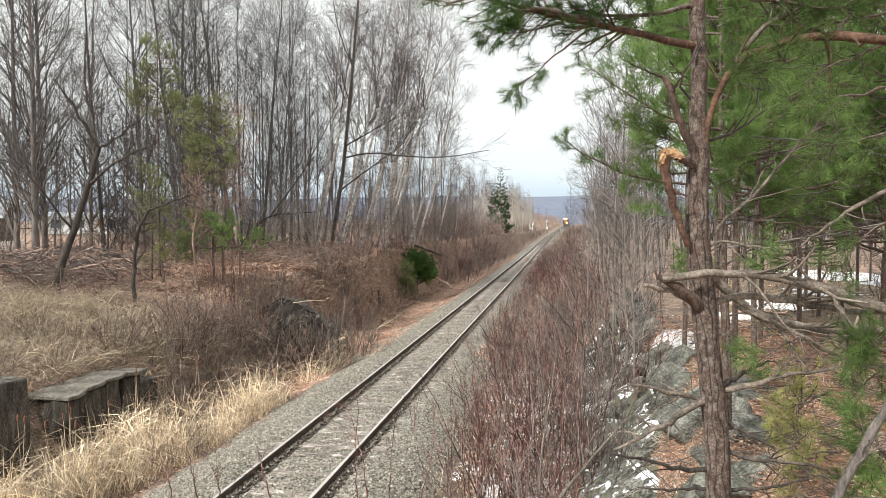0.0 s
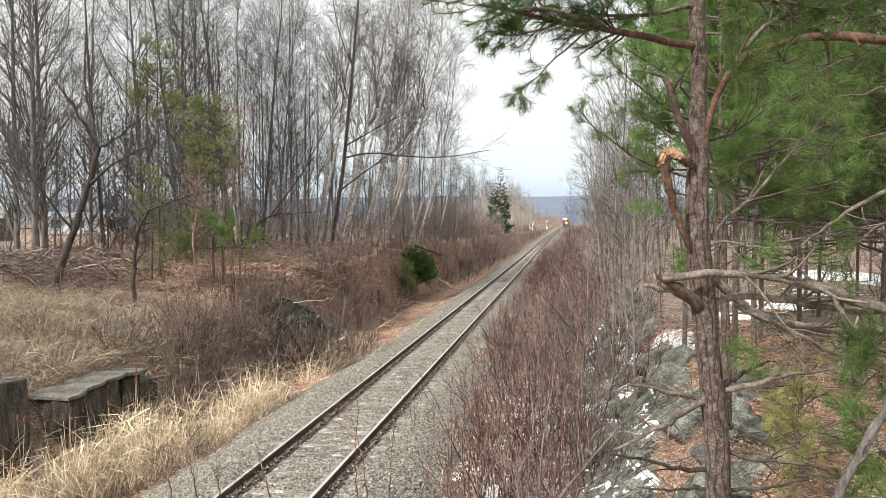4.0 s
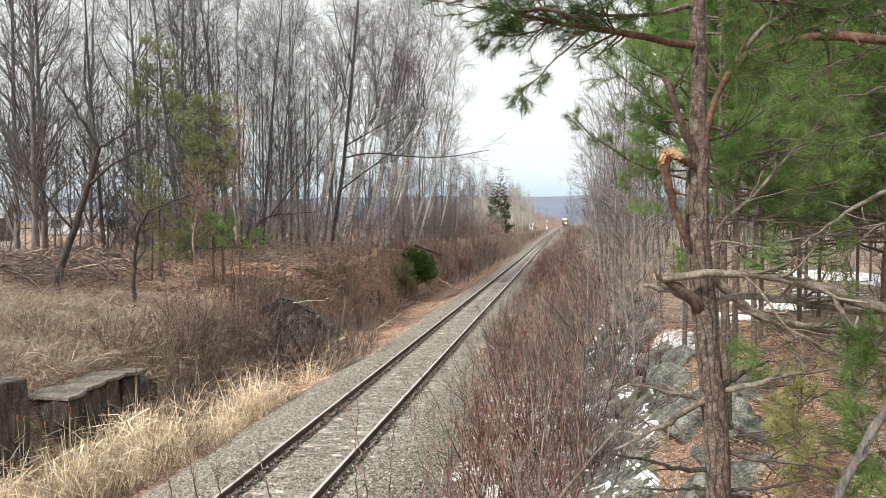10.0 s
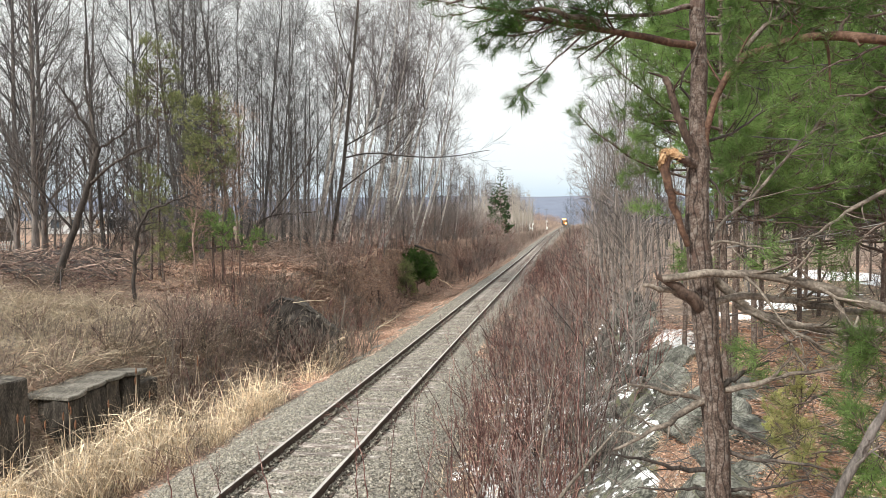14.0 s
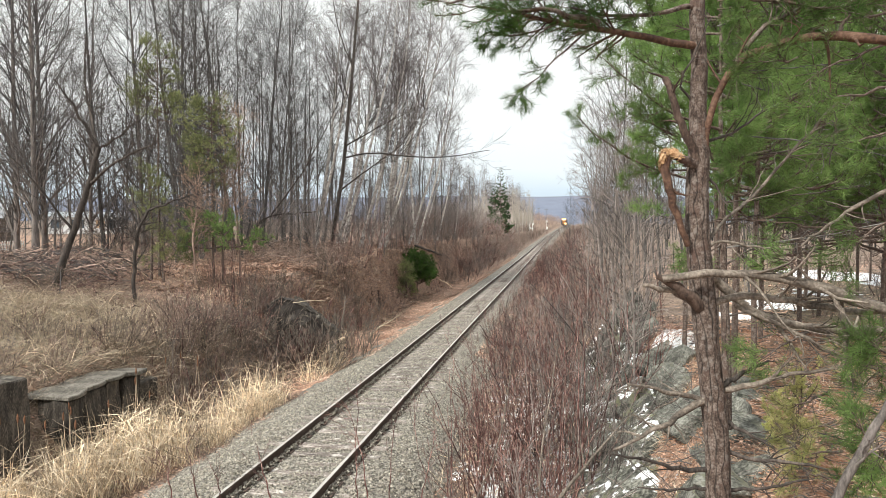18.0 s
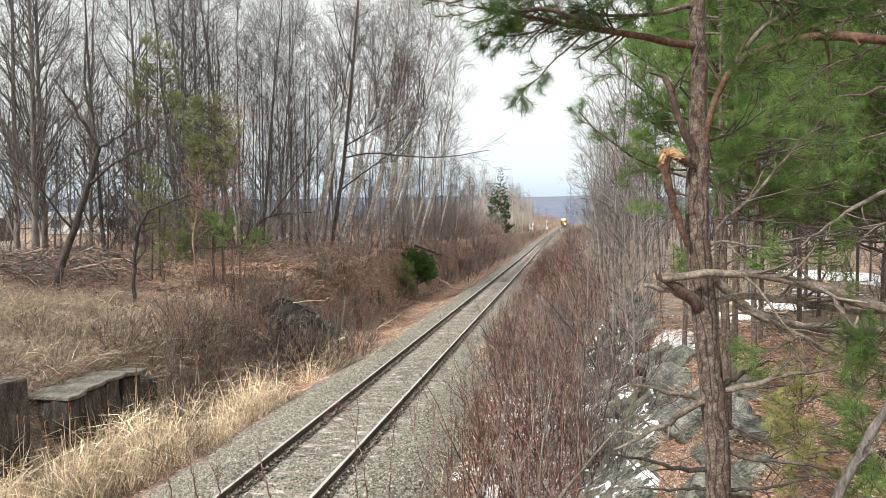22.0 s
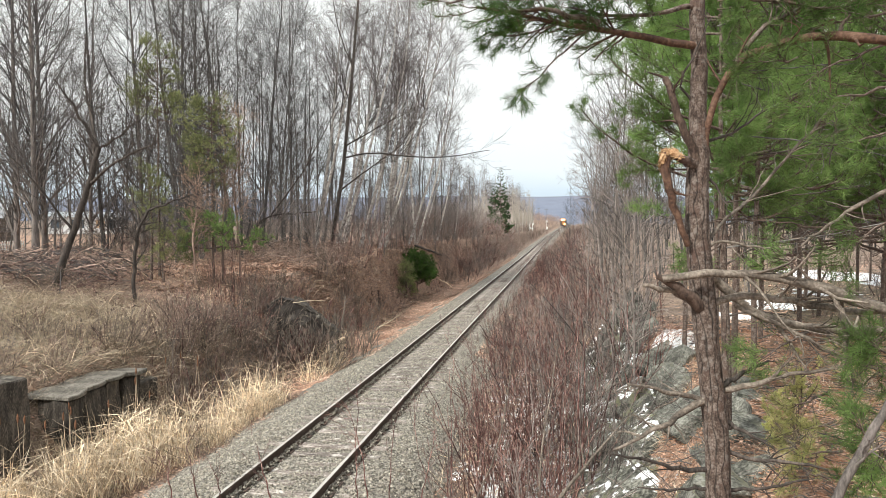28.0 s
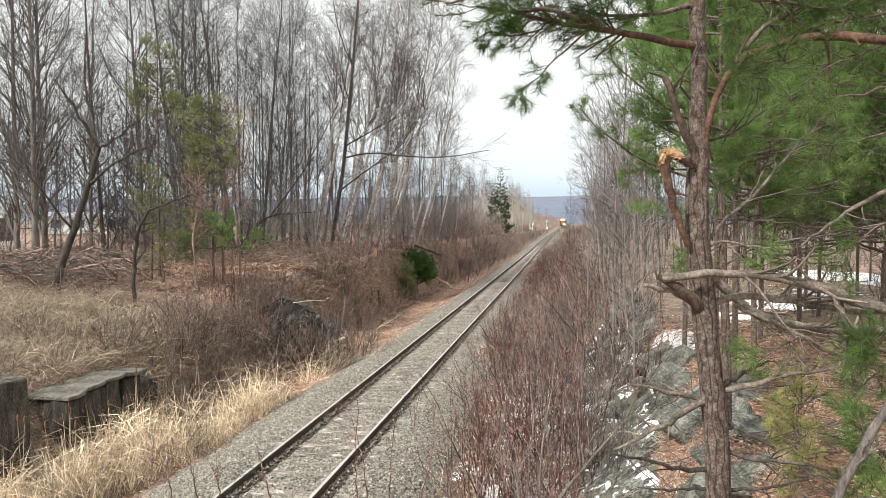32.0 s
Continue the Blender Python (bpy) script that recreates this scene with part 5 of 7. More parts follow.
def bough(parent, base, pts, r0, r1, label="", **kw):
    """A live branch with its needles, hinged at its root."""
    pts = np.array(pts, float)
    wood, green = bough_meshes(pts - pts[0], r0, r1, **kw)
    ob = part("branch", wood, parent, label)
    ob.location = Vector(pts[0]) - Vector(base)
    tagged(part("needles", green, ob), kind="stuff")
    return ob


def limb(parent, base, pts, r0, r1, material="deadwood", twigs=0, reach=0.3, label="", name="dead_branch", points=12, jit=0.006, sides=7):
    """A bare branch with a few dead side twigs, and a rough end."""
    pts = np.array(pts, float)
    p, r = line(pts - pts[0], r0, r1, points, jit)
    r = r * (1 + 0.05 * rng.normal(0, 1, r.shape))
    p = np.concatenate([p, p[:, -1:] + (p[:, -1:] - p[:, -2:-1]) * 0.12], 1)
    r = np.concatenate([r, r[:, -1:] * 0.25], 1)
    out = [tubes(p, r, sides)]
    if twigs:
        a, ra = sprout(p, r, twigs, (0.25, 0.98), (25, 70), reach, 0.3, 5, -0.01, 0.2, 0.45, 0.0022)
        b, rb = sprout(a, ra, twigs * 2, (0.3, 0.95), (25, 60), reach * 0.4, 0.2, 4, -0.01, 0.2, 0.6, 0.0016)
    ob = part(name, mesh_of(name, out, M[material]), parent, label)
    ob.location = Vector(pts[0]) - Vector(base)
    if twigs:
        tagged(part("twig_spray", mesh_of("twig_spray", [tubes(a, ra, 4), tubes(b, rb, 3)], M[material]), ob), kind="stuff")
    return ob


def bark_trunk(parent, base, pts, radii, sides=120, points=520, rough=0.0065, plate=(0.04, 0.12)):
    """A trunk whose bark is broken into long staggered plates with cracks between them."""
    pts = np.array(pts, float) - np.array(base)
    p, _ = line(pts, 1, 1, points)
    way = np.concatenate([[0], np.cumsum(np.linalg.norm(np.diff(pts, axis=0), axis=1))])
    r = np.interp(np.linspace(0, way[-1], points), way, radii)[None]
    v, f = tubes(p, r, sides)
    q = v.reshape(points, sides, 3)
    a = np.arange(sides)[None, :] / sides
    h = np.concatenate([[0], np.cumsum(np.linalg.norm(np.diff(p[0], axis=0), axis=1))])[:, None]
    wind = 0
    for _ in range(9):
        wind = wind + rng.uniform(0.04, 0.11) * np.sin(h * rng.uniform(3, 26) + 6.283 * a * rng.integers(1, 5) * rng.choice([-1, 1]) + rng.uniform(0, 6))
    across = max(6, int(6.283 * float(np.mean(radii)) / plate[0]))
    u = a * across + wind
    col = np.floor(u).astype(int) % across
    shift, tall = rng.uniform(0, 1, across), rng.uniform(0.7, 1.5, across)
    w = h / plate[1] / tall[col] + shift[col] + 0.2 * np.sin(u * 9)
    row = np.floor(w).astype(int)
    lot = rng.uniform(0, 1, (across, 400))[col, row % 400]
    edge = np.minimum(np.minimum(u % 1, 1 - u % 1) * 1.0, np.minimum(w % 1, 1 - w % 1) * 4.0 + 0.25 * lot)
    lift = np.clip(edge / 0.1, 0, 1) * (0.35 + 0.9 * lot) + 0.10 * rng.normal(0, 1, (points, sides))
    # the bark is thinner and smoother higher up
    thin = np.interp(h, [2.4, 3.1], [1, 0.35])
    q = q + (q - p[0][:, None]) / r[0][:, None, None] * ((lift - 0.6) * rough * thin)[..., None]
    me = mesh_of("trunk", [(q.reshape(-1, 3), f)], M["pinebark"])
    me.attributes.new("crack", "FLOAT", "POINT").data.foreach_set("value", (np.clip(1.25 - edge / 0.10, 0, 1) * thin).astype(np.float32).ravel())
    return part("trunk", me, parent, "scaly grey-brown trunk")


def build_near_pine():
    base = (5.79, 5.20, 2.44)
    tree = tagged(new("pine_tree"), "young pine with scaly bark, snapped limbs and dead grey lower branches", "pine tree")
    tree.location = base
    bark_trunk(tree, base, [(5.82, 5.19, 2.22), (5.79, 5.20, 2.54), (5.78, 5.21, 2.95), (5.74, 5.22, 3.35), (5.70, 5.22, 3.68), (5.68, 5.23, 3.92), (5.65, 5.23, 4.21), (5.63, 5.24, 4.49),
                            (5.63, 5.25, 4.77), (5.64, 5.26, 5.02), (5.63, 5.27, 5.30), (5.64, 5.28, 5.63), (5.62, 5.29, 5.95), (5.63, 5.30, 6.36), (5.64, 5.33, 7.17), (5.64, 5.37, 8.23)],
               [0.092, 0.085, 0.083, 0.081, 0.081, 0.088, 0.083, 0.080, 0.078, 0.073, 0.060, 0.056, 0.053, 0.050, 0.045, 0.03])
    # snapped limbs
    limb(tree, base, [(5.61, 5.20, 4.95), (5.57, 5.18, 5.07), (5.49, 5.14, 5.24), (5.43, 5.13, 5.40), (5.38, 5.13, 5.53)], 0.031, 0.024, "snapped", 3, 0.2, "dark snapped limb", "broken_limb")
    limb(tree, base, [(5.60, 5.20, 4.92), (5.52, 5.13, 4.96), (5.45, 5.10, 4.98), (5.40, 5.07, 5.00)], 0.034, 0.026, "pinebark", 0, 0, "stub of a torn limb", "broken_limb")
    limb(tree, base, [(5.38, 5.07, 5.00), (5.37, 5.07, 4.88), (5.40, 5.07, 4.75), (5.45, 5.09, 4.60), (5.51, 5.12, 4.47), (5.55, 5.14, 4.35)], 0.033, 0.021, "pineorange", 2, 0.15, "hanging torn limb with orange bark", "broken_limb")
    # torn wood on the snapped limb
    n = 170
    q, qr = line([(5.48, 5.10, 4.97), (5.41, 5.07, 5.01), (5.37, 5.06, 5.00), (5.36, 5.06, 4.92)], 0.03, 0.026, 8)
    q = q - np.array(base)
    o, d = along(np.repeat(q, n, 0), rng.uniform(0, 1, n))
    o = o + rng.normal(0, 0.014, (n, 3))
    d = unit(d + rng.normal(0, 0.35, (n, 3)))
    tagged(part("torn_wood", mesh_of("torn_wood", [tubes(q, qr, 9), slivers(o, d, rng.uniform(0.03, 0.07, n), 0.007)], M["splinter"]), tree, "splintered orange-yellow torn wood"), kind="stuff")
    limb(tree, base, [(5.68, 5.25, 4.71), (5.67, 5.23, 4.93), (5.68, 5.22, 5.13), (5.70, 5.21, 5.31), (5.77, 5.19, 5.48), (5.86, 5.19, 5.63), (5.99, 5.19, 5.71), (6.17, 5.17, 5.75), (6.32, 5.15, 5.78), (6.51, 5.13, 5.78), (6.68, 5.07, 5.73), (7.02, 5.06, 5.68)],
         0.019, 0.036, "pineorange", 10, 0.45, "reddish flaky-barked limb", "limb", 26)
    # dead lower branches
    for pts, a, b, mat, tw, reach in (
            ([(5.69, 5.23, 3.87), (5.60, 5.14, 3.95), (5.50, 5.08, 4.05), (5.33, 5.02, 4.14)], 0.062, 0.022, "snapped", 0, 0),
            ([(5.65, 5.20, 3.90), (5.55, 5.16, 3.98), (5.41, 5.11, 4.03), (5.24, 5.06, 4.07)], 0.036, 0.014, "deadwood", 0, 0),
            ([(5.36, 5.02, 4.12), (5.45, 5.01, 4.16), (5.66, 5.03, 4.17), (5.88, 5.05, 4.16), (6.14, 5.06, 4.14), (6.39, 5.05, 4.08), (6.63, 5.04, 3.98), (7.05, 5.05, 3.84)], 0.026, 0.042, "deadwood", 12, 0.45),
            ([(5.72, 5.23, 3.92), (5.89, 5.22, 4.01), (6.07, 5.20, 4.01), (6.33, 5.19, 3.94), (6.54, 5.17, 3.89), (6.95, 5.14, 3.92)], 0.028, 0.020, "deadwood", 12, 0.4),
            ([(5.71, 5.29, 4.16), (5.92, 5.37, 3.95), (6.05, 5.39, 3.83), (6.25, 5.42, 3.77), (6.54, 5.47, 3.74), (7.15, 5.57, 3.71)], 0.034, 0.034, "deadwood", 12, 0.4),
            ([(5.90, 5.27, 3.92), (6.19, 5.21, 3.79), (6.43, 5.14, 3.66), (6.60, 5.12, 3.56), (6.75, 5.09, 3.53)], 0.018, 0.01, "deadwood", 14, 0.35),
            ([(6.52, 5.03, 3.94), (6.55, 5.03, 3.77), (6.58, 5.05, 3.58), (6.62, 5.07, 3.44)], 0.022, 0.012, "deadwood", 3, 0.2),
            ([(5.83, 5.23, 3.31), (6.03, 5.17, 3.36), (6.18, 5.14, 3.45), (6.31, 5.12, 3.48), (6.48, 5.10, 3.51)], 0.024, 0.01, "deadwood", 8, 0.25),
            ([(5.81, 5.23, 3.34), (5.99, 5.32, 3.42), (6.17, 5.40, 3.50)], 0.022, 0.01, "darkbark", 4, 0.2),
            ([(5.84, 5.23, 3.08), (6.01, 5.20, 3.00), (6.16, 5.17, 2.91)], 0.018, 0.006, "darkbark", 5, 0.2),
            ([(5.86, 5.22, 2.87), (6.05, 5.20, 2.82), (6.27, 5.19, 2.84), (6.51, 5.18, 2.79)], 0.018, 0.007, "darkbark", 8, 0.25),
            ([(5.87, 5.21, 2.59), (6.13, 5.21, 2.62), (6.39, 5.21, 2.70)], 0.014, 0.006, "darkbark", 5, 0.25),
            ([(5.69, 5.21, 3.22), (5.53, 5.13, 3.30), (5.33, 5.05, 3.34), (5.13, 4.96, 3.39)], 0.022, 0.008, "deadwood", 5, 0.22),
            ([(5.70, 5.21, 3.24), (5.51, 5.07, 3.17), (5.40, 5.00, 3.11), (5.20, 4.91, 3.03), (5.03, 4.83, 2.96)], 0.03, 0.009, "deadwood", 6, 0.25),
            ([(5.71, 5.19, 2.74), (5.50, 5.11, 2.76), (5.29, 5.02, 2.84), (5.01, 4.93, 2.90)], 0.02, 0.006, "darkbark", 7, 0.22),
            ([(5.71, 5.19, 2.60), (5.46, 5.09, 2.61), (5.21, 5.00, 2.65)], 0.014, 0.005, "darkbark", 4, 0.2),
            ([(5.65, 5.26, 5.08), (5.92, 5.41, 5.17), (6.13, 5.56, 5.33), (6.47, 5.72, 5.52)], 0.012, 0.005, "darkbark", 8, 0.3),
            ([(5.58, 5.26, 5.40), (5.48, 5.20, 5.49), (5.71, 5.20, 5.96)], 0.010, 0.004, "darkbark", 3, 0.2),
            ([(5.70, 5.25, 4.37), (5.88, 5.39, 4.57), (6.11, 5.53, 4.72), (6.19, 5.60, 4.82), (6.41, 5.70, 5.07), (6.56, 5.73, 5.24), (6.74, 5.77, 5.43)], 0.014, 0.009, "deadwood", 10, 0.35),
            ([(5.66, 5.24, 4.29), (5.78, 5.21, 4.41), (5.95, 5.19, 4.34), (6.25, 5.19, 4.33)], 0.012, 0.005, "deadwood", 6, 0.25),
            ([(7.05, 5.39, 4.79), (6.73, 5.33, 4.65), (6.54, 5.29, 4.49), (6.34, 5.25, 4.35)], 0.018, 0.008, "deadwood", 8, 0.3),
            ([(6.74, 5.77, 5.43), (6.72, 5.75, 5.22), (6.68, 5.74, 4.96)], 0.010, 0.005, "darkbark", 4, 0.2),
            ([(5.67, 5.26, 4.88), (5.79, 5.25, 4.71), (5.88, 5.23, 4.49)], 0.012, 0.004, "darkbark", 4, 0.2)):
        limb(tree, base, pts, a, b, mat, tw, reach)
    # live boughs
    top = bough(tree, base, [(5.60, 5.26, 5.78), (5.39, 5.14, 5.78), (5.15, 5.00, 5.81), (4.91, 4.91, 5.84), (4.68, 4.82, 5.86), (4.46, 4.73, 5.88), (4.28, 4.65, 5.91), (4.11, 4.62, 5.94)], 0.03, 0.008, "live bough with reddish wood and long green needles",
                side=30, sub=64, reach=0.32, per=40, wood="pineorange", first=0.25)
    tip = bough(tree, base, [(4.88, 4.90, 5.84), (4.70, 4.82, 5.71), (4.59, 4.75, 5.57), (4.49, 4.71, 5.46), (4.37, 4.67, 5.38)], 0.008, 0.003, "drooping sprig", side=12, sub=10, reach=0.17, per=46, nlen=0.08, first=0.55, lift=-0.06)
    spray = bough(tree, base, [(4.68, 4.82, 5.86), (4.46, 4.68, 5.76), (4.28, 4.62, 5.75), (4.17, 4.59, 5.76)], 0.008, 0.003, "", side=12, sub=14, reach=0.2, per=46, nlen=0.08, first=0.4, lift=-0.05)
    for pts, sd, sb, rc in (([(4.91, 4.86, 5.86), (4.68, 4.77, 5.92), (4.46, 4.68, 5.95), (4.25, 4.59, 5.88), (4.18, 4.53, 5.81)], 14, 24, 0.24),
                            ([(5.63, 5.30, 6.24), (5.22, 5.02, 6.13), (4.83, 4.85, 6.05), (4.53, 4.75, 6.02), (4.32, 4.66, 5.98)], 28, 60, 0.3),
                            ([(5.63, 5.29, 6.07), (5.27, 5.13, 5.98), (4.99, 4.98, 5.93), (4.72, 4.88, 5.98)], 24, 50, 0.3),
                            ([(5.63, 5.31, 6.48), (4.98, 4.78, 6.21), (4.40, 4.47, 6.03), (3.96, 4.29, 5.86)], 20, 36, 0.25),
                            ([(7.04, 5.42, 5.84), (6.76, 5.27, 5.68), (6.49, 5.12, 5.60), (6.23, 4.97, 5.42)], 12, 18, 0.28),
                            ([(6.99, 5.30, 5.46), (6.68, 5.14, 5.39), (6.42, 5.00, 5.33), (6.16, 4.95, 5.27)], 12, 18, 0.28),
                            ([(6.45, 5.32, 5.72), (6.22, 5.18, 5.64), (5.97, 5.03, 5.60)], 12, 18, 0.28),
                            ([(7.09, 5.54, 6.03), (6.73, 5.37, 5.96), (6.45, 5.33, 5.90), (6.15, 5.17, 5.78)], 12, 18, 0.28),
                            ([(7.04, 5.40, 5.17), (6.80, 5.26, 5.11), (6.57, 5.22, 5.04)], 12, 18, 0.28),
                            ([(5.65, 5.30, 6.20), (5.98, 5.25, 6.10), (6.30, 5.20, 5.99), (6.64, 5.16, 5.98)], 26, 50, 0.32),
                            ([(5.86, 5.19, 5.63), (6.02, 5.25, 5.88), (6.25, 5.30, 6.00), (6.53, 5.35, 6.16)], 22, 44, 0.32),
                            ([(6.51, 5.13, 5.78), (6.57, 5.14, 5.94), (6.68, 5.17, 6.13)], 14, 24, 0.3)):
        # boughs rooted left of x = 6.3 get the backlit shade in their colour
        bough(tree, base, pts, *((0.012, 0.004) if pts[0][0] > 6.3 else (0.022, 0.006)), side=sd, sub=sb, reach=rc, per=40, needles="needle" if pts[0][0] > 6.3 else "needle_backlit_and_juniper")
    # green and yellowing sprays low among the dead wood
    for pts, mat, sd, sb, rc in (
                                 ([(6.81, 6.00, 3.17), (6.60, 5.86, 3.11), (6.39, 5.73, 3.06)], "needle_yellow", 8, 7, 0.2),
                                 ([(6.82, 5.90, 2.95), (6.56, 5.75, 2.91), (6.34, 5.61, 2.90)], "needle_yellow", 8, 7, 0.2),
                                 ([(6.83, 5.79, 2.74), (6.57, 5.65, 2.77), (6.37, 5.51, 2.74)], "needle_yellow", 8, 7, 0.2),
                                 ([(6.66, 5.55, 2.59), (6.54, 5.53, 2.65), (6.34, 5.40, 2.63)], "needle_yellow", 8, 7, 0.2),
                                 ([(7.06, 5.34, 3.30), (6.85, 5.20, 3.20), (6.68, 5.07, 3.10)], "needle", 8, 9, 0.2),
                                 ([(7.01, 5.22, 3.05), (6.81, 5.08, 2.96), (6.62, 4.95, 2.94)], "needle", 8, 9, 0.2),
                                 ([(6.96, 5.10, 2.81), (6.76, 4.97, 2.83), (6.58, 4.94, 2.75)], "needle", 8, 9, 0.2),
                                 ([(7.10, 5.46, 3.52), (6.90, 5.32, 3.48), (6.68, 5.18, 3.36)], "needle", 8, 9, 0.2),
                                 ([(7.05, 5.36, 3.85), (6.83, 5.22, 3.75), (6.74, 5.19, 3.55)], "needle", 8, 9, 0.2),
                                 ([(6.50, 5.46, 3.74), (6.30, 5.33, 3.66), (6.13, 5.24, 3.59), (5.97, 5.16, 3.51)], "needle", 12, 16, 0.22),
                                 ([(7.05, 5.06, 3.89), (6.87, 5.02, 3.78), (6.70, 4.99, 3.74), (6.54, 4.96, 3.65)], "needle", 16, 22, 0.24),
                                 ([(6.86, 4.91, 3.61), (6.71, 4.89, 3.69), (6.57, 4.87, 3.83)], "needle", 12, 16, 0.22),
                                 ([(6.81, 4.78, 2.95), (6.67, 4.76, 3.06), (6.57, 4.74, 3.17), (6.46, 4.73, 3.35)], "needle", 14, 20, 0.24),
                                 ([(6.83, 4.69, 3.23), (6.66, 4.66, 3.13), (6.56, 4.63, 2.95)], "needle", 14, 18, 0.24),
                                 ([(6.39, 5.05, 4.08), (6.31, 5.14, 4.18), (6.21, 5.18, 4.25), (6.07, 5.21, 4.29)], "needle", 12, 16, 0.22),
                                 ([(7.10, 5.19, 4.57), (6.84, 5.14, 4.53), (6.65, 5.11, 4.41), (6.54, 5.08, 4.22)], "needle", 14, 20, 0.26)):
        bough(tree, base, pts, 0.010, 0.003, side=sd, sub=sb, reach=rc, per=30 if mat == "needle_yellow" else 40, needles=mat, nr=0.0014)
    return top, tip, spray


top_bough, tip_bough, spray_bough = build_near_pine()


def build_leaning_stem():
    """A bare grey stem that leans into view at the edge of the bank."""
    base = (6.28, 4.48, 2.78)
    t = tagged(new("leaning_stem"), "leaning grey stem of a dead young pine with bare twigs", "dead tree")
    t.location = base
    limb(t, base, [(6.28, 4.48, 2.77), (6.38, 4.50, 2.97), (6.48, 4.53, 3.18), (6.58, 4.55, 3.35), (6.78, 4.60, 3.67)], 0.03, 0.022, "brownbark", 6, 0.3, name="stem", points=12, jit=0.003, sides=10)


build_leaning_stem()


def build_back_pine():
    """The thinner pine behind, whose boughs reach out over the shrubs and sway."""
    base = (6.41, 7.75, 2.69)
    tree = tagged(new("pine_tree"), "slim pine with grey trunk and feathery green boughs", "pine tree")
    tree.location = base
    bark_trunk(tree, base, [(6.42, 7.74, 2.33), (6.40, 7.76, 3.29), (6.37, 7.79, 4.01), (6.35, 7.81, 4.73), (6.33, 7.84, 5.69), (6.33, 7.88, 6.89), (6.33, 7.92, 8.10)], [0.05, 0.045, 0.041, 0.034, 0.02, 0.014, 0.008], 60, 240, 0.004)
    sway = []
    for pts, sd, sb, rc in (([(6.35, 7.81, 4.88), (5.91, 7.54, 4.99), (5.61, 7.39, 5.08), (5.33, 7.24, 5.17), (5.12, 7.16, 5.29), (4.96, 7.11, 5.47), (4.82, 7.07, 5.61)], 22, 24, 0.2),
                            ([(6.34, 7.83, 5.51), (5.97, 7.57, 5.57), (5.61, 7.41, 5.73), (5.31, 7.26, 5.97), (5.07, 7.18, 6.18)], 26, 46, 0.38),
                            ([(6.33, 7.84, 5.93), (5.98, 7.68, 5.97), (5.62, 7.53, 6.13), (5.32, 7.38, 6.28)], 24, 44, 0.38),
                            ([(6.34, 7.82, 5.33), (6.03, 7.57, 5.37), (5.67, 7.41, 5.47), (5.34, 7.26, 5.63)], 24, 44, 0.36),
                            ([(6.35, 7.82, 5.09), (6.04, 7.97, 5.11), (5.75, 8.02, 5.12), (5.39, 8.06, 5.06)], 18, 30, 0.3)):
        sway.append(bough(tree, base, pts, 0.018, 0.005, side=sd, sub=sb, reach=rc, per=56, nr=0.0015, nlen=0.1, needles="needle"))
    for pts in (([(6.34, 7.83, 5.35), (6.30, 7.42, 5.42), (6.36, 6.98, 5.58)]), ([(6.34, 7.83, 5.80), (6.40, 7.45, 5.90), (6.30, 7.05, 6.02)]), ([(6.34, 7.84, 6.25), (6.30, 7.50, 6.36), (6.38, 7.10, 6.52)]),
                ([(6.35, 7.81, 4.95), (6.42, 7.46, 5.00), (6.34, 7.10, 5.12)]), ([(6.33, 7.86, 6.53), (6.08, 7.92, 6.56), (5.79, 7.98, 6.71)]),
                ([(6.34, 7.84, 5.69), (6.69, 7.80, 5.79), (7.00, 7.76, 5.95)]),
                ([(6.34, 7.82, 5.21), (6.69, 7.78, 5.26), (7.06, 7.74, 5.31)]), ([(6.34, 7.85, 6.17), (6.68, 7.82, 6.33), (7.00, 7.77, 6.48)]), ([(6.35, 7.81, 4.85), (6.63, 7.75, 4.79), (6.95, 7.71, 4.84)]),
                ([(6.33, 7.87, 6.65), (6.62, 7.82, 6.74), (7.00, 7.79, 6.89)])):
        bough(tree, base, pts, 0.016, 0.005, side=22, sub=40, reach=0.34, per=66, nr=0.0016, nlen=0.1, needles="needle")
    for pts in (([(6.36, 7.80, 4.55), (6.11, 7.65, 4.49), (5.74, 7.49, 4.58), (5.51, 7.46, 4.61)]), ([(6.37, 7.79, 4.31), (6.11, 7.64, 4.16), (5.86, 7.50, 4.11)])):
        bough(tree, base, pts, 0.01, 0.003, side=12, sub=14, reach=0.24, per=40, nr=0.0016, needles="needle")
    for pts in (([(6.37, 7.79, 4.07), (6.64, 7.74, 4.25), (7.01, 7.70, 4.31)]), ([(6.36, 7.80, 4.49), (6.63, 7.75, 4.61), (7.13, 7.73, 4.55)]), ([(6.39, 7.77, 3.53), (6.70, 7.73, 3.60), (7.02, 7.68, 3.55)])):
        limb(tree, base, pts, 0.012, 0.005, "darkbark", 10, 0.35)
    # fine dead branches all round the stem
    r = random.Random(61)
    for k in range(18):
        z = r.uniform(4.2, 7.2)
        a, e = r.uniform(-60, 75), r.uniform(-0.35, 0.3)
        n = r.uniform(0.9, 1.9)
        c, q = math.cos(radians(a)), math.sin(radians(a))
        root = (6.36 - 0.01 * z, 7.8 + 0.02 * (z - 4), z)
        limb(tree, base, [root, (root[0] + c * n * 0.4, root[1] - 0.15 + q * n * 0.4, z + e * n * 0.3), (root[0] + c * n * 0.75, root[1] - 0.3 + q * n * 0.75, z + e * n * 0.7), (root[0] + c * n, root[1] - 0.35 + q * n, z + e * n * 1.1)],
             0.010, 0.004, r.choice(("darkbark", "darkbark", "snapped", "bark")), 12, 0.4)
    return sway


swaying = build_back_pine()


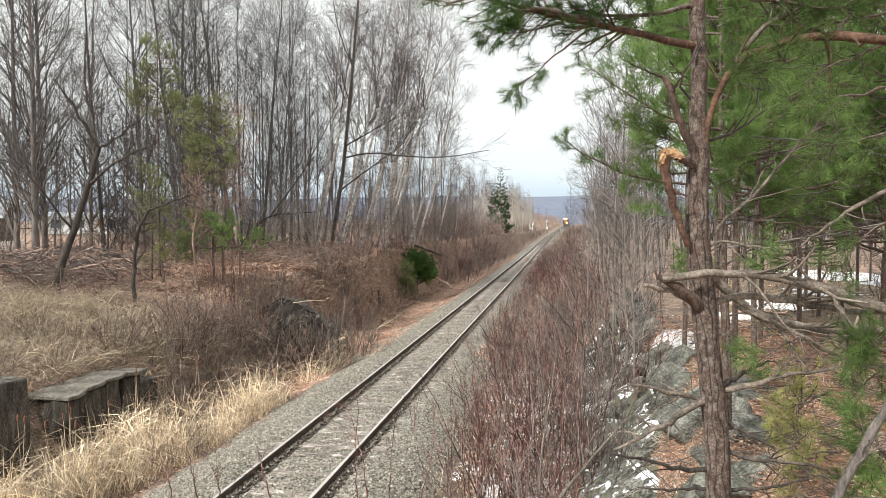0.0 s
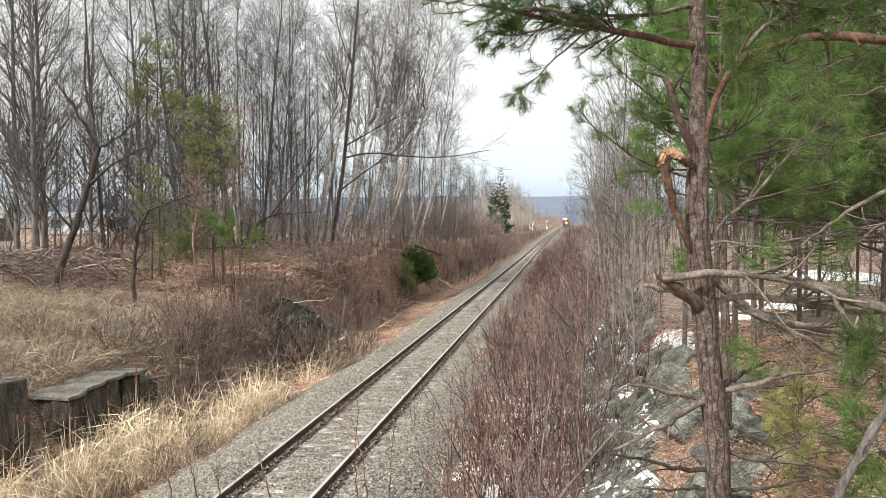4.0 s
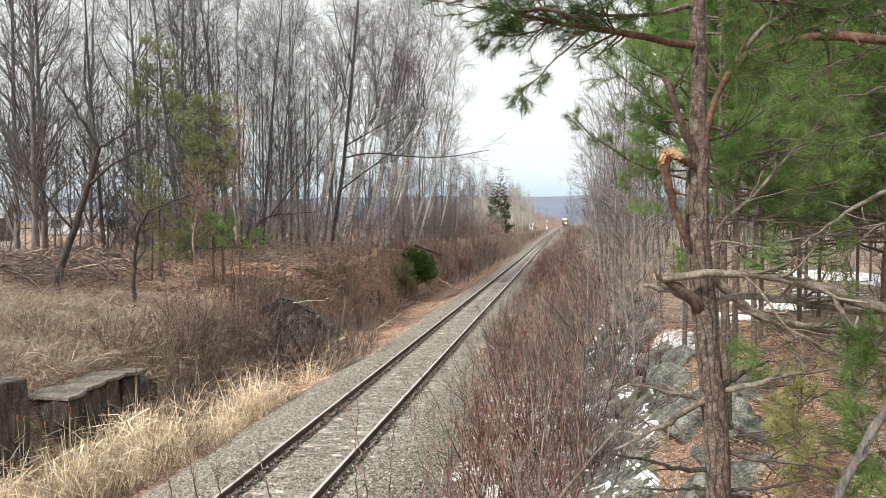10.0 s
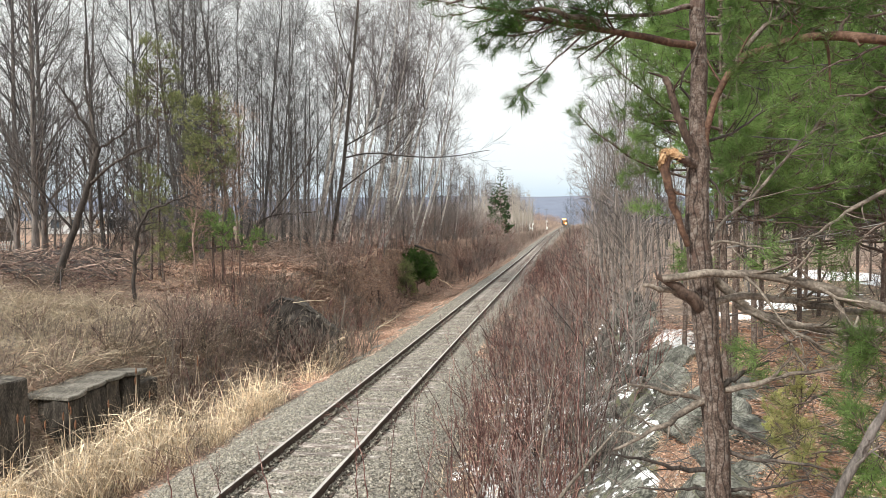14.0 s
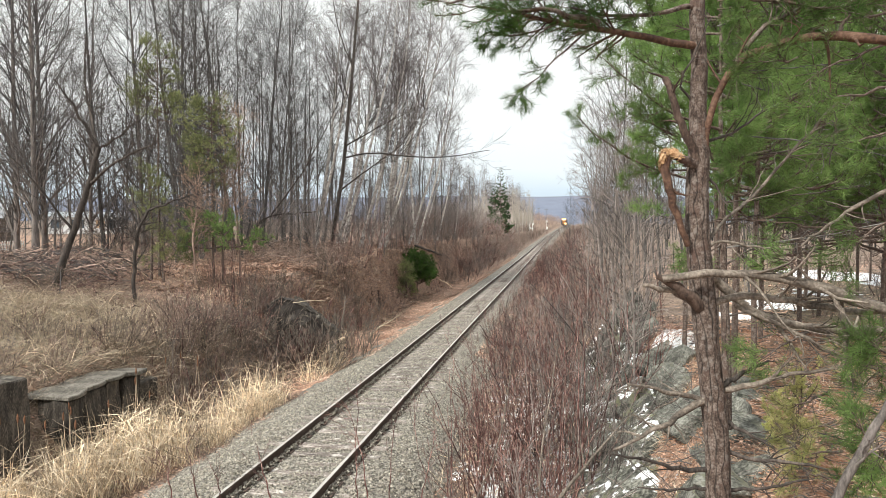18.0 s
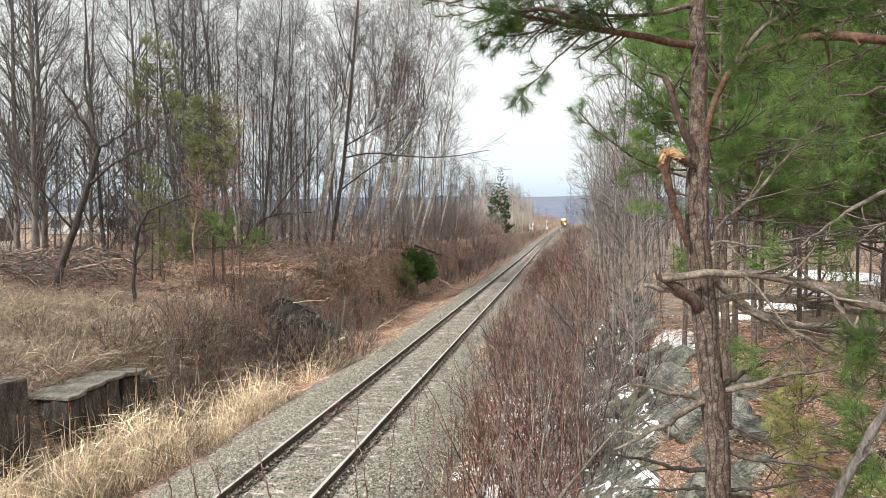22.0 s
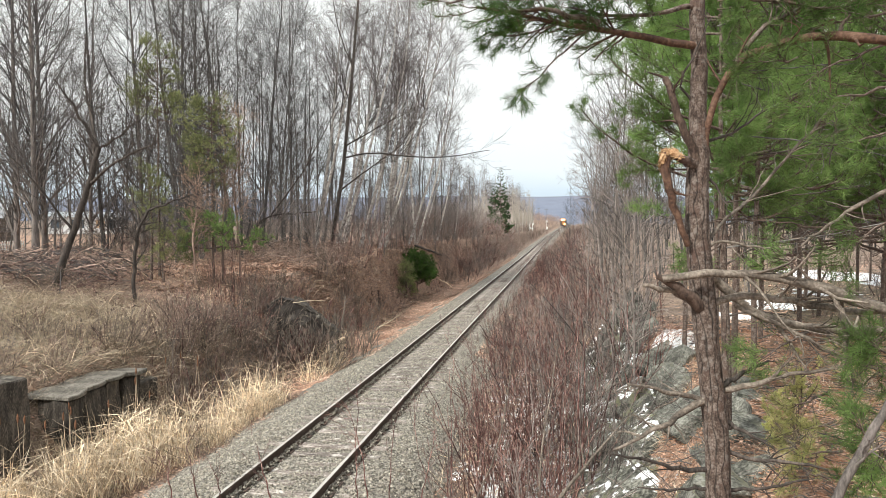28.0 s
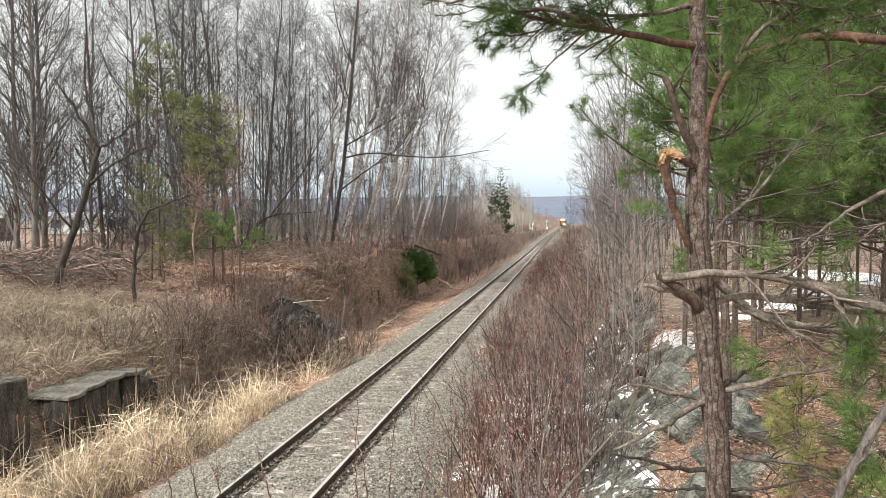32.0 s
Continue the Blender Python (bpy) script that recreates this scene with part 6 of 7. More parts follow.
def pine_kinds(needles, count, length, per, nr, nlen, side, sub, reach=0.22):
    out = []
    for k in range(count):
        bend = rng.uniform(-0.05, 0.22)
        out.append(bough_meshes([(0, 0, 0), (length * 0.35, 0, -0.02), (length * 0.7, rng.uniform(-0.1, 0.1), bend * 0.5), (length, rng.uniform(-0.1, 0.1), bend + 0.1)], 0.02, 0.005,
                                side=side, sub=sub, reach=length * reach, per=per, nr=nr, nlen=nlen, needles=needles, first=0.3))
    return out


def pine_tree(name, x, y, height, radius, kinds, first, step, per_whorl, reach, label, pitch=(-5, 30), seed=1, dead=0, group="", taper=0.75):
    """A pine on the ground at (x, y): a trunk with whorls of branches, the lowest of them dead."""
    r = random.Random(seed)
    t = tagged(new(name), label, "pine tree" if name == "pine_tree" else "tree", group)
    t.location = (x, y, float(land(x, y)))
    p, rr = line([(0, 0, -0.2), (r.uniform(-0.1, 0.1), 0, height * 0.5), (0, r.uniform(-0.1, 0.1), height)], radius, radius * 0.15, 14, 0.01)
    part("trunk", mesh_of("trunk", [tubes(p, rr, 9)], M["pinebark"]), t)
    z = first
    while z < height - 0.1:
        u = (z - first) / (height - first)
        for k in range(per_whorl):
            a, e = r.uniform(0, 360), r.uniform(*pitch) + 30 * u
            size = reach * (1 - taper * u) * r.uniform(0.75, 1.15)
            wood, green = r.choice(kinds)
            ob = part("branch", wood, t)
            ob.matrix_basis = pose(0, 0, z + r.uniform(-0.15, 0.15), 0, -e, a) @ Matrix.Diagonal((size, size, size, 1))
            if u * 10 >= dead:
                tagged(part("needles", green, ob), kind="stuff")
        z += step * r.uniform(0.8, 1.2)
    return t


def build_pines():
    near = pine_kinds("needle", 5, 1.0, 36, 0.0024, 0.09, 18, 30)
    for k, (x, y, h, f, rc) in enumerate(((8.34, 13.75, 10.5, 1.3, 1.6), (10.89, 18.24, 9.5, 1.7, 1.8), (11.14, 15.49, 9.0, 1.6, 1.6), (12.67, 26.20, 11, 1.4, 2.0), (17.87, 32.77, 11, 1.2, 2.0), (13.19, 18.08, 9, 1.9, 1.8),
                                         (6.86, 13.03, 10.5, 5.0, 1.5), (7.54, 11.12, 10, 3.2, 1.5), (7.55, 13.65, 11, 5.2, 1.6), (7.00, 10.01, 9, 2.7, 1.5))):
        pine_tree("pine_tree", x, y, h, 0.045, near, f, 0.41, 5, rc, "tall pine with dense green needles and dead lower twigs", seed=20 + k, group="pines on the rocky bank", dead=0.6 if f < 2 else 0)
    # the dense pines behind, which close the view
    thick = pine_kinds("needle", 3, 1.0, 26, 0.0042, 0.1, 14, 22, 0.3)
    for k, (x, y, h, f, rc) in enumerate(((9.6, 15.6, 10, 3.4, 1.7), (11.3, 20.5, 10.5, 3.6, 2.0), (13.4, 22.5, 11.5, 3.4, 2.2), (9.3, 19.5, 11.5, 4.6, 1.9), (15.4, 25.5, 12, 3.2, 2.3))):
        pine_tree("pine_tree", x, y, h, 0.05, thick, f, 0.55, 4, rc * 1.1, "tall pine with dense green needles and dead lower twigs", seed=80 + k, group="pines on the rocky bank", taper=0.6)
    olive = pine_kinds("needle_far", 4, 1.0, 15, 0.0045, 0.14, 16, 24, 0.45)
    for k, (px, py, h, f, rc) in enumerate(((-11.86, 26.57, 9.8, 6.6, 1.05), (-9.63, 26.95, 7.6, 4.6, 1.2), (-11.60, 25.59, 4.4, 3.0, 1.0), (-11.11, 25.67, 2.2, 0.9, 1.0))):
        pine_tree("pine_tree", px, py, h, 0.06, olive, f, 0.32, 4, rc, "thin young pine with sparse olive-green needles", seed=40 + k, group="young pines in the wood", taper=0.35, pitch=(-20, 25))
    green = pine_kinds("needle", 2, 1.0, 14, 0.006, 0.11, 14, 22, 0.35)
    pine_tree("pine_tree", -9.24, 27.02, 2.5, 0.06, green, 1.75, 0.32, 5, 1.7, "low spreading young pine with green needles", seed=50, pitch=(-14, 4), taper=0.3)
    dark = pine_kinds("needle_dark", 3, 1.0, 10, 0.018, 0.12, 12, 16)
    moss = pine_kinds("needle_backlit_and_juniper", 3, 1.0, 8, 0.014, 0.14, 12, 16, 0.3)
    pine_tree("juniper_bush", -5.15, 47.18, 2.1, 0.04, moss, 0.75, 0.12, 9, 1.45, "dense dark green juniper bush on the bank", seed=51, pitch=(-12, 30), taper=0.3)
    pine_tree("juniper_bush", -5.3, 44.0, 1.9, 0.04, olive, 0.15, 0.2, 6, 0.9, "small olive green juniper at the foot of the bank", seed=52, pitch=(5, 50), taper=0.3)
    pine_tree("spruce_tree", -7.45, 140.07, 13.6, 0.14, dark, 1.0, 0.6, 7, 2.6, "dark green spruce standing above the bare shrubs", seed=53, pitch=(-22, -6), taper=0.9)
    pine_tree("spruce_tree", -8.99, 141.84, 11.4, 0.13, dark, 1.0, 0.6, 6, 2.0, "slim dark green spruce beside a taller one", seed=54, pitch=(-22, -6), taper=0.9)
    sap = pine_kinds("needle_yellow", 2, 1.0, 50, 0.003, 0.085, 10, 12)
    pine_tree("pine_sapling", 6.93, 7.06, 1.1, 0.018, sap, 0.1, 0.16, 4, 0.42, "pine sapling with yellowing needles among fallen leaves", seed=55, pitch=(10, 45), taper=0.5)
    pine_tree("pine_sapling", 7.12, 7.95, 0.7, 0.015, sap, 0.1, 0.16, 4, 0.34, "small pine sapling with yellowing needles", seed=56, pitch=(10, 45), taper=0.5)


build_pines()

# ---- train and far signals ----
def build_train():
    loco = tagged(new("locomotive"), "distant locomotive with lit headlights, their orange glow painted on its front", "train")
    bm = box(3.0, 18, 2.2, 0.1)
    bmesh.ops.translate(bm, vec=(0, 9.5, 1.5), verts=bm.verts)
    part("body", bm_mesh("body", bm, M["dark"]), loco)
    # cab and nose carry the headlights' orange light as their colour
    bm = box(3.0, 3.2, 3.0, 0.15)
    bmesh.ops.translate(bm, vec=(0, 3.6, 1.4), verts=bm.verts)
    part("cab", bm_mesh("cab", bm, M["loco"]), loco, "cab front coloured orange for the headlight glow")
    bm = box(1.9, 2.0, 2.0, 0.2)
    bmesh.ops.translate(bm, vec=(0, 1.4, 1.4), verts=bm.verts)
    part("nose", bm_mesh("nose", bm, M["loco"]), loco, "short nose coloured orange for the headlight glow")
    bm = box(2.9, 17, 0.7, 0.05)
    bmesh.ops.translate(bm, vec=(0, 9, 0.75), verts=bm.verts)
    part("frame", bm_mesh("frame", bm, M["dark"]), loco)
    # radii far over life size, to stand in for the lamps' glare
    for x, z, rad in ((-0.6, 4.1, 0.85), (0.45, 4.15, 0.8), (0.9, 1.75, 0.75)):
        front = 1.9 if z > 3 else 0.3
        # an added glowing cone that draws the halo; the lamp itself has none
        bm = bmesh.new()
        bmesh.ops.create_cone(bm, cap_ends=True, segments=20, radius1=rad, radius2=rad * 0.6, depth=0.3, matrix=Matrix.Translation((x, front, z)) @ Matrix.Rotation(radians(-90), 4, "X"))
        halo = part("reflector", bm_mesh("reflector", bm, M["reflector"]), loco, "added orange disc for the glow around a headlight")
        bm = bmesh.new()
        bmesh.ops.create_uvsphere(bm, u_segments=12, v_segments=8, radius=rad * 0.62)
        bmesh.ops.scale(bm, vec=(1, 0.4, 1), verts=bm.verts)
        bmesh.ops.translate(bm, vec=(x, front - 0.17, z), verts=bm.verts)
        part("headlight", bm_mesh("headlight", bm, M["headlight"]), halo, "glowing warm headlight")
    for y in (3, 5, 14, 16):
        for x in (-0.75, 0.75):
            bm = bmesh.new()
            bmesh.ops.create_cone(bm, cap_ends=True, segments=20, radius1=0.5, radius2=0.5, depth=0.14)
            bmesh.ops.rotate(bm, matrix=Matrix.Rotation(radians(90), 3, "Y"), verts=bm.verts)
            bmesh.ops.translate(bm, vec=(x, y, 0.5), verts=bm.verts)
            part("wheel", bm_mesh("wheel", bm, M["rail_side"]), loco)
    return loco


loco = build_train()

# ---- trees with a shape of their own ----
def shaped_tree(name, stems, label, material="darkbark", twigs=40, tips=140, reach=1.4, fine=0.007, lift=0.08, category="tree", leaves=0):
    """A bare tree given by its main stems (points, radius at both ends); the rest grows from them."""
    first = stems[0][0][0]
    base = (first[0], first[1], float(land(first[0], first[1])) - 0.15)
    if base[2] < first[2]:
        stems = [([base] + list(stems[0][0]), *stems[0][1:])] + list(stems[1:])
    t = tagged(new(name), label, category)
    t.location = base
    ps, rs = [], []
    for k, (pts, a, b) in enumerate(stems):
        p, r = line(np.array(pts, float) - np.array(base), a, b, 12, 0.02)
        ps.append(p), rs.append(r)
        part("trunk" if k == 0 else "limb", mesh_of("limb", [tubes(p, r, 7)], M[material]), t)
    p, r = np.concatenate(ps), np.concatenate(rs)
    l1, r1 = sprout(p, r, twigs, (0.35, 1.0), (25, 65), reach, 0.4, 5, lift, 0.16, 0.4, fine)
    l2, r2 = sprout(l1, r1, tips, (0.15, 1.0), (22, 60), reach * 0.5, 0.3, 3, lift, 0.16, 0.6, fine * 0.7)
    tagged(part("crown", mesh_of("crown", [tubes(l1, r1, 3), tubes(l2, r2, 3)], M[material]), t), kind="stuff")
    if leaves:
        tagged(part("dead_leaves", mesh_of("dead_leaves", [needle_chunk(l2, leaves, 0.085, 0.017, 0.2)], M["dead_leaf"]), t, "pale clinging dead leaves"), kind="stuff")
    return t


def build_shaped_trees():
    shaped_tree("gnarled_tree", [([(-12.55, 21.36, 2.74), (-12.22, 21.45, 3.51), (-11.84, 21.55, 4.59), (-11.52, 21.63, 5.56), (-11.22, 21.72, 6.63), (-11.09, 21.76, 7.18)], 0.14, 0.085),
                                 ([(-11.09, 21.76, 7.18), (-11.58, 21.70, 7.90), (-11.66, 21.21, 8.69), (-11.92, 20.68, 9.35)], 0.065, 0.02),
                                 ([(-11.37, 21.67, 5.95), (-10.54, 21.42, 6.41), (-9.70, 21.28, 6.85), (-8.50, 21.19, 7.29)], 0.06, 0.02),
                                 ([(-11.22, 21.73, 6.73), (-11.62, 22.21, 8.07), (-12.26, 22.66, 9.57), (-12.27, 22.72, 11.39)], 0.055, 0.02),
                                 ([(-11.94, 21.52, 4.29), (-12.42, 21.06, 5.26), (-12.70, 20.64, 6.00), (-13.47, 20.33, 6.92)], 0.045, 0.015),
                                 ([(-11.15, 21.75, 7.12), (-10.51, 22.18, 7.65), (-9.82, 22.63, 8.48)], 0.045, 0.015)],
                "gnarled leafless tree with dark crooked limbs", twigs=70, tips=300, reach=1.5)
    shaped_tree("gnarled_tree", [([(-9.89, 21.82, 2.83), (-9.82, 21.87, 3.90), (-9.69, 21.91, 4.59), (-9.41, 21.98, 5.02)], 0.07, 0.05), ([(-9.41, 21.98, 5.02), (-8.57, 21.93, 5.30), (-7.65, 21.79, 5.54)], 0.045, 0.015),
                                 ([(-9.69, 21.91, 4.59), (-10.05, 22.09, 5.47), (-10.63, 22.32, 6.28)], 0.05, 0.02)], "small crooked leafless tree with dark bark", twigs=40, tips=160, reach=1.1)
    shaped_tree("bare_tree", [([(-10.36, 44.08, 2.99), (-9.93, 44.24, 5.61), (-9.58, 44.40, 8.60), (-9.26, 44.57, 11.96), (-8.92, 44.75, 15.70), (-8.72, 44.91, 19.43), (-8.48, 45.05, 22.42)], 0.15, 0.06),
                              ([(-9.51, 44.42, 8.97), (-7.76, 43.72, 9.31), (-5.01, 43.16, 8.85), (-2.38, 42.58, 8.68), (0.34, 42.05, 9.06)], 0.06, 0.02),
                              ([(-9.86, 44.29, 6.73), (-8.11, 43.61, 7.85), (-6.55, 43.40, 8.83), (-5.02, 43.19, 9.85)], 0.06, 0.02),
                              ([(-9.51, 44.45, 9.72), (-7.54, 44.31, 10.77), (-5.25, 44.23, 11.80)], 0.05, 0.02),
                              ([(-8.99, 44.71, 14.95), (-10.08, 45.12, 17.33), (-10.82, 45.61, 20.52)], 0.05, 0.02)], "slender dark leafless tree with long arching branches", twigs=50, tips=260, reach=2.6, fine=0.009)
    shaped_tree("bare_tree", [([(-10.99, 37.86, 2.54), (-13.08, 37.57, 4.49), (-11.80, 37.81, 5.14), (-9.24, 38.25, 5.30)], 0.07, 0.03), ([(-11.80, 37.81, 5.14), (-10.26, 39.18, 7.82), (-8.63, 40.62, 11.99)], 0.05, 0.02)],
                "bent leafless sapling with arching branches", twigs=30, tips=120, reach=1.8, fine=0.008)
    shaped_tree("bare_tree", [([(-7.77, 58.73, 3.03), (-8.13, 58.83, 7.90), (-8.56, 59.01, 15.21), (-8.50, 59.25, 22.03), (-8.33, 59.41, 25.93)], 0.10, 0.03), ([(-8.48, 59.09, 17.16), (-6.01, 58.61, 20.78), (-4.29, 58.46, 22.54)], 0.04, 0.015),
                              ([(-8.36, 59.01, 14.23), (-5.61, 59.10, 18.02), (-3.88, 58.95, 19.82)], 0.04, 0.015)], "slim pale leafless tree at the edge of the wood", "birch", twigs=40, tips=160, reach=2.0, fine=0.007)
    for pts in (([(-9.72, 27.94, 2.78), (-9.80, 27.98, 4.49), (-9.61, 28.07, 6.19), (-9.72, 28.12, 8.14), (-9.59, 28.19, 9.61)]), ([(-9.45, 29.00, 2.73), (-9.58, 29.03, 4.49), (-9.79, 29.06, 6.25), (-9.50, 29.17, 8.01), (-9.36, 29.23, 9.15)]), ([(-9.88, 25.88, 2.90), (-10.00, 25.90, 4.03), (-9.73, 25.99, 5.17), (-9.90, 26.00, 6.54)])):
        shaped_tree("beech_sapling", [(pts, 0.05, 0.012)], "slender young beech with pale clinging dead leaves", "beech_twig", twigs=60, tips=340, reach=1.25, fine=0.0055, leaves=2)
    for k, (pts, a) in enumerate((([(5.85, 16.37, 2.41), (5.78, 16.40, 3.58), (5.85, 16.44, 4.49), (5.96, 16.50, 5.79), (6.01, 16.55, 6.96)], 0.035), ([(5.98, 14.36, 2.44), (5.95, 14.39, 3.35), (5.88, 14.41, 4.26), (5.76, 14.42, 5.29)], 0.03),
                                  ([(6.79, 18.55, 2.15), (6.92, 18.62, 3.61), (7.03, 18.68, 4.78), (6.91, 18.70, 5.95)], 0.04), ([(6.06, 22.47, 1.63), (5.87, 22.51, 3.60), (5.65, 22.52, 5.20), (5.38, 22.52, 6.63)], 0.03),
                                  ([(5.57, 24.42, 1.76), (5.56, 24.49, 3.71), (5.78, 24.59, 5.66), (5.92, 24.68, 7.61)], 0.03), ([(5.94, 12.33, 2.54), (5.87, 12.34, 3.32), (5.96, 12.39, 4.20), (5.88, 12.40, 4.88)], 0.025))):
        shaped_tree("sapling", [(pts, a, 0.01)], "slim grey leafless sapling rising above the red shrubs", "greytwig", twigs=40, tips=160, reach=1.1, fine=0.0045)


build_shaped_trees()


# ---- houses behind the wood ----
def build_cabin():
    c = tagged(new("log_cabin"), "dark log cabin with a pale metal roof behind the trees", "house")
    x, y = -39.69, 45.42
    x, y = x * 1.4, y * 1.4
    c.matrix_basis = pose(x, y, float(land(x, y)), 0, 0, 24)
    for k in range(9):
        for px, py, w, d in ((0, -2.5, 6.0, 0.26), (3.0, 0, 0.26, 5.0), (-3.0, 0, 0.26, 5.0)):
            bm = box(w, d, 0.29, 0.07, 2)
            bmesh.ops.translate(bm, vec=(px, py, 0.3 * k), verts=bm.verts)
            part("log", bm_mesh("log", bm, M["wood_wall"]), c)
    bm = bmesh.new()
    a = [bm.verts.new(v) for v in ((-3.4, -3.1, 2.5), (3.4, -3.1, 2.5), (3.4, 0, 4.6), (-3.4, 0, 4.6), (3.4, 3.1, 2.5), (-3.4, 3.1, 2.5))]
    bm.faces.new(a[:4]), bm.faces.new((a[3], a[2], a[4], a[5]))
    bmesh.ops.solidify(bm, geom=bm.faces[:], thickness=0.12)
    part("roof", bm_mesh("roof", bm, M["roof"]), c, "pale metal roof")
    bm = bmesh.new()
    for sx in (-3.0, 3.0):
        bm.faces.new([bm.verts.new(v) for v in ((sx, -2.5, 2.6), (sx, 2.5, 2.6), (sx, 0, 4.4))])
    bmesh.ops.solidify(bm, geom=bm.faces[:], thickness=0.1)
    part("gable", bm_mesh("gable", bm, M["wood_wall"]), c)
    bm = box(0.9, 0.12, 0.9, 0.02)
    bmesh.ops.translate(bm, vec=(1.2, -2.66, 1.0), verts=bm.verts)
    w = part("window", bm_mesh("window", bm, M["white"]), c, "white-framed window")
    bm = box(0.74, 0.06, 0.74, 0.01)
    bmesh.ops.translate(bm, vec=(1.2, -2.71, 1.08), verts=bm.verts)
    part("pane", bm_mesh("pane", bm, M["window"]), w)


def build_house():
    c = tagged(new("house"), "long white-sided house with a tan panel behind the trees", "house")
    x, y = -56.79, 80.66
    x, y = x * 1.25, y * 1.25
    z = float(land(x, y))
    c.matrix_basis = pose(x, y, z, 0, 0, 28)
    bm = box(11, 6, 2.7, 0.03)
    part("wall", bm_mesh("wall", bm, M["siding"]), c)
    bm = bmesh.new()
    a = [bm.verts.new(v) for v in ((-6, -3.6, 2.65), (6, -3.6, 2.65), (6, 0, 3.5), (-6, 0, 3.5), (6, 3.6, 2.65), (-6, 3.6, 2.65))]
    bm.faces.new(a[:4]), bm.faces.new((a[3], a[2], a[4], a[5]))
    bmesh.ops.solidify(bm, geom=bm.faces[:], thickness=0.15)
    part("roof", bm_mesh("roof", bm, M["roof"]), c, "shallow pale roof")
    for px, w, m, lab in ((-3.6, 1.4, "window", "dark window"), (-0.6, 1.8, "window", "dark window"), (2.6, 1.3, "tan", "tan wooden panel"), (4.2, 0.9, "window", "dark window")):
        bm = box(w, 0.1, 1.3, 0.02)
        bmesh.ops.translate(bm, vec=(px, -3.04, 0.9), verts=bm.verts)
        part("window" if m == "window" else "panel", bm_mesh("window", bm, M[m]), c, lab)


def build_fence():
    f = tagged(new("picket_fence"), "low white picket fence at the edge of the yard", "fence")
    x0, y0 = -28.70, 35.16
    x1, y1 = -27.50, 37.29
    n = 18
    for rail in (0.18, 0.48):
        p, r = line([(x0, y0, float(land(x0, y0)) + rail), (x1, y1, float(land(x1, y1)) + rail)], 0.04, 0.04, 4)
        part("rail", mesh_of("rail", [tubes(p, r, 4)], M["white"]), f)
    bm = box(0.075, 0.03, 0.66, 0.01)
    me = bm_mesh("picket", bm, M["white"])
    for k in range(n):
        u = k / (n - 1)
        x, y = x0 + (x1 - x0) * u, y0 + (y1 - y0) * u
        ob = part("picket", me, f)
        ob.matrix_basis = pose(x, y, float(land(x, y)), 0, 0, math.degrees(math.atan2(y1 - y0, x1 - x0)))


build_cabin()
build_house()
build_fence()


# ---- far woods ----
def far_woods(name, n, xs, ys, h0, h1, label, material="twig", lean=0.05, base=0.05, size=1.0, gap=4.6):
    x, y = rng.uniform(*xs, n), rng.uniform(*ys, n)
    clear = np.abs(x - rail_x(y)) > gap
    if name == "understory":
        clear &= (x > 4.67 - 0.68 * y) | (rng.uniform(0, 1, n) < 0.25)
    x, y, n = x[clear], y[clear], int(clear.sum())
    z = land(x, y) - 0.2
    h = rng.uniform(h0, h1, n)
    tip = np.stack([x + rng.normal(0, lean, n) * h, y, z + h], 1)
    o = np.stack([x, y, z], 1)
    s = np.linspace(0, 1, 4)[None, :, None]
    p = o[:, None] + (tip - o)[:, None] * s + rng.normal(0, 0.1, (n, 4, 3)) * s
    r = (base + 0.006 * h)[:, None] * np.linspace(1, 0.15, 4)[None]
    a, ra = sprout(p, r, n * 9, (0.2, 0.98), (20, 50), 3.0 * size, 0.5, 3, 0.12, 0.12, 0.4, 0.014 * size)
    b, rb = sprout(a, ra, n * 26, (0.15, 1.0), (20, 55), 1.3 * size, 0.4, 3, 0.1, 0.16, 0.6, 0.009 * size)
    tagged(new(name, mesh_of(name, [tubes(p, r, 4), tubes(a, ra, 3), tubes(b, rb, 3)], M[material])), label, "woods", kind="stuff")


far_woods("far_woods", 95, (-75, -14), (95, 190), 9, 17, "grey leafless wood far behind the near trees")
far_woods("far_woods", 45, (-150, -60), (112, 200), 8, 15, "grey leafless wood beyond the yard")
# these take the twig colour that has the haze painted in
far_woods("far_woods", 300, (-24, -7), (175, 320), 8, 15, "leafless trees down the line, paled by painted haze", "haze_twig")
far_woods("far_thicket", 150, (-15, -6.2), (66, 124), 2.0, 4.4, "grey leafless thicket on the bank down the line", "greytwig", 0.15)
for mt, lab in (("greytwig", "grey leafless bushes on the slope of the cutting"), ("redtwig", "reddish leafless bushes on the slope of the cutting"), ("bramble", "brown leafless bushes on the slope of the cutting")):
    far_woods("far_thicket", 80, (-9.0, -3.2), (58, 140), 0.8, 2.4, lab, mt, 0.2, 0.014, 0.7, 3.3)
    far_woods("far_thicket", 8, (-8.5, -4.4), (33, 62), 0.6, 1.7, lab, mt, 0.25, 0.006, 0.42, 4.3)
far_woods("far_thicket", 330, (-26, 5), (325, 540), 2.0, 5.0, "brown leafless bushes far down the line", "bramble", 0.15)
far_woods("far_woods", 160, (14, 60), (60, 160), 6, 11, "leafless trees beyond the shrubs")
far_woods("far_woods", 150, (16, 70), (160, 420), 5, 10, "leafless trees far down the line", "greytwig")
far_woods("understory", 70, (-36, -8), (36, 80), 1.2, 4.0, "thin leafless undergrowth beneath the trees", "greytwig", 0.4)
far_woods("understory", 80, (-36, -8), (36, 90), 1.0, 3.2, "pale leafless undergrowth beneath the trees", "greytwig", 0.5)


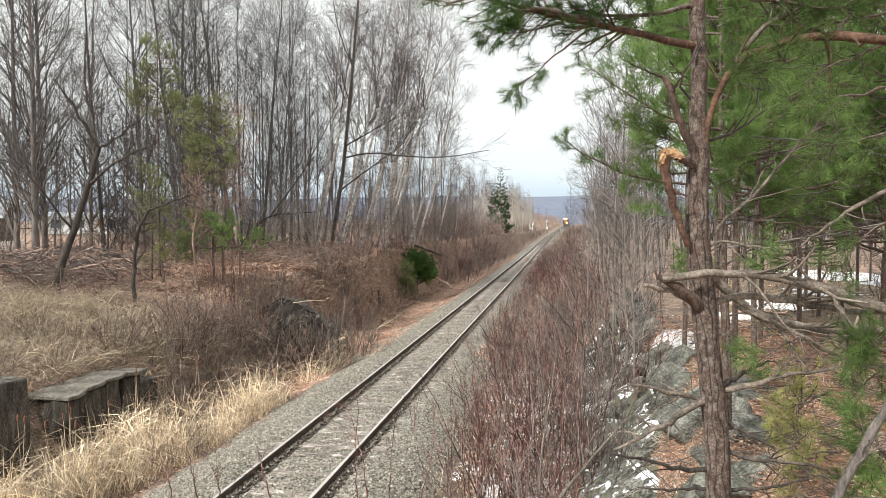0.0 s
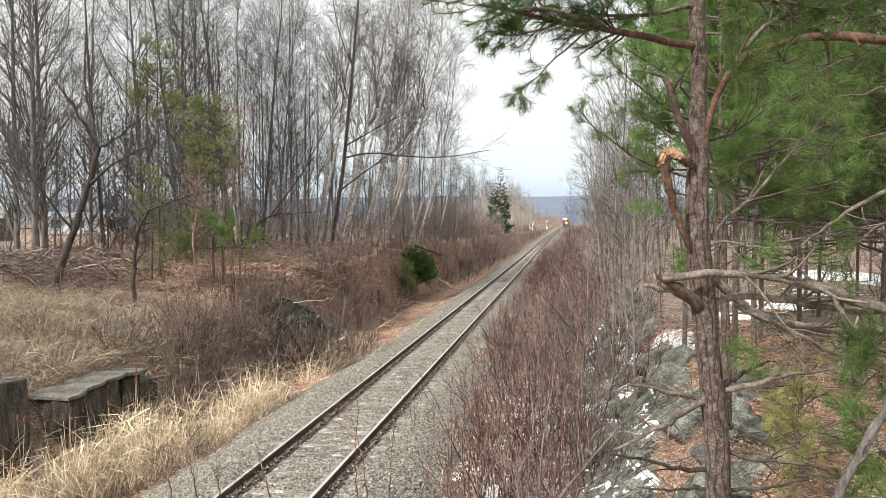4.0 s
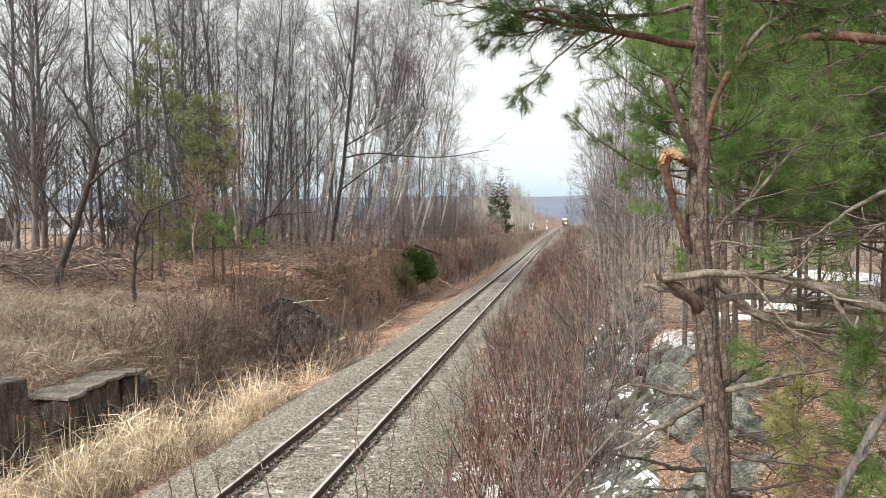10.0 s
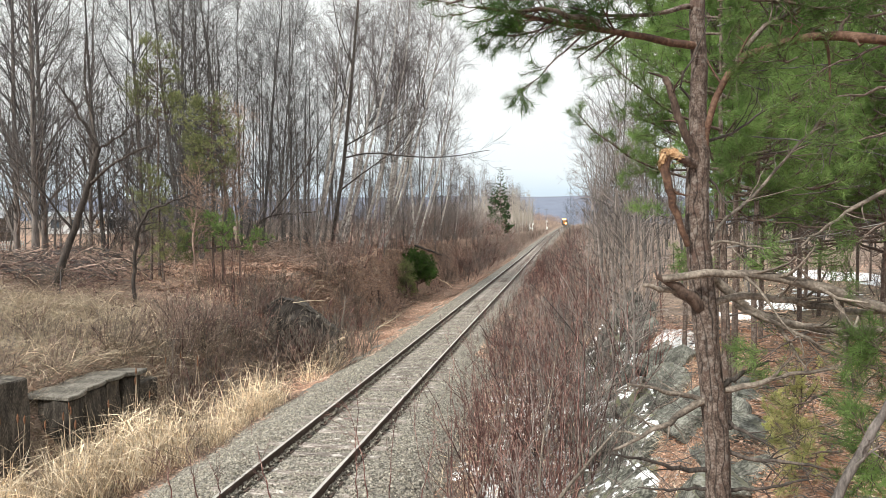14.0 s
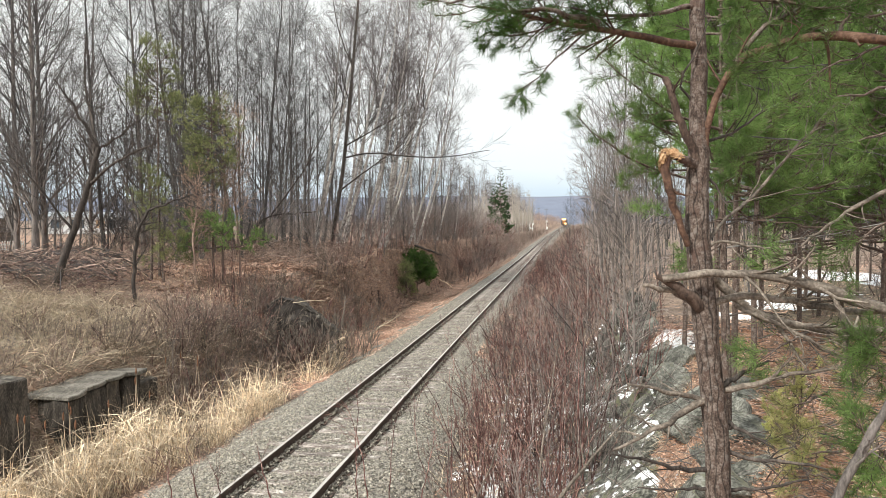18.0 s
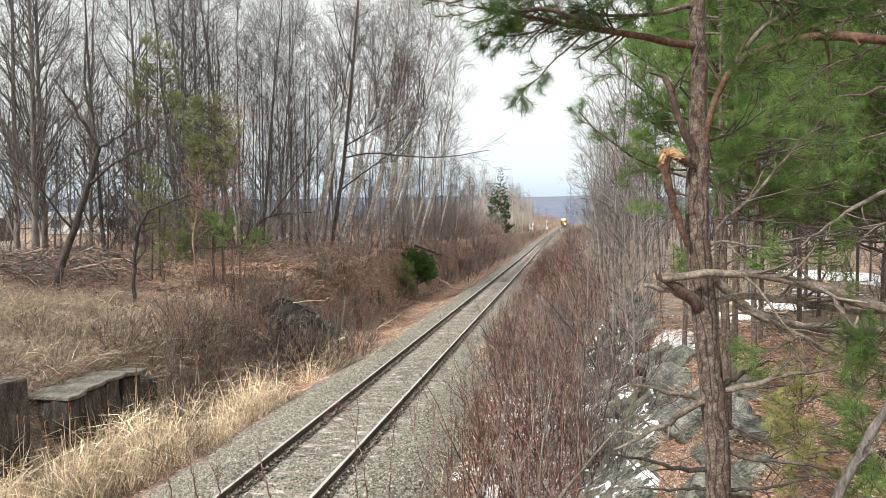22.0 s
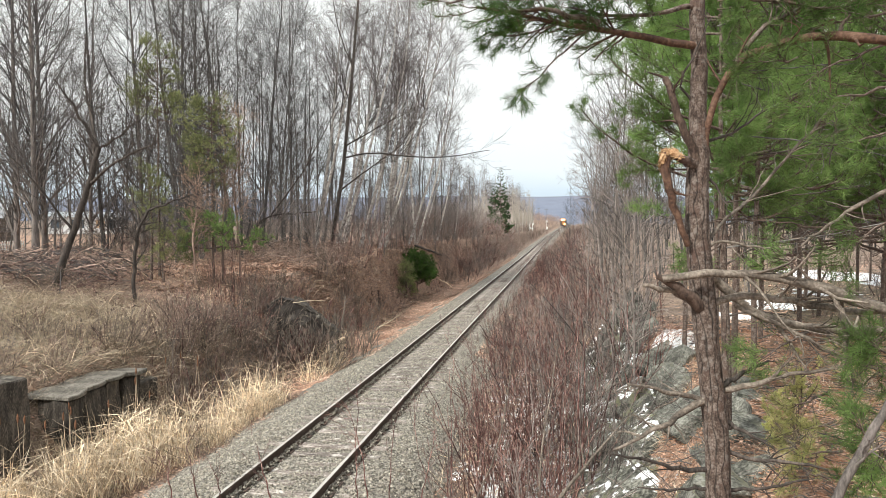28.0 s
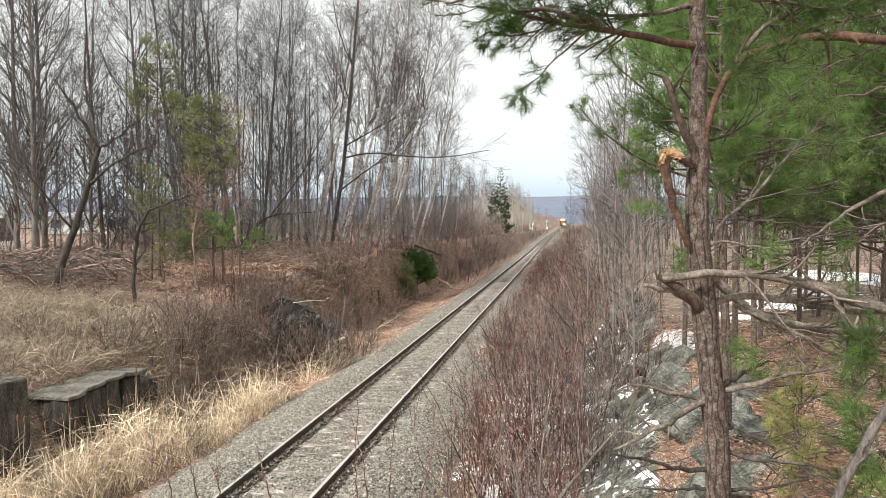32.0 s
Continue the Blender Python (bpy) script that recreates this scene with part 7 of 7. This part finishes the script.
# ---- far signals and posts ----
def signal_mast(x, y, height, label, lamps=True):
    t = tagged(new("signal_mast"), label, "signal", "signals at the crossing")
    t.location = (x, y, float(land(x, y)))
    p, r = line([(0, 0, -0.2), (0, 0, height)], 0.08, 0.07, 4)
    part("mast", mesh_of("mast", [tubes(p, r, 8)], M["white"]), t)
    bm = box(0.9, 0.7, 1.2, 0.04)
    bmesh.ops.translate(bm, vec=(0.2, 0, 0), verts=bm.verts)
    part("cabinet", bm_mesh("cabinet", bm, M["white"]), t, "pale equipment cabinet")
    if lamps:
        for a in (45, -45):
            bm = box(1.6, 0.06, 0.22, 0.01)
            bmesh.ops.rotate(bm, matrix=Matrix.Rotation(radians(a), 3, "Y"), verts=bm.verts)
            bmesh.ops.translate(bm, vec=(0, -0.12, height - 0.4), verts=bm.verts)
            part("crossbuck_blade", bm_mesh("blade", bm, M["white"]), t)
        for sx in (-0.6, 0.6):
            bm = box(0.5, 0.12, 0.5, 0.1, 2)
            bmesh.ops.translate(bm, vec=(sx, -0.1, height - 1.9), verts=bm.verts)
            part("lamp_target", bm_mesh("lamp_target", bm, M["dark"]), t)


def white_post(x, y, height):
    t = tagged(new("marker_post"), "white trackside marker post with a small plate", "post", "marker posts beside the track")
    t.location = (x, y, float(land(x, y)))
    bm = box(0.22, 0.22, height, 0.03)
    part("post", bm_mesh("post", bm, M["white"]), t)
    bm = box(0.7, 0.05, 0.6, 0.02)
    bmesh.ops.translate(bm, vec=(0, -0.14, height * 0.25), verts=bm.verts)
    part("plate", bm_mesh("plate", bm, M["white"]), t)


def utility_pole(x, y, height):
    t = tagged(new("utility_pole"), "thin wooden utility pole with a crossarm", "pole", "poles along the line")
    t.location = (x, y, float(land(x, y)))
    p, r = line([(0, 0, -0.3), (0, 0, height)], 0.16, 0.11, 4)
    part("pole", mesh_of("pole", [tubes(p, r, 8)], M["bark"]), t)
    bm = box(2.2, 0.12, 0.14, 0.02)
    bmesh.ops.translate(bm, vec=(0, 0, height - 0.6), verts=bm.verts)
    part("crossarm", bm_mesh("crossarm", bm, M["bark"]), t)


white_post(-5.6, 249, 3.0)
white_post(-6.6, 251, 2.6)
signal_mast(-2.6, 345, 4.4, "white crossing signal mast with its cabinet beside the track")
signal_mast(-9.5, 352, 3.6, "pale signal mast further off beside the line", False)
for x, y, h in ((-13, 372, 9), (-8, 395, 9), (-4.5, 420, 9)):
    utility_pole(x, y, h)


# ---- dead wood on the banks ----
def stick(pts, a, b, label, material="deadwood", twigs=6, reach=0.4):
    t = tagged(new("fallen_branch"), label, "branch", "dead branches on the banks")
    t.location = pts[0]
    limb(t, pts[0], pts, a, b, material, twigs, reach, name="branch")


def lying(spots, lift=0.05):
    return [(x, y, float(land(x, y)) + lift + 0.12 * (k % 2)) for k, (x, y) in enumerate(spots)]


def build_sticks():
    stick(lying(((-3.83, 30.25), (-3.84, 31.97), (-3.95, 34.39), (-3.94, 36.37)), 0.14), 0.05, 0.02, "bleached dead branch lying at the edge of the gravel", "reed", 16, 1.0)
    stick([(-3.14, 23.91, 0.47), (-3.06, 23.95, 1.24), (-2.97, 23.99, 1.95)], 0.022, 0.015, "pale dead stem standing bent in the ditch", "deadwood", 4, 0.4)
    stick([(-4.68, 23.28, 1.77), (-4.16, 23.37, 1.85), (-3.63, 23.57, 1.82)], 0.015, 0.01, "bleached dead stick lying on the wing wall", "reed", 3, 0.3)
    stick([(-3.45, 24.88, 0.69), (-3.37, 24.91, 1.22), (-3.27, 24.95, 1.87), (-2.98, 25.00, 1.93), (-2.69, 25.05, 1.83), (-2.19, 25.11, 1.26)], 0.014, 0.008, "pale dead stem bent over above the ditch", "deadwood", 5, 0.5)
    stick(lying(((-13.97, 25.79), (-13.40, 25.88), (-12.62, 25.76)), 0.4), 0.05, 0.03, "pale fallen log among the brush", "deadwood", 6, 0.8)
    stick(lying(((-6.27, 51.62), (-6.08, 57.61), (-5.74, 64.49)), 0.2), 0.10, 0.04, "dark fallen trunk on the bank", "darkbark", 4, 0.8)
    stick(lying(((-5.26, 56.56), (-4.77, 56.99), (-3.90, 54.55)), 0.1), 0.06, 0.04, "pale fallen branch beside the gravel", "reed", 2, 0.4)
    stick([(4.63, 7.20, 1.62), (4.78, 7.34, 1.79), (4.96, 7.47, 1.97), (5.17, 7.62, 2.18), (5.39, 7.77, 2.39)], 0.022, 0.008, "pale bare sapling leaning over the rock", "deadwood", 8, 0.4)
    stick([(4.42, 8.58, 1.21), (4.43, 8.80, 1.70), (4.55, 9.04, 2.30), (4.61, 9.27, 2.85)], 0.014, 0.006, "pale crooked shrub stem", "deadwood", 8, 0.4)
    stick([(3.64, 8.64, 1.06), (3.86, 8.90, 1.57), (3.99, 9.15, 2.32), (4.08, 9.50, 3.18)], 0.012, 0.005, "pale crooked shrub stem", "deadwood", 8, 0.4)
    for q in (([(2.48, 7.24, 1.47), (2.46, 7.25, 2.02), (2.46, 7.37, 2.36), (2.41, 7.47, 2.65)]), ([(2.54, 7.45, 1.39), (2.49, 7.46, 1.89), (2.33, 7.55, 2.31), (2.23, 7.64, 2.44)]), ([(2.64, 8.07, 1.15), (2.65, 8.09, 1.76), (2.68, 8.21, 2.14), (2.77, 8.33, 2.39)]),
              ([(3.24, 10.82, 1.63), (3.03, 10.81, 2.26), (2.85, 11.00, 2.67), (2.71, 11.19, 3.01)]), ([(3.53, 9.86, 1.57), (3.41, 9.86, 2.22), (3.44, 10.08, 2.75)]), ([(1.29, 6.03, 1.86), (1.23, 6.03, 2.18), (1.12, 6.12, 2.37)]), ([(1.42, 6.26, 1.78), (1.37, 6.25, 2.00), (1.29, 6.25, 2.17)]),
              ([(1.89, 6.34, 1.78), (1.82, 6.33, 2.06), (1.71, 6.42, 2.30)]), ([(1.05, 5.99, 1.86), (1.01, 5.99, 2.08), (0.95, 6.09, 2.23)]), ([(3.05, 7.94, 1.23), (3.13, 8.07, 1.66), (3.18, 8.19, 2.03)])):
        stick(q, 0.007, 0.003, "thin dark shrub stem reaching up beside the track", "redtwig", 6, 0.35)


build_sticks()


# ---- ties, laid last ----
def build_ties():
    r = random.Random(2)
    kinds = []
    for k in range(6):
        bm = box(2.55, 0.225, 0.16, 0.012)
        bmesh.ops.subdivide_edges(bm, edges=[e for e in bm.edges if abs(e.verts[0].co.x - e.verts[1].co.x) > 1], cuts=6)
        for v in bm.verts:
            v.co += Vector((r.uniform(-0.02, 0.02) if abs(v.co.x) > 1.2 else 0, r.uniform(-0.008, 0.008), r.uniform(-0.006, 0.004)))
            v.co.z -= 0.17
        kinds.append(bm_mesh("tie", bm, M["tie"]))
    y = 6.0
    while y < 156:
        ob = part("tie", r.choice(kinds), track)
        ob.matrix_basis = pose(r.uniform(-0.06, 0.06) + float(rail_x(y)), y, float(rail_z(y)) + r.uniform(-0.034, 0.006), 0, 0, r.uniform(-1.6, 1.6))
        y += 0.5
    # steel plates and spikes under the rails, on the ties that the eye is nearest
    bm = box(0.36, 0.19, 0.018, 0.004)
    plate = bm_mesh("tie_plate", bm, M["rail_side"])
    bm = bmesh.new()
    for sx in (-0.1, 0.1):
        for sy in (-0.05, 0.05):
            bmesh.ops.create_cube(bm, size=1, matrix=Matrix.Translation((sx, sy, 0.028)) @ Matrix.Diagonal((0.035, 0.03, 0.05, 1)))
    spikes = bm_mesh("spikes", bm, M["rail_side"])
    for k in range(62):
        y = 6.0 + 0.5 * k
        for side in (-0.753, 0.753):
            ob = part("tie_plate", plate, track, "rusty steel tie plate")
            ob.location = (side + float(rail_x(y)), y, -0.012)
            tagged(part("spikes", spikes, ob), kind="stuff")
    c = np.array([(-1.27, -0.11, -0.16), (1.27, -0.11, -0.16), (1.27, 0.11, -0.16), (-1.27, 0.11, -0.16), (-1.27, -0.11, 0), (1.27, -0.11, 0), (1.27, 0.11, 0), (-1.27, 0.11, 0)])
    q = np.array([(4, 5, 6, 7), (0, 1, 5, 4), (1, 2, 6, 5), (2, 3, 7, 6), (3, 0, 4, 7)])
    ys = np.concatenate([np.arange(-18, 6, 0.5), np.arange(156, 470, 0.5)])
    vs = c[None] + np.stack([rail_x(ys), ys, rail_z(ys) - 0.01], 1)[:, None]
    me = mesh_of("far_ties", [(vs.reshape(-1, 3), (np.arange(len(ys))[:, None, None] * 8 + q).reshape(-1, 4))], M["tie"])
    tagged(part("far_ties", me, track), kind="stuff")


build_ties()


# ---- what moves ----
def motions():
    rows = []
    for t, y in ((0, 440), (8, 430), (16, 420), (24, 410), (32, 400)):
        a = math.degrees(math.atan2(float(rail_x(y + 10) - rail_x(y)), 10))
        e = math.degrees(math.atan2(float(rail_z(y + 10) - rail_z(y)), 10))
        rows.append((t, pose(float(rail_x(y)), y, float(rail_z(y)) + RAIL_TOP, e, 0, -a)))
    walk(loco, rows)
    # gusts: how far the bough's tip is blown, in hundredths of a metre from rest
    gust = ((0, -27), (0.2, -23), (0.4, -13), (0.6, 1), (0.8, 3), (1.0, -8), (1.2, -19), (1.4, -17), (1.6, -8), (1.8, 1), (2.0, 1), (2.2, -5), (2.4, -16), (2.6, -10), (2.8, -2), (3.0, 6),
            (3.2, -2), (3.4, -10), (3.6, -14), (4.0, 3), (4.3, -4), (4.6, -13), (5.1, 0), (5.5, 8), (5.7, -7), (5.9, -17), (6.1, -13), (6.3, -9), (6.5, 1), (6.7, 5), (7.0, -3), (7.3, -10), (7.6, -4),
            (8.0, -2), (8.6, -1), (9, -2), (10, -5), (11, -2), (12, -3), (14, 0), (17, -2), (20, -1), (22, 2), (25, 3), (28, 5), (32, 5))
    for ob, k in zip(swaying, (0.32, 0.2, 0.17, 0.22, 0.18)):
        rest = ob.location.copy()
        walk(ob, [(t, pose(*rest, 0, k * g, 0.4 * k * g)) for t, g in gust])
    for ob, k in ((top_bough, 1.0), (tip_bough, 1.6), (spray_bough, 1.3)):
        rest = ob.location.copy()
        walk(ob, [(t, pose(*rest, 0, k * a, 0)) for t, a in ((0, 2.2), (0.5, 1.8), (1.0, 1.3), (1.5, 0.6), (2.0, 0.2), (2.5, 0.5), (3.0, 0.5), (3.5, 0.6), (4.5, 0.1), (5.5, -0.4), (6.5, -0.6), (7.5, -0.2), (9, 0), (12, -0.3), (16, 0),
                                                             (20, 0), (24, -0.4), (28, -0.2), (32, 0))])


motions()
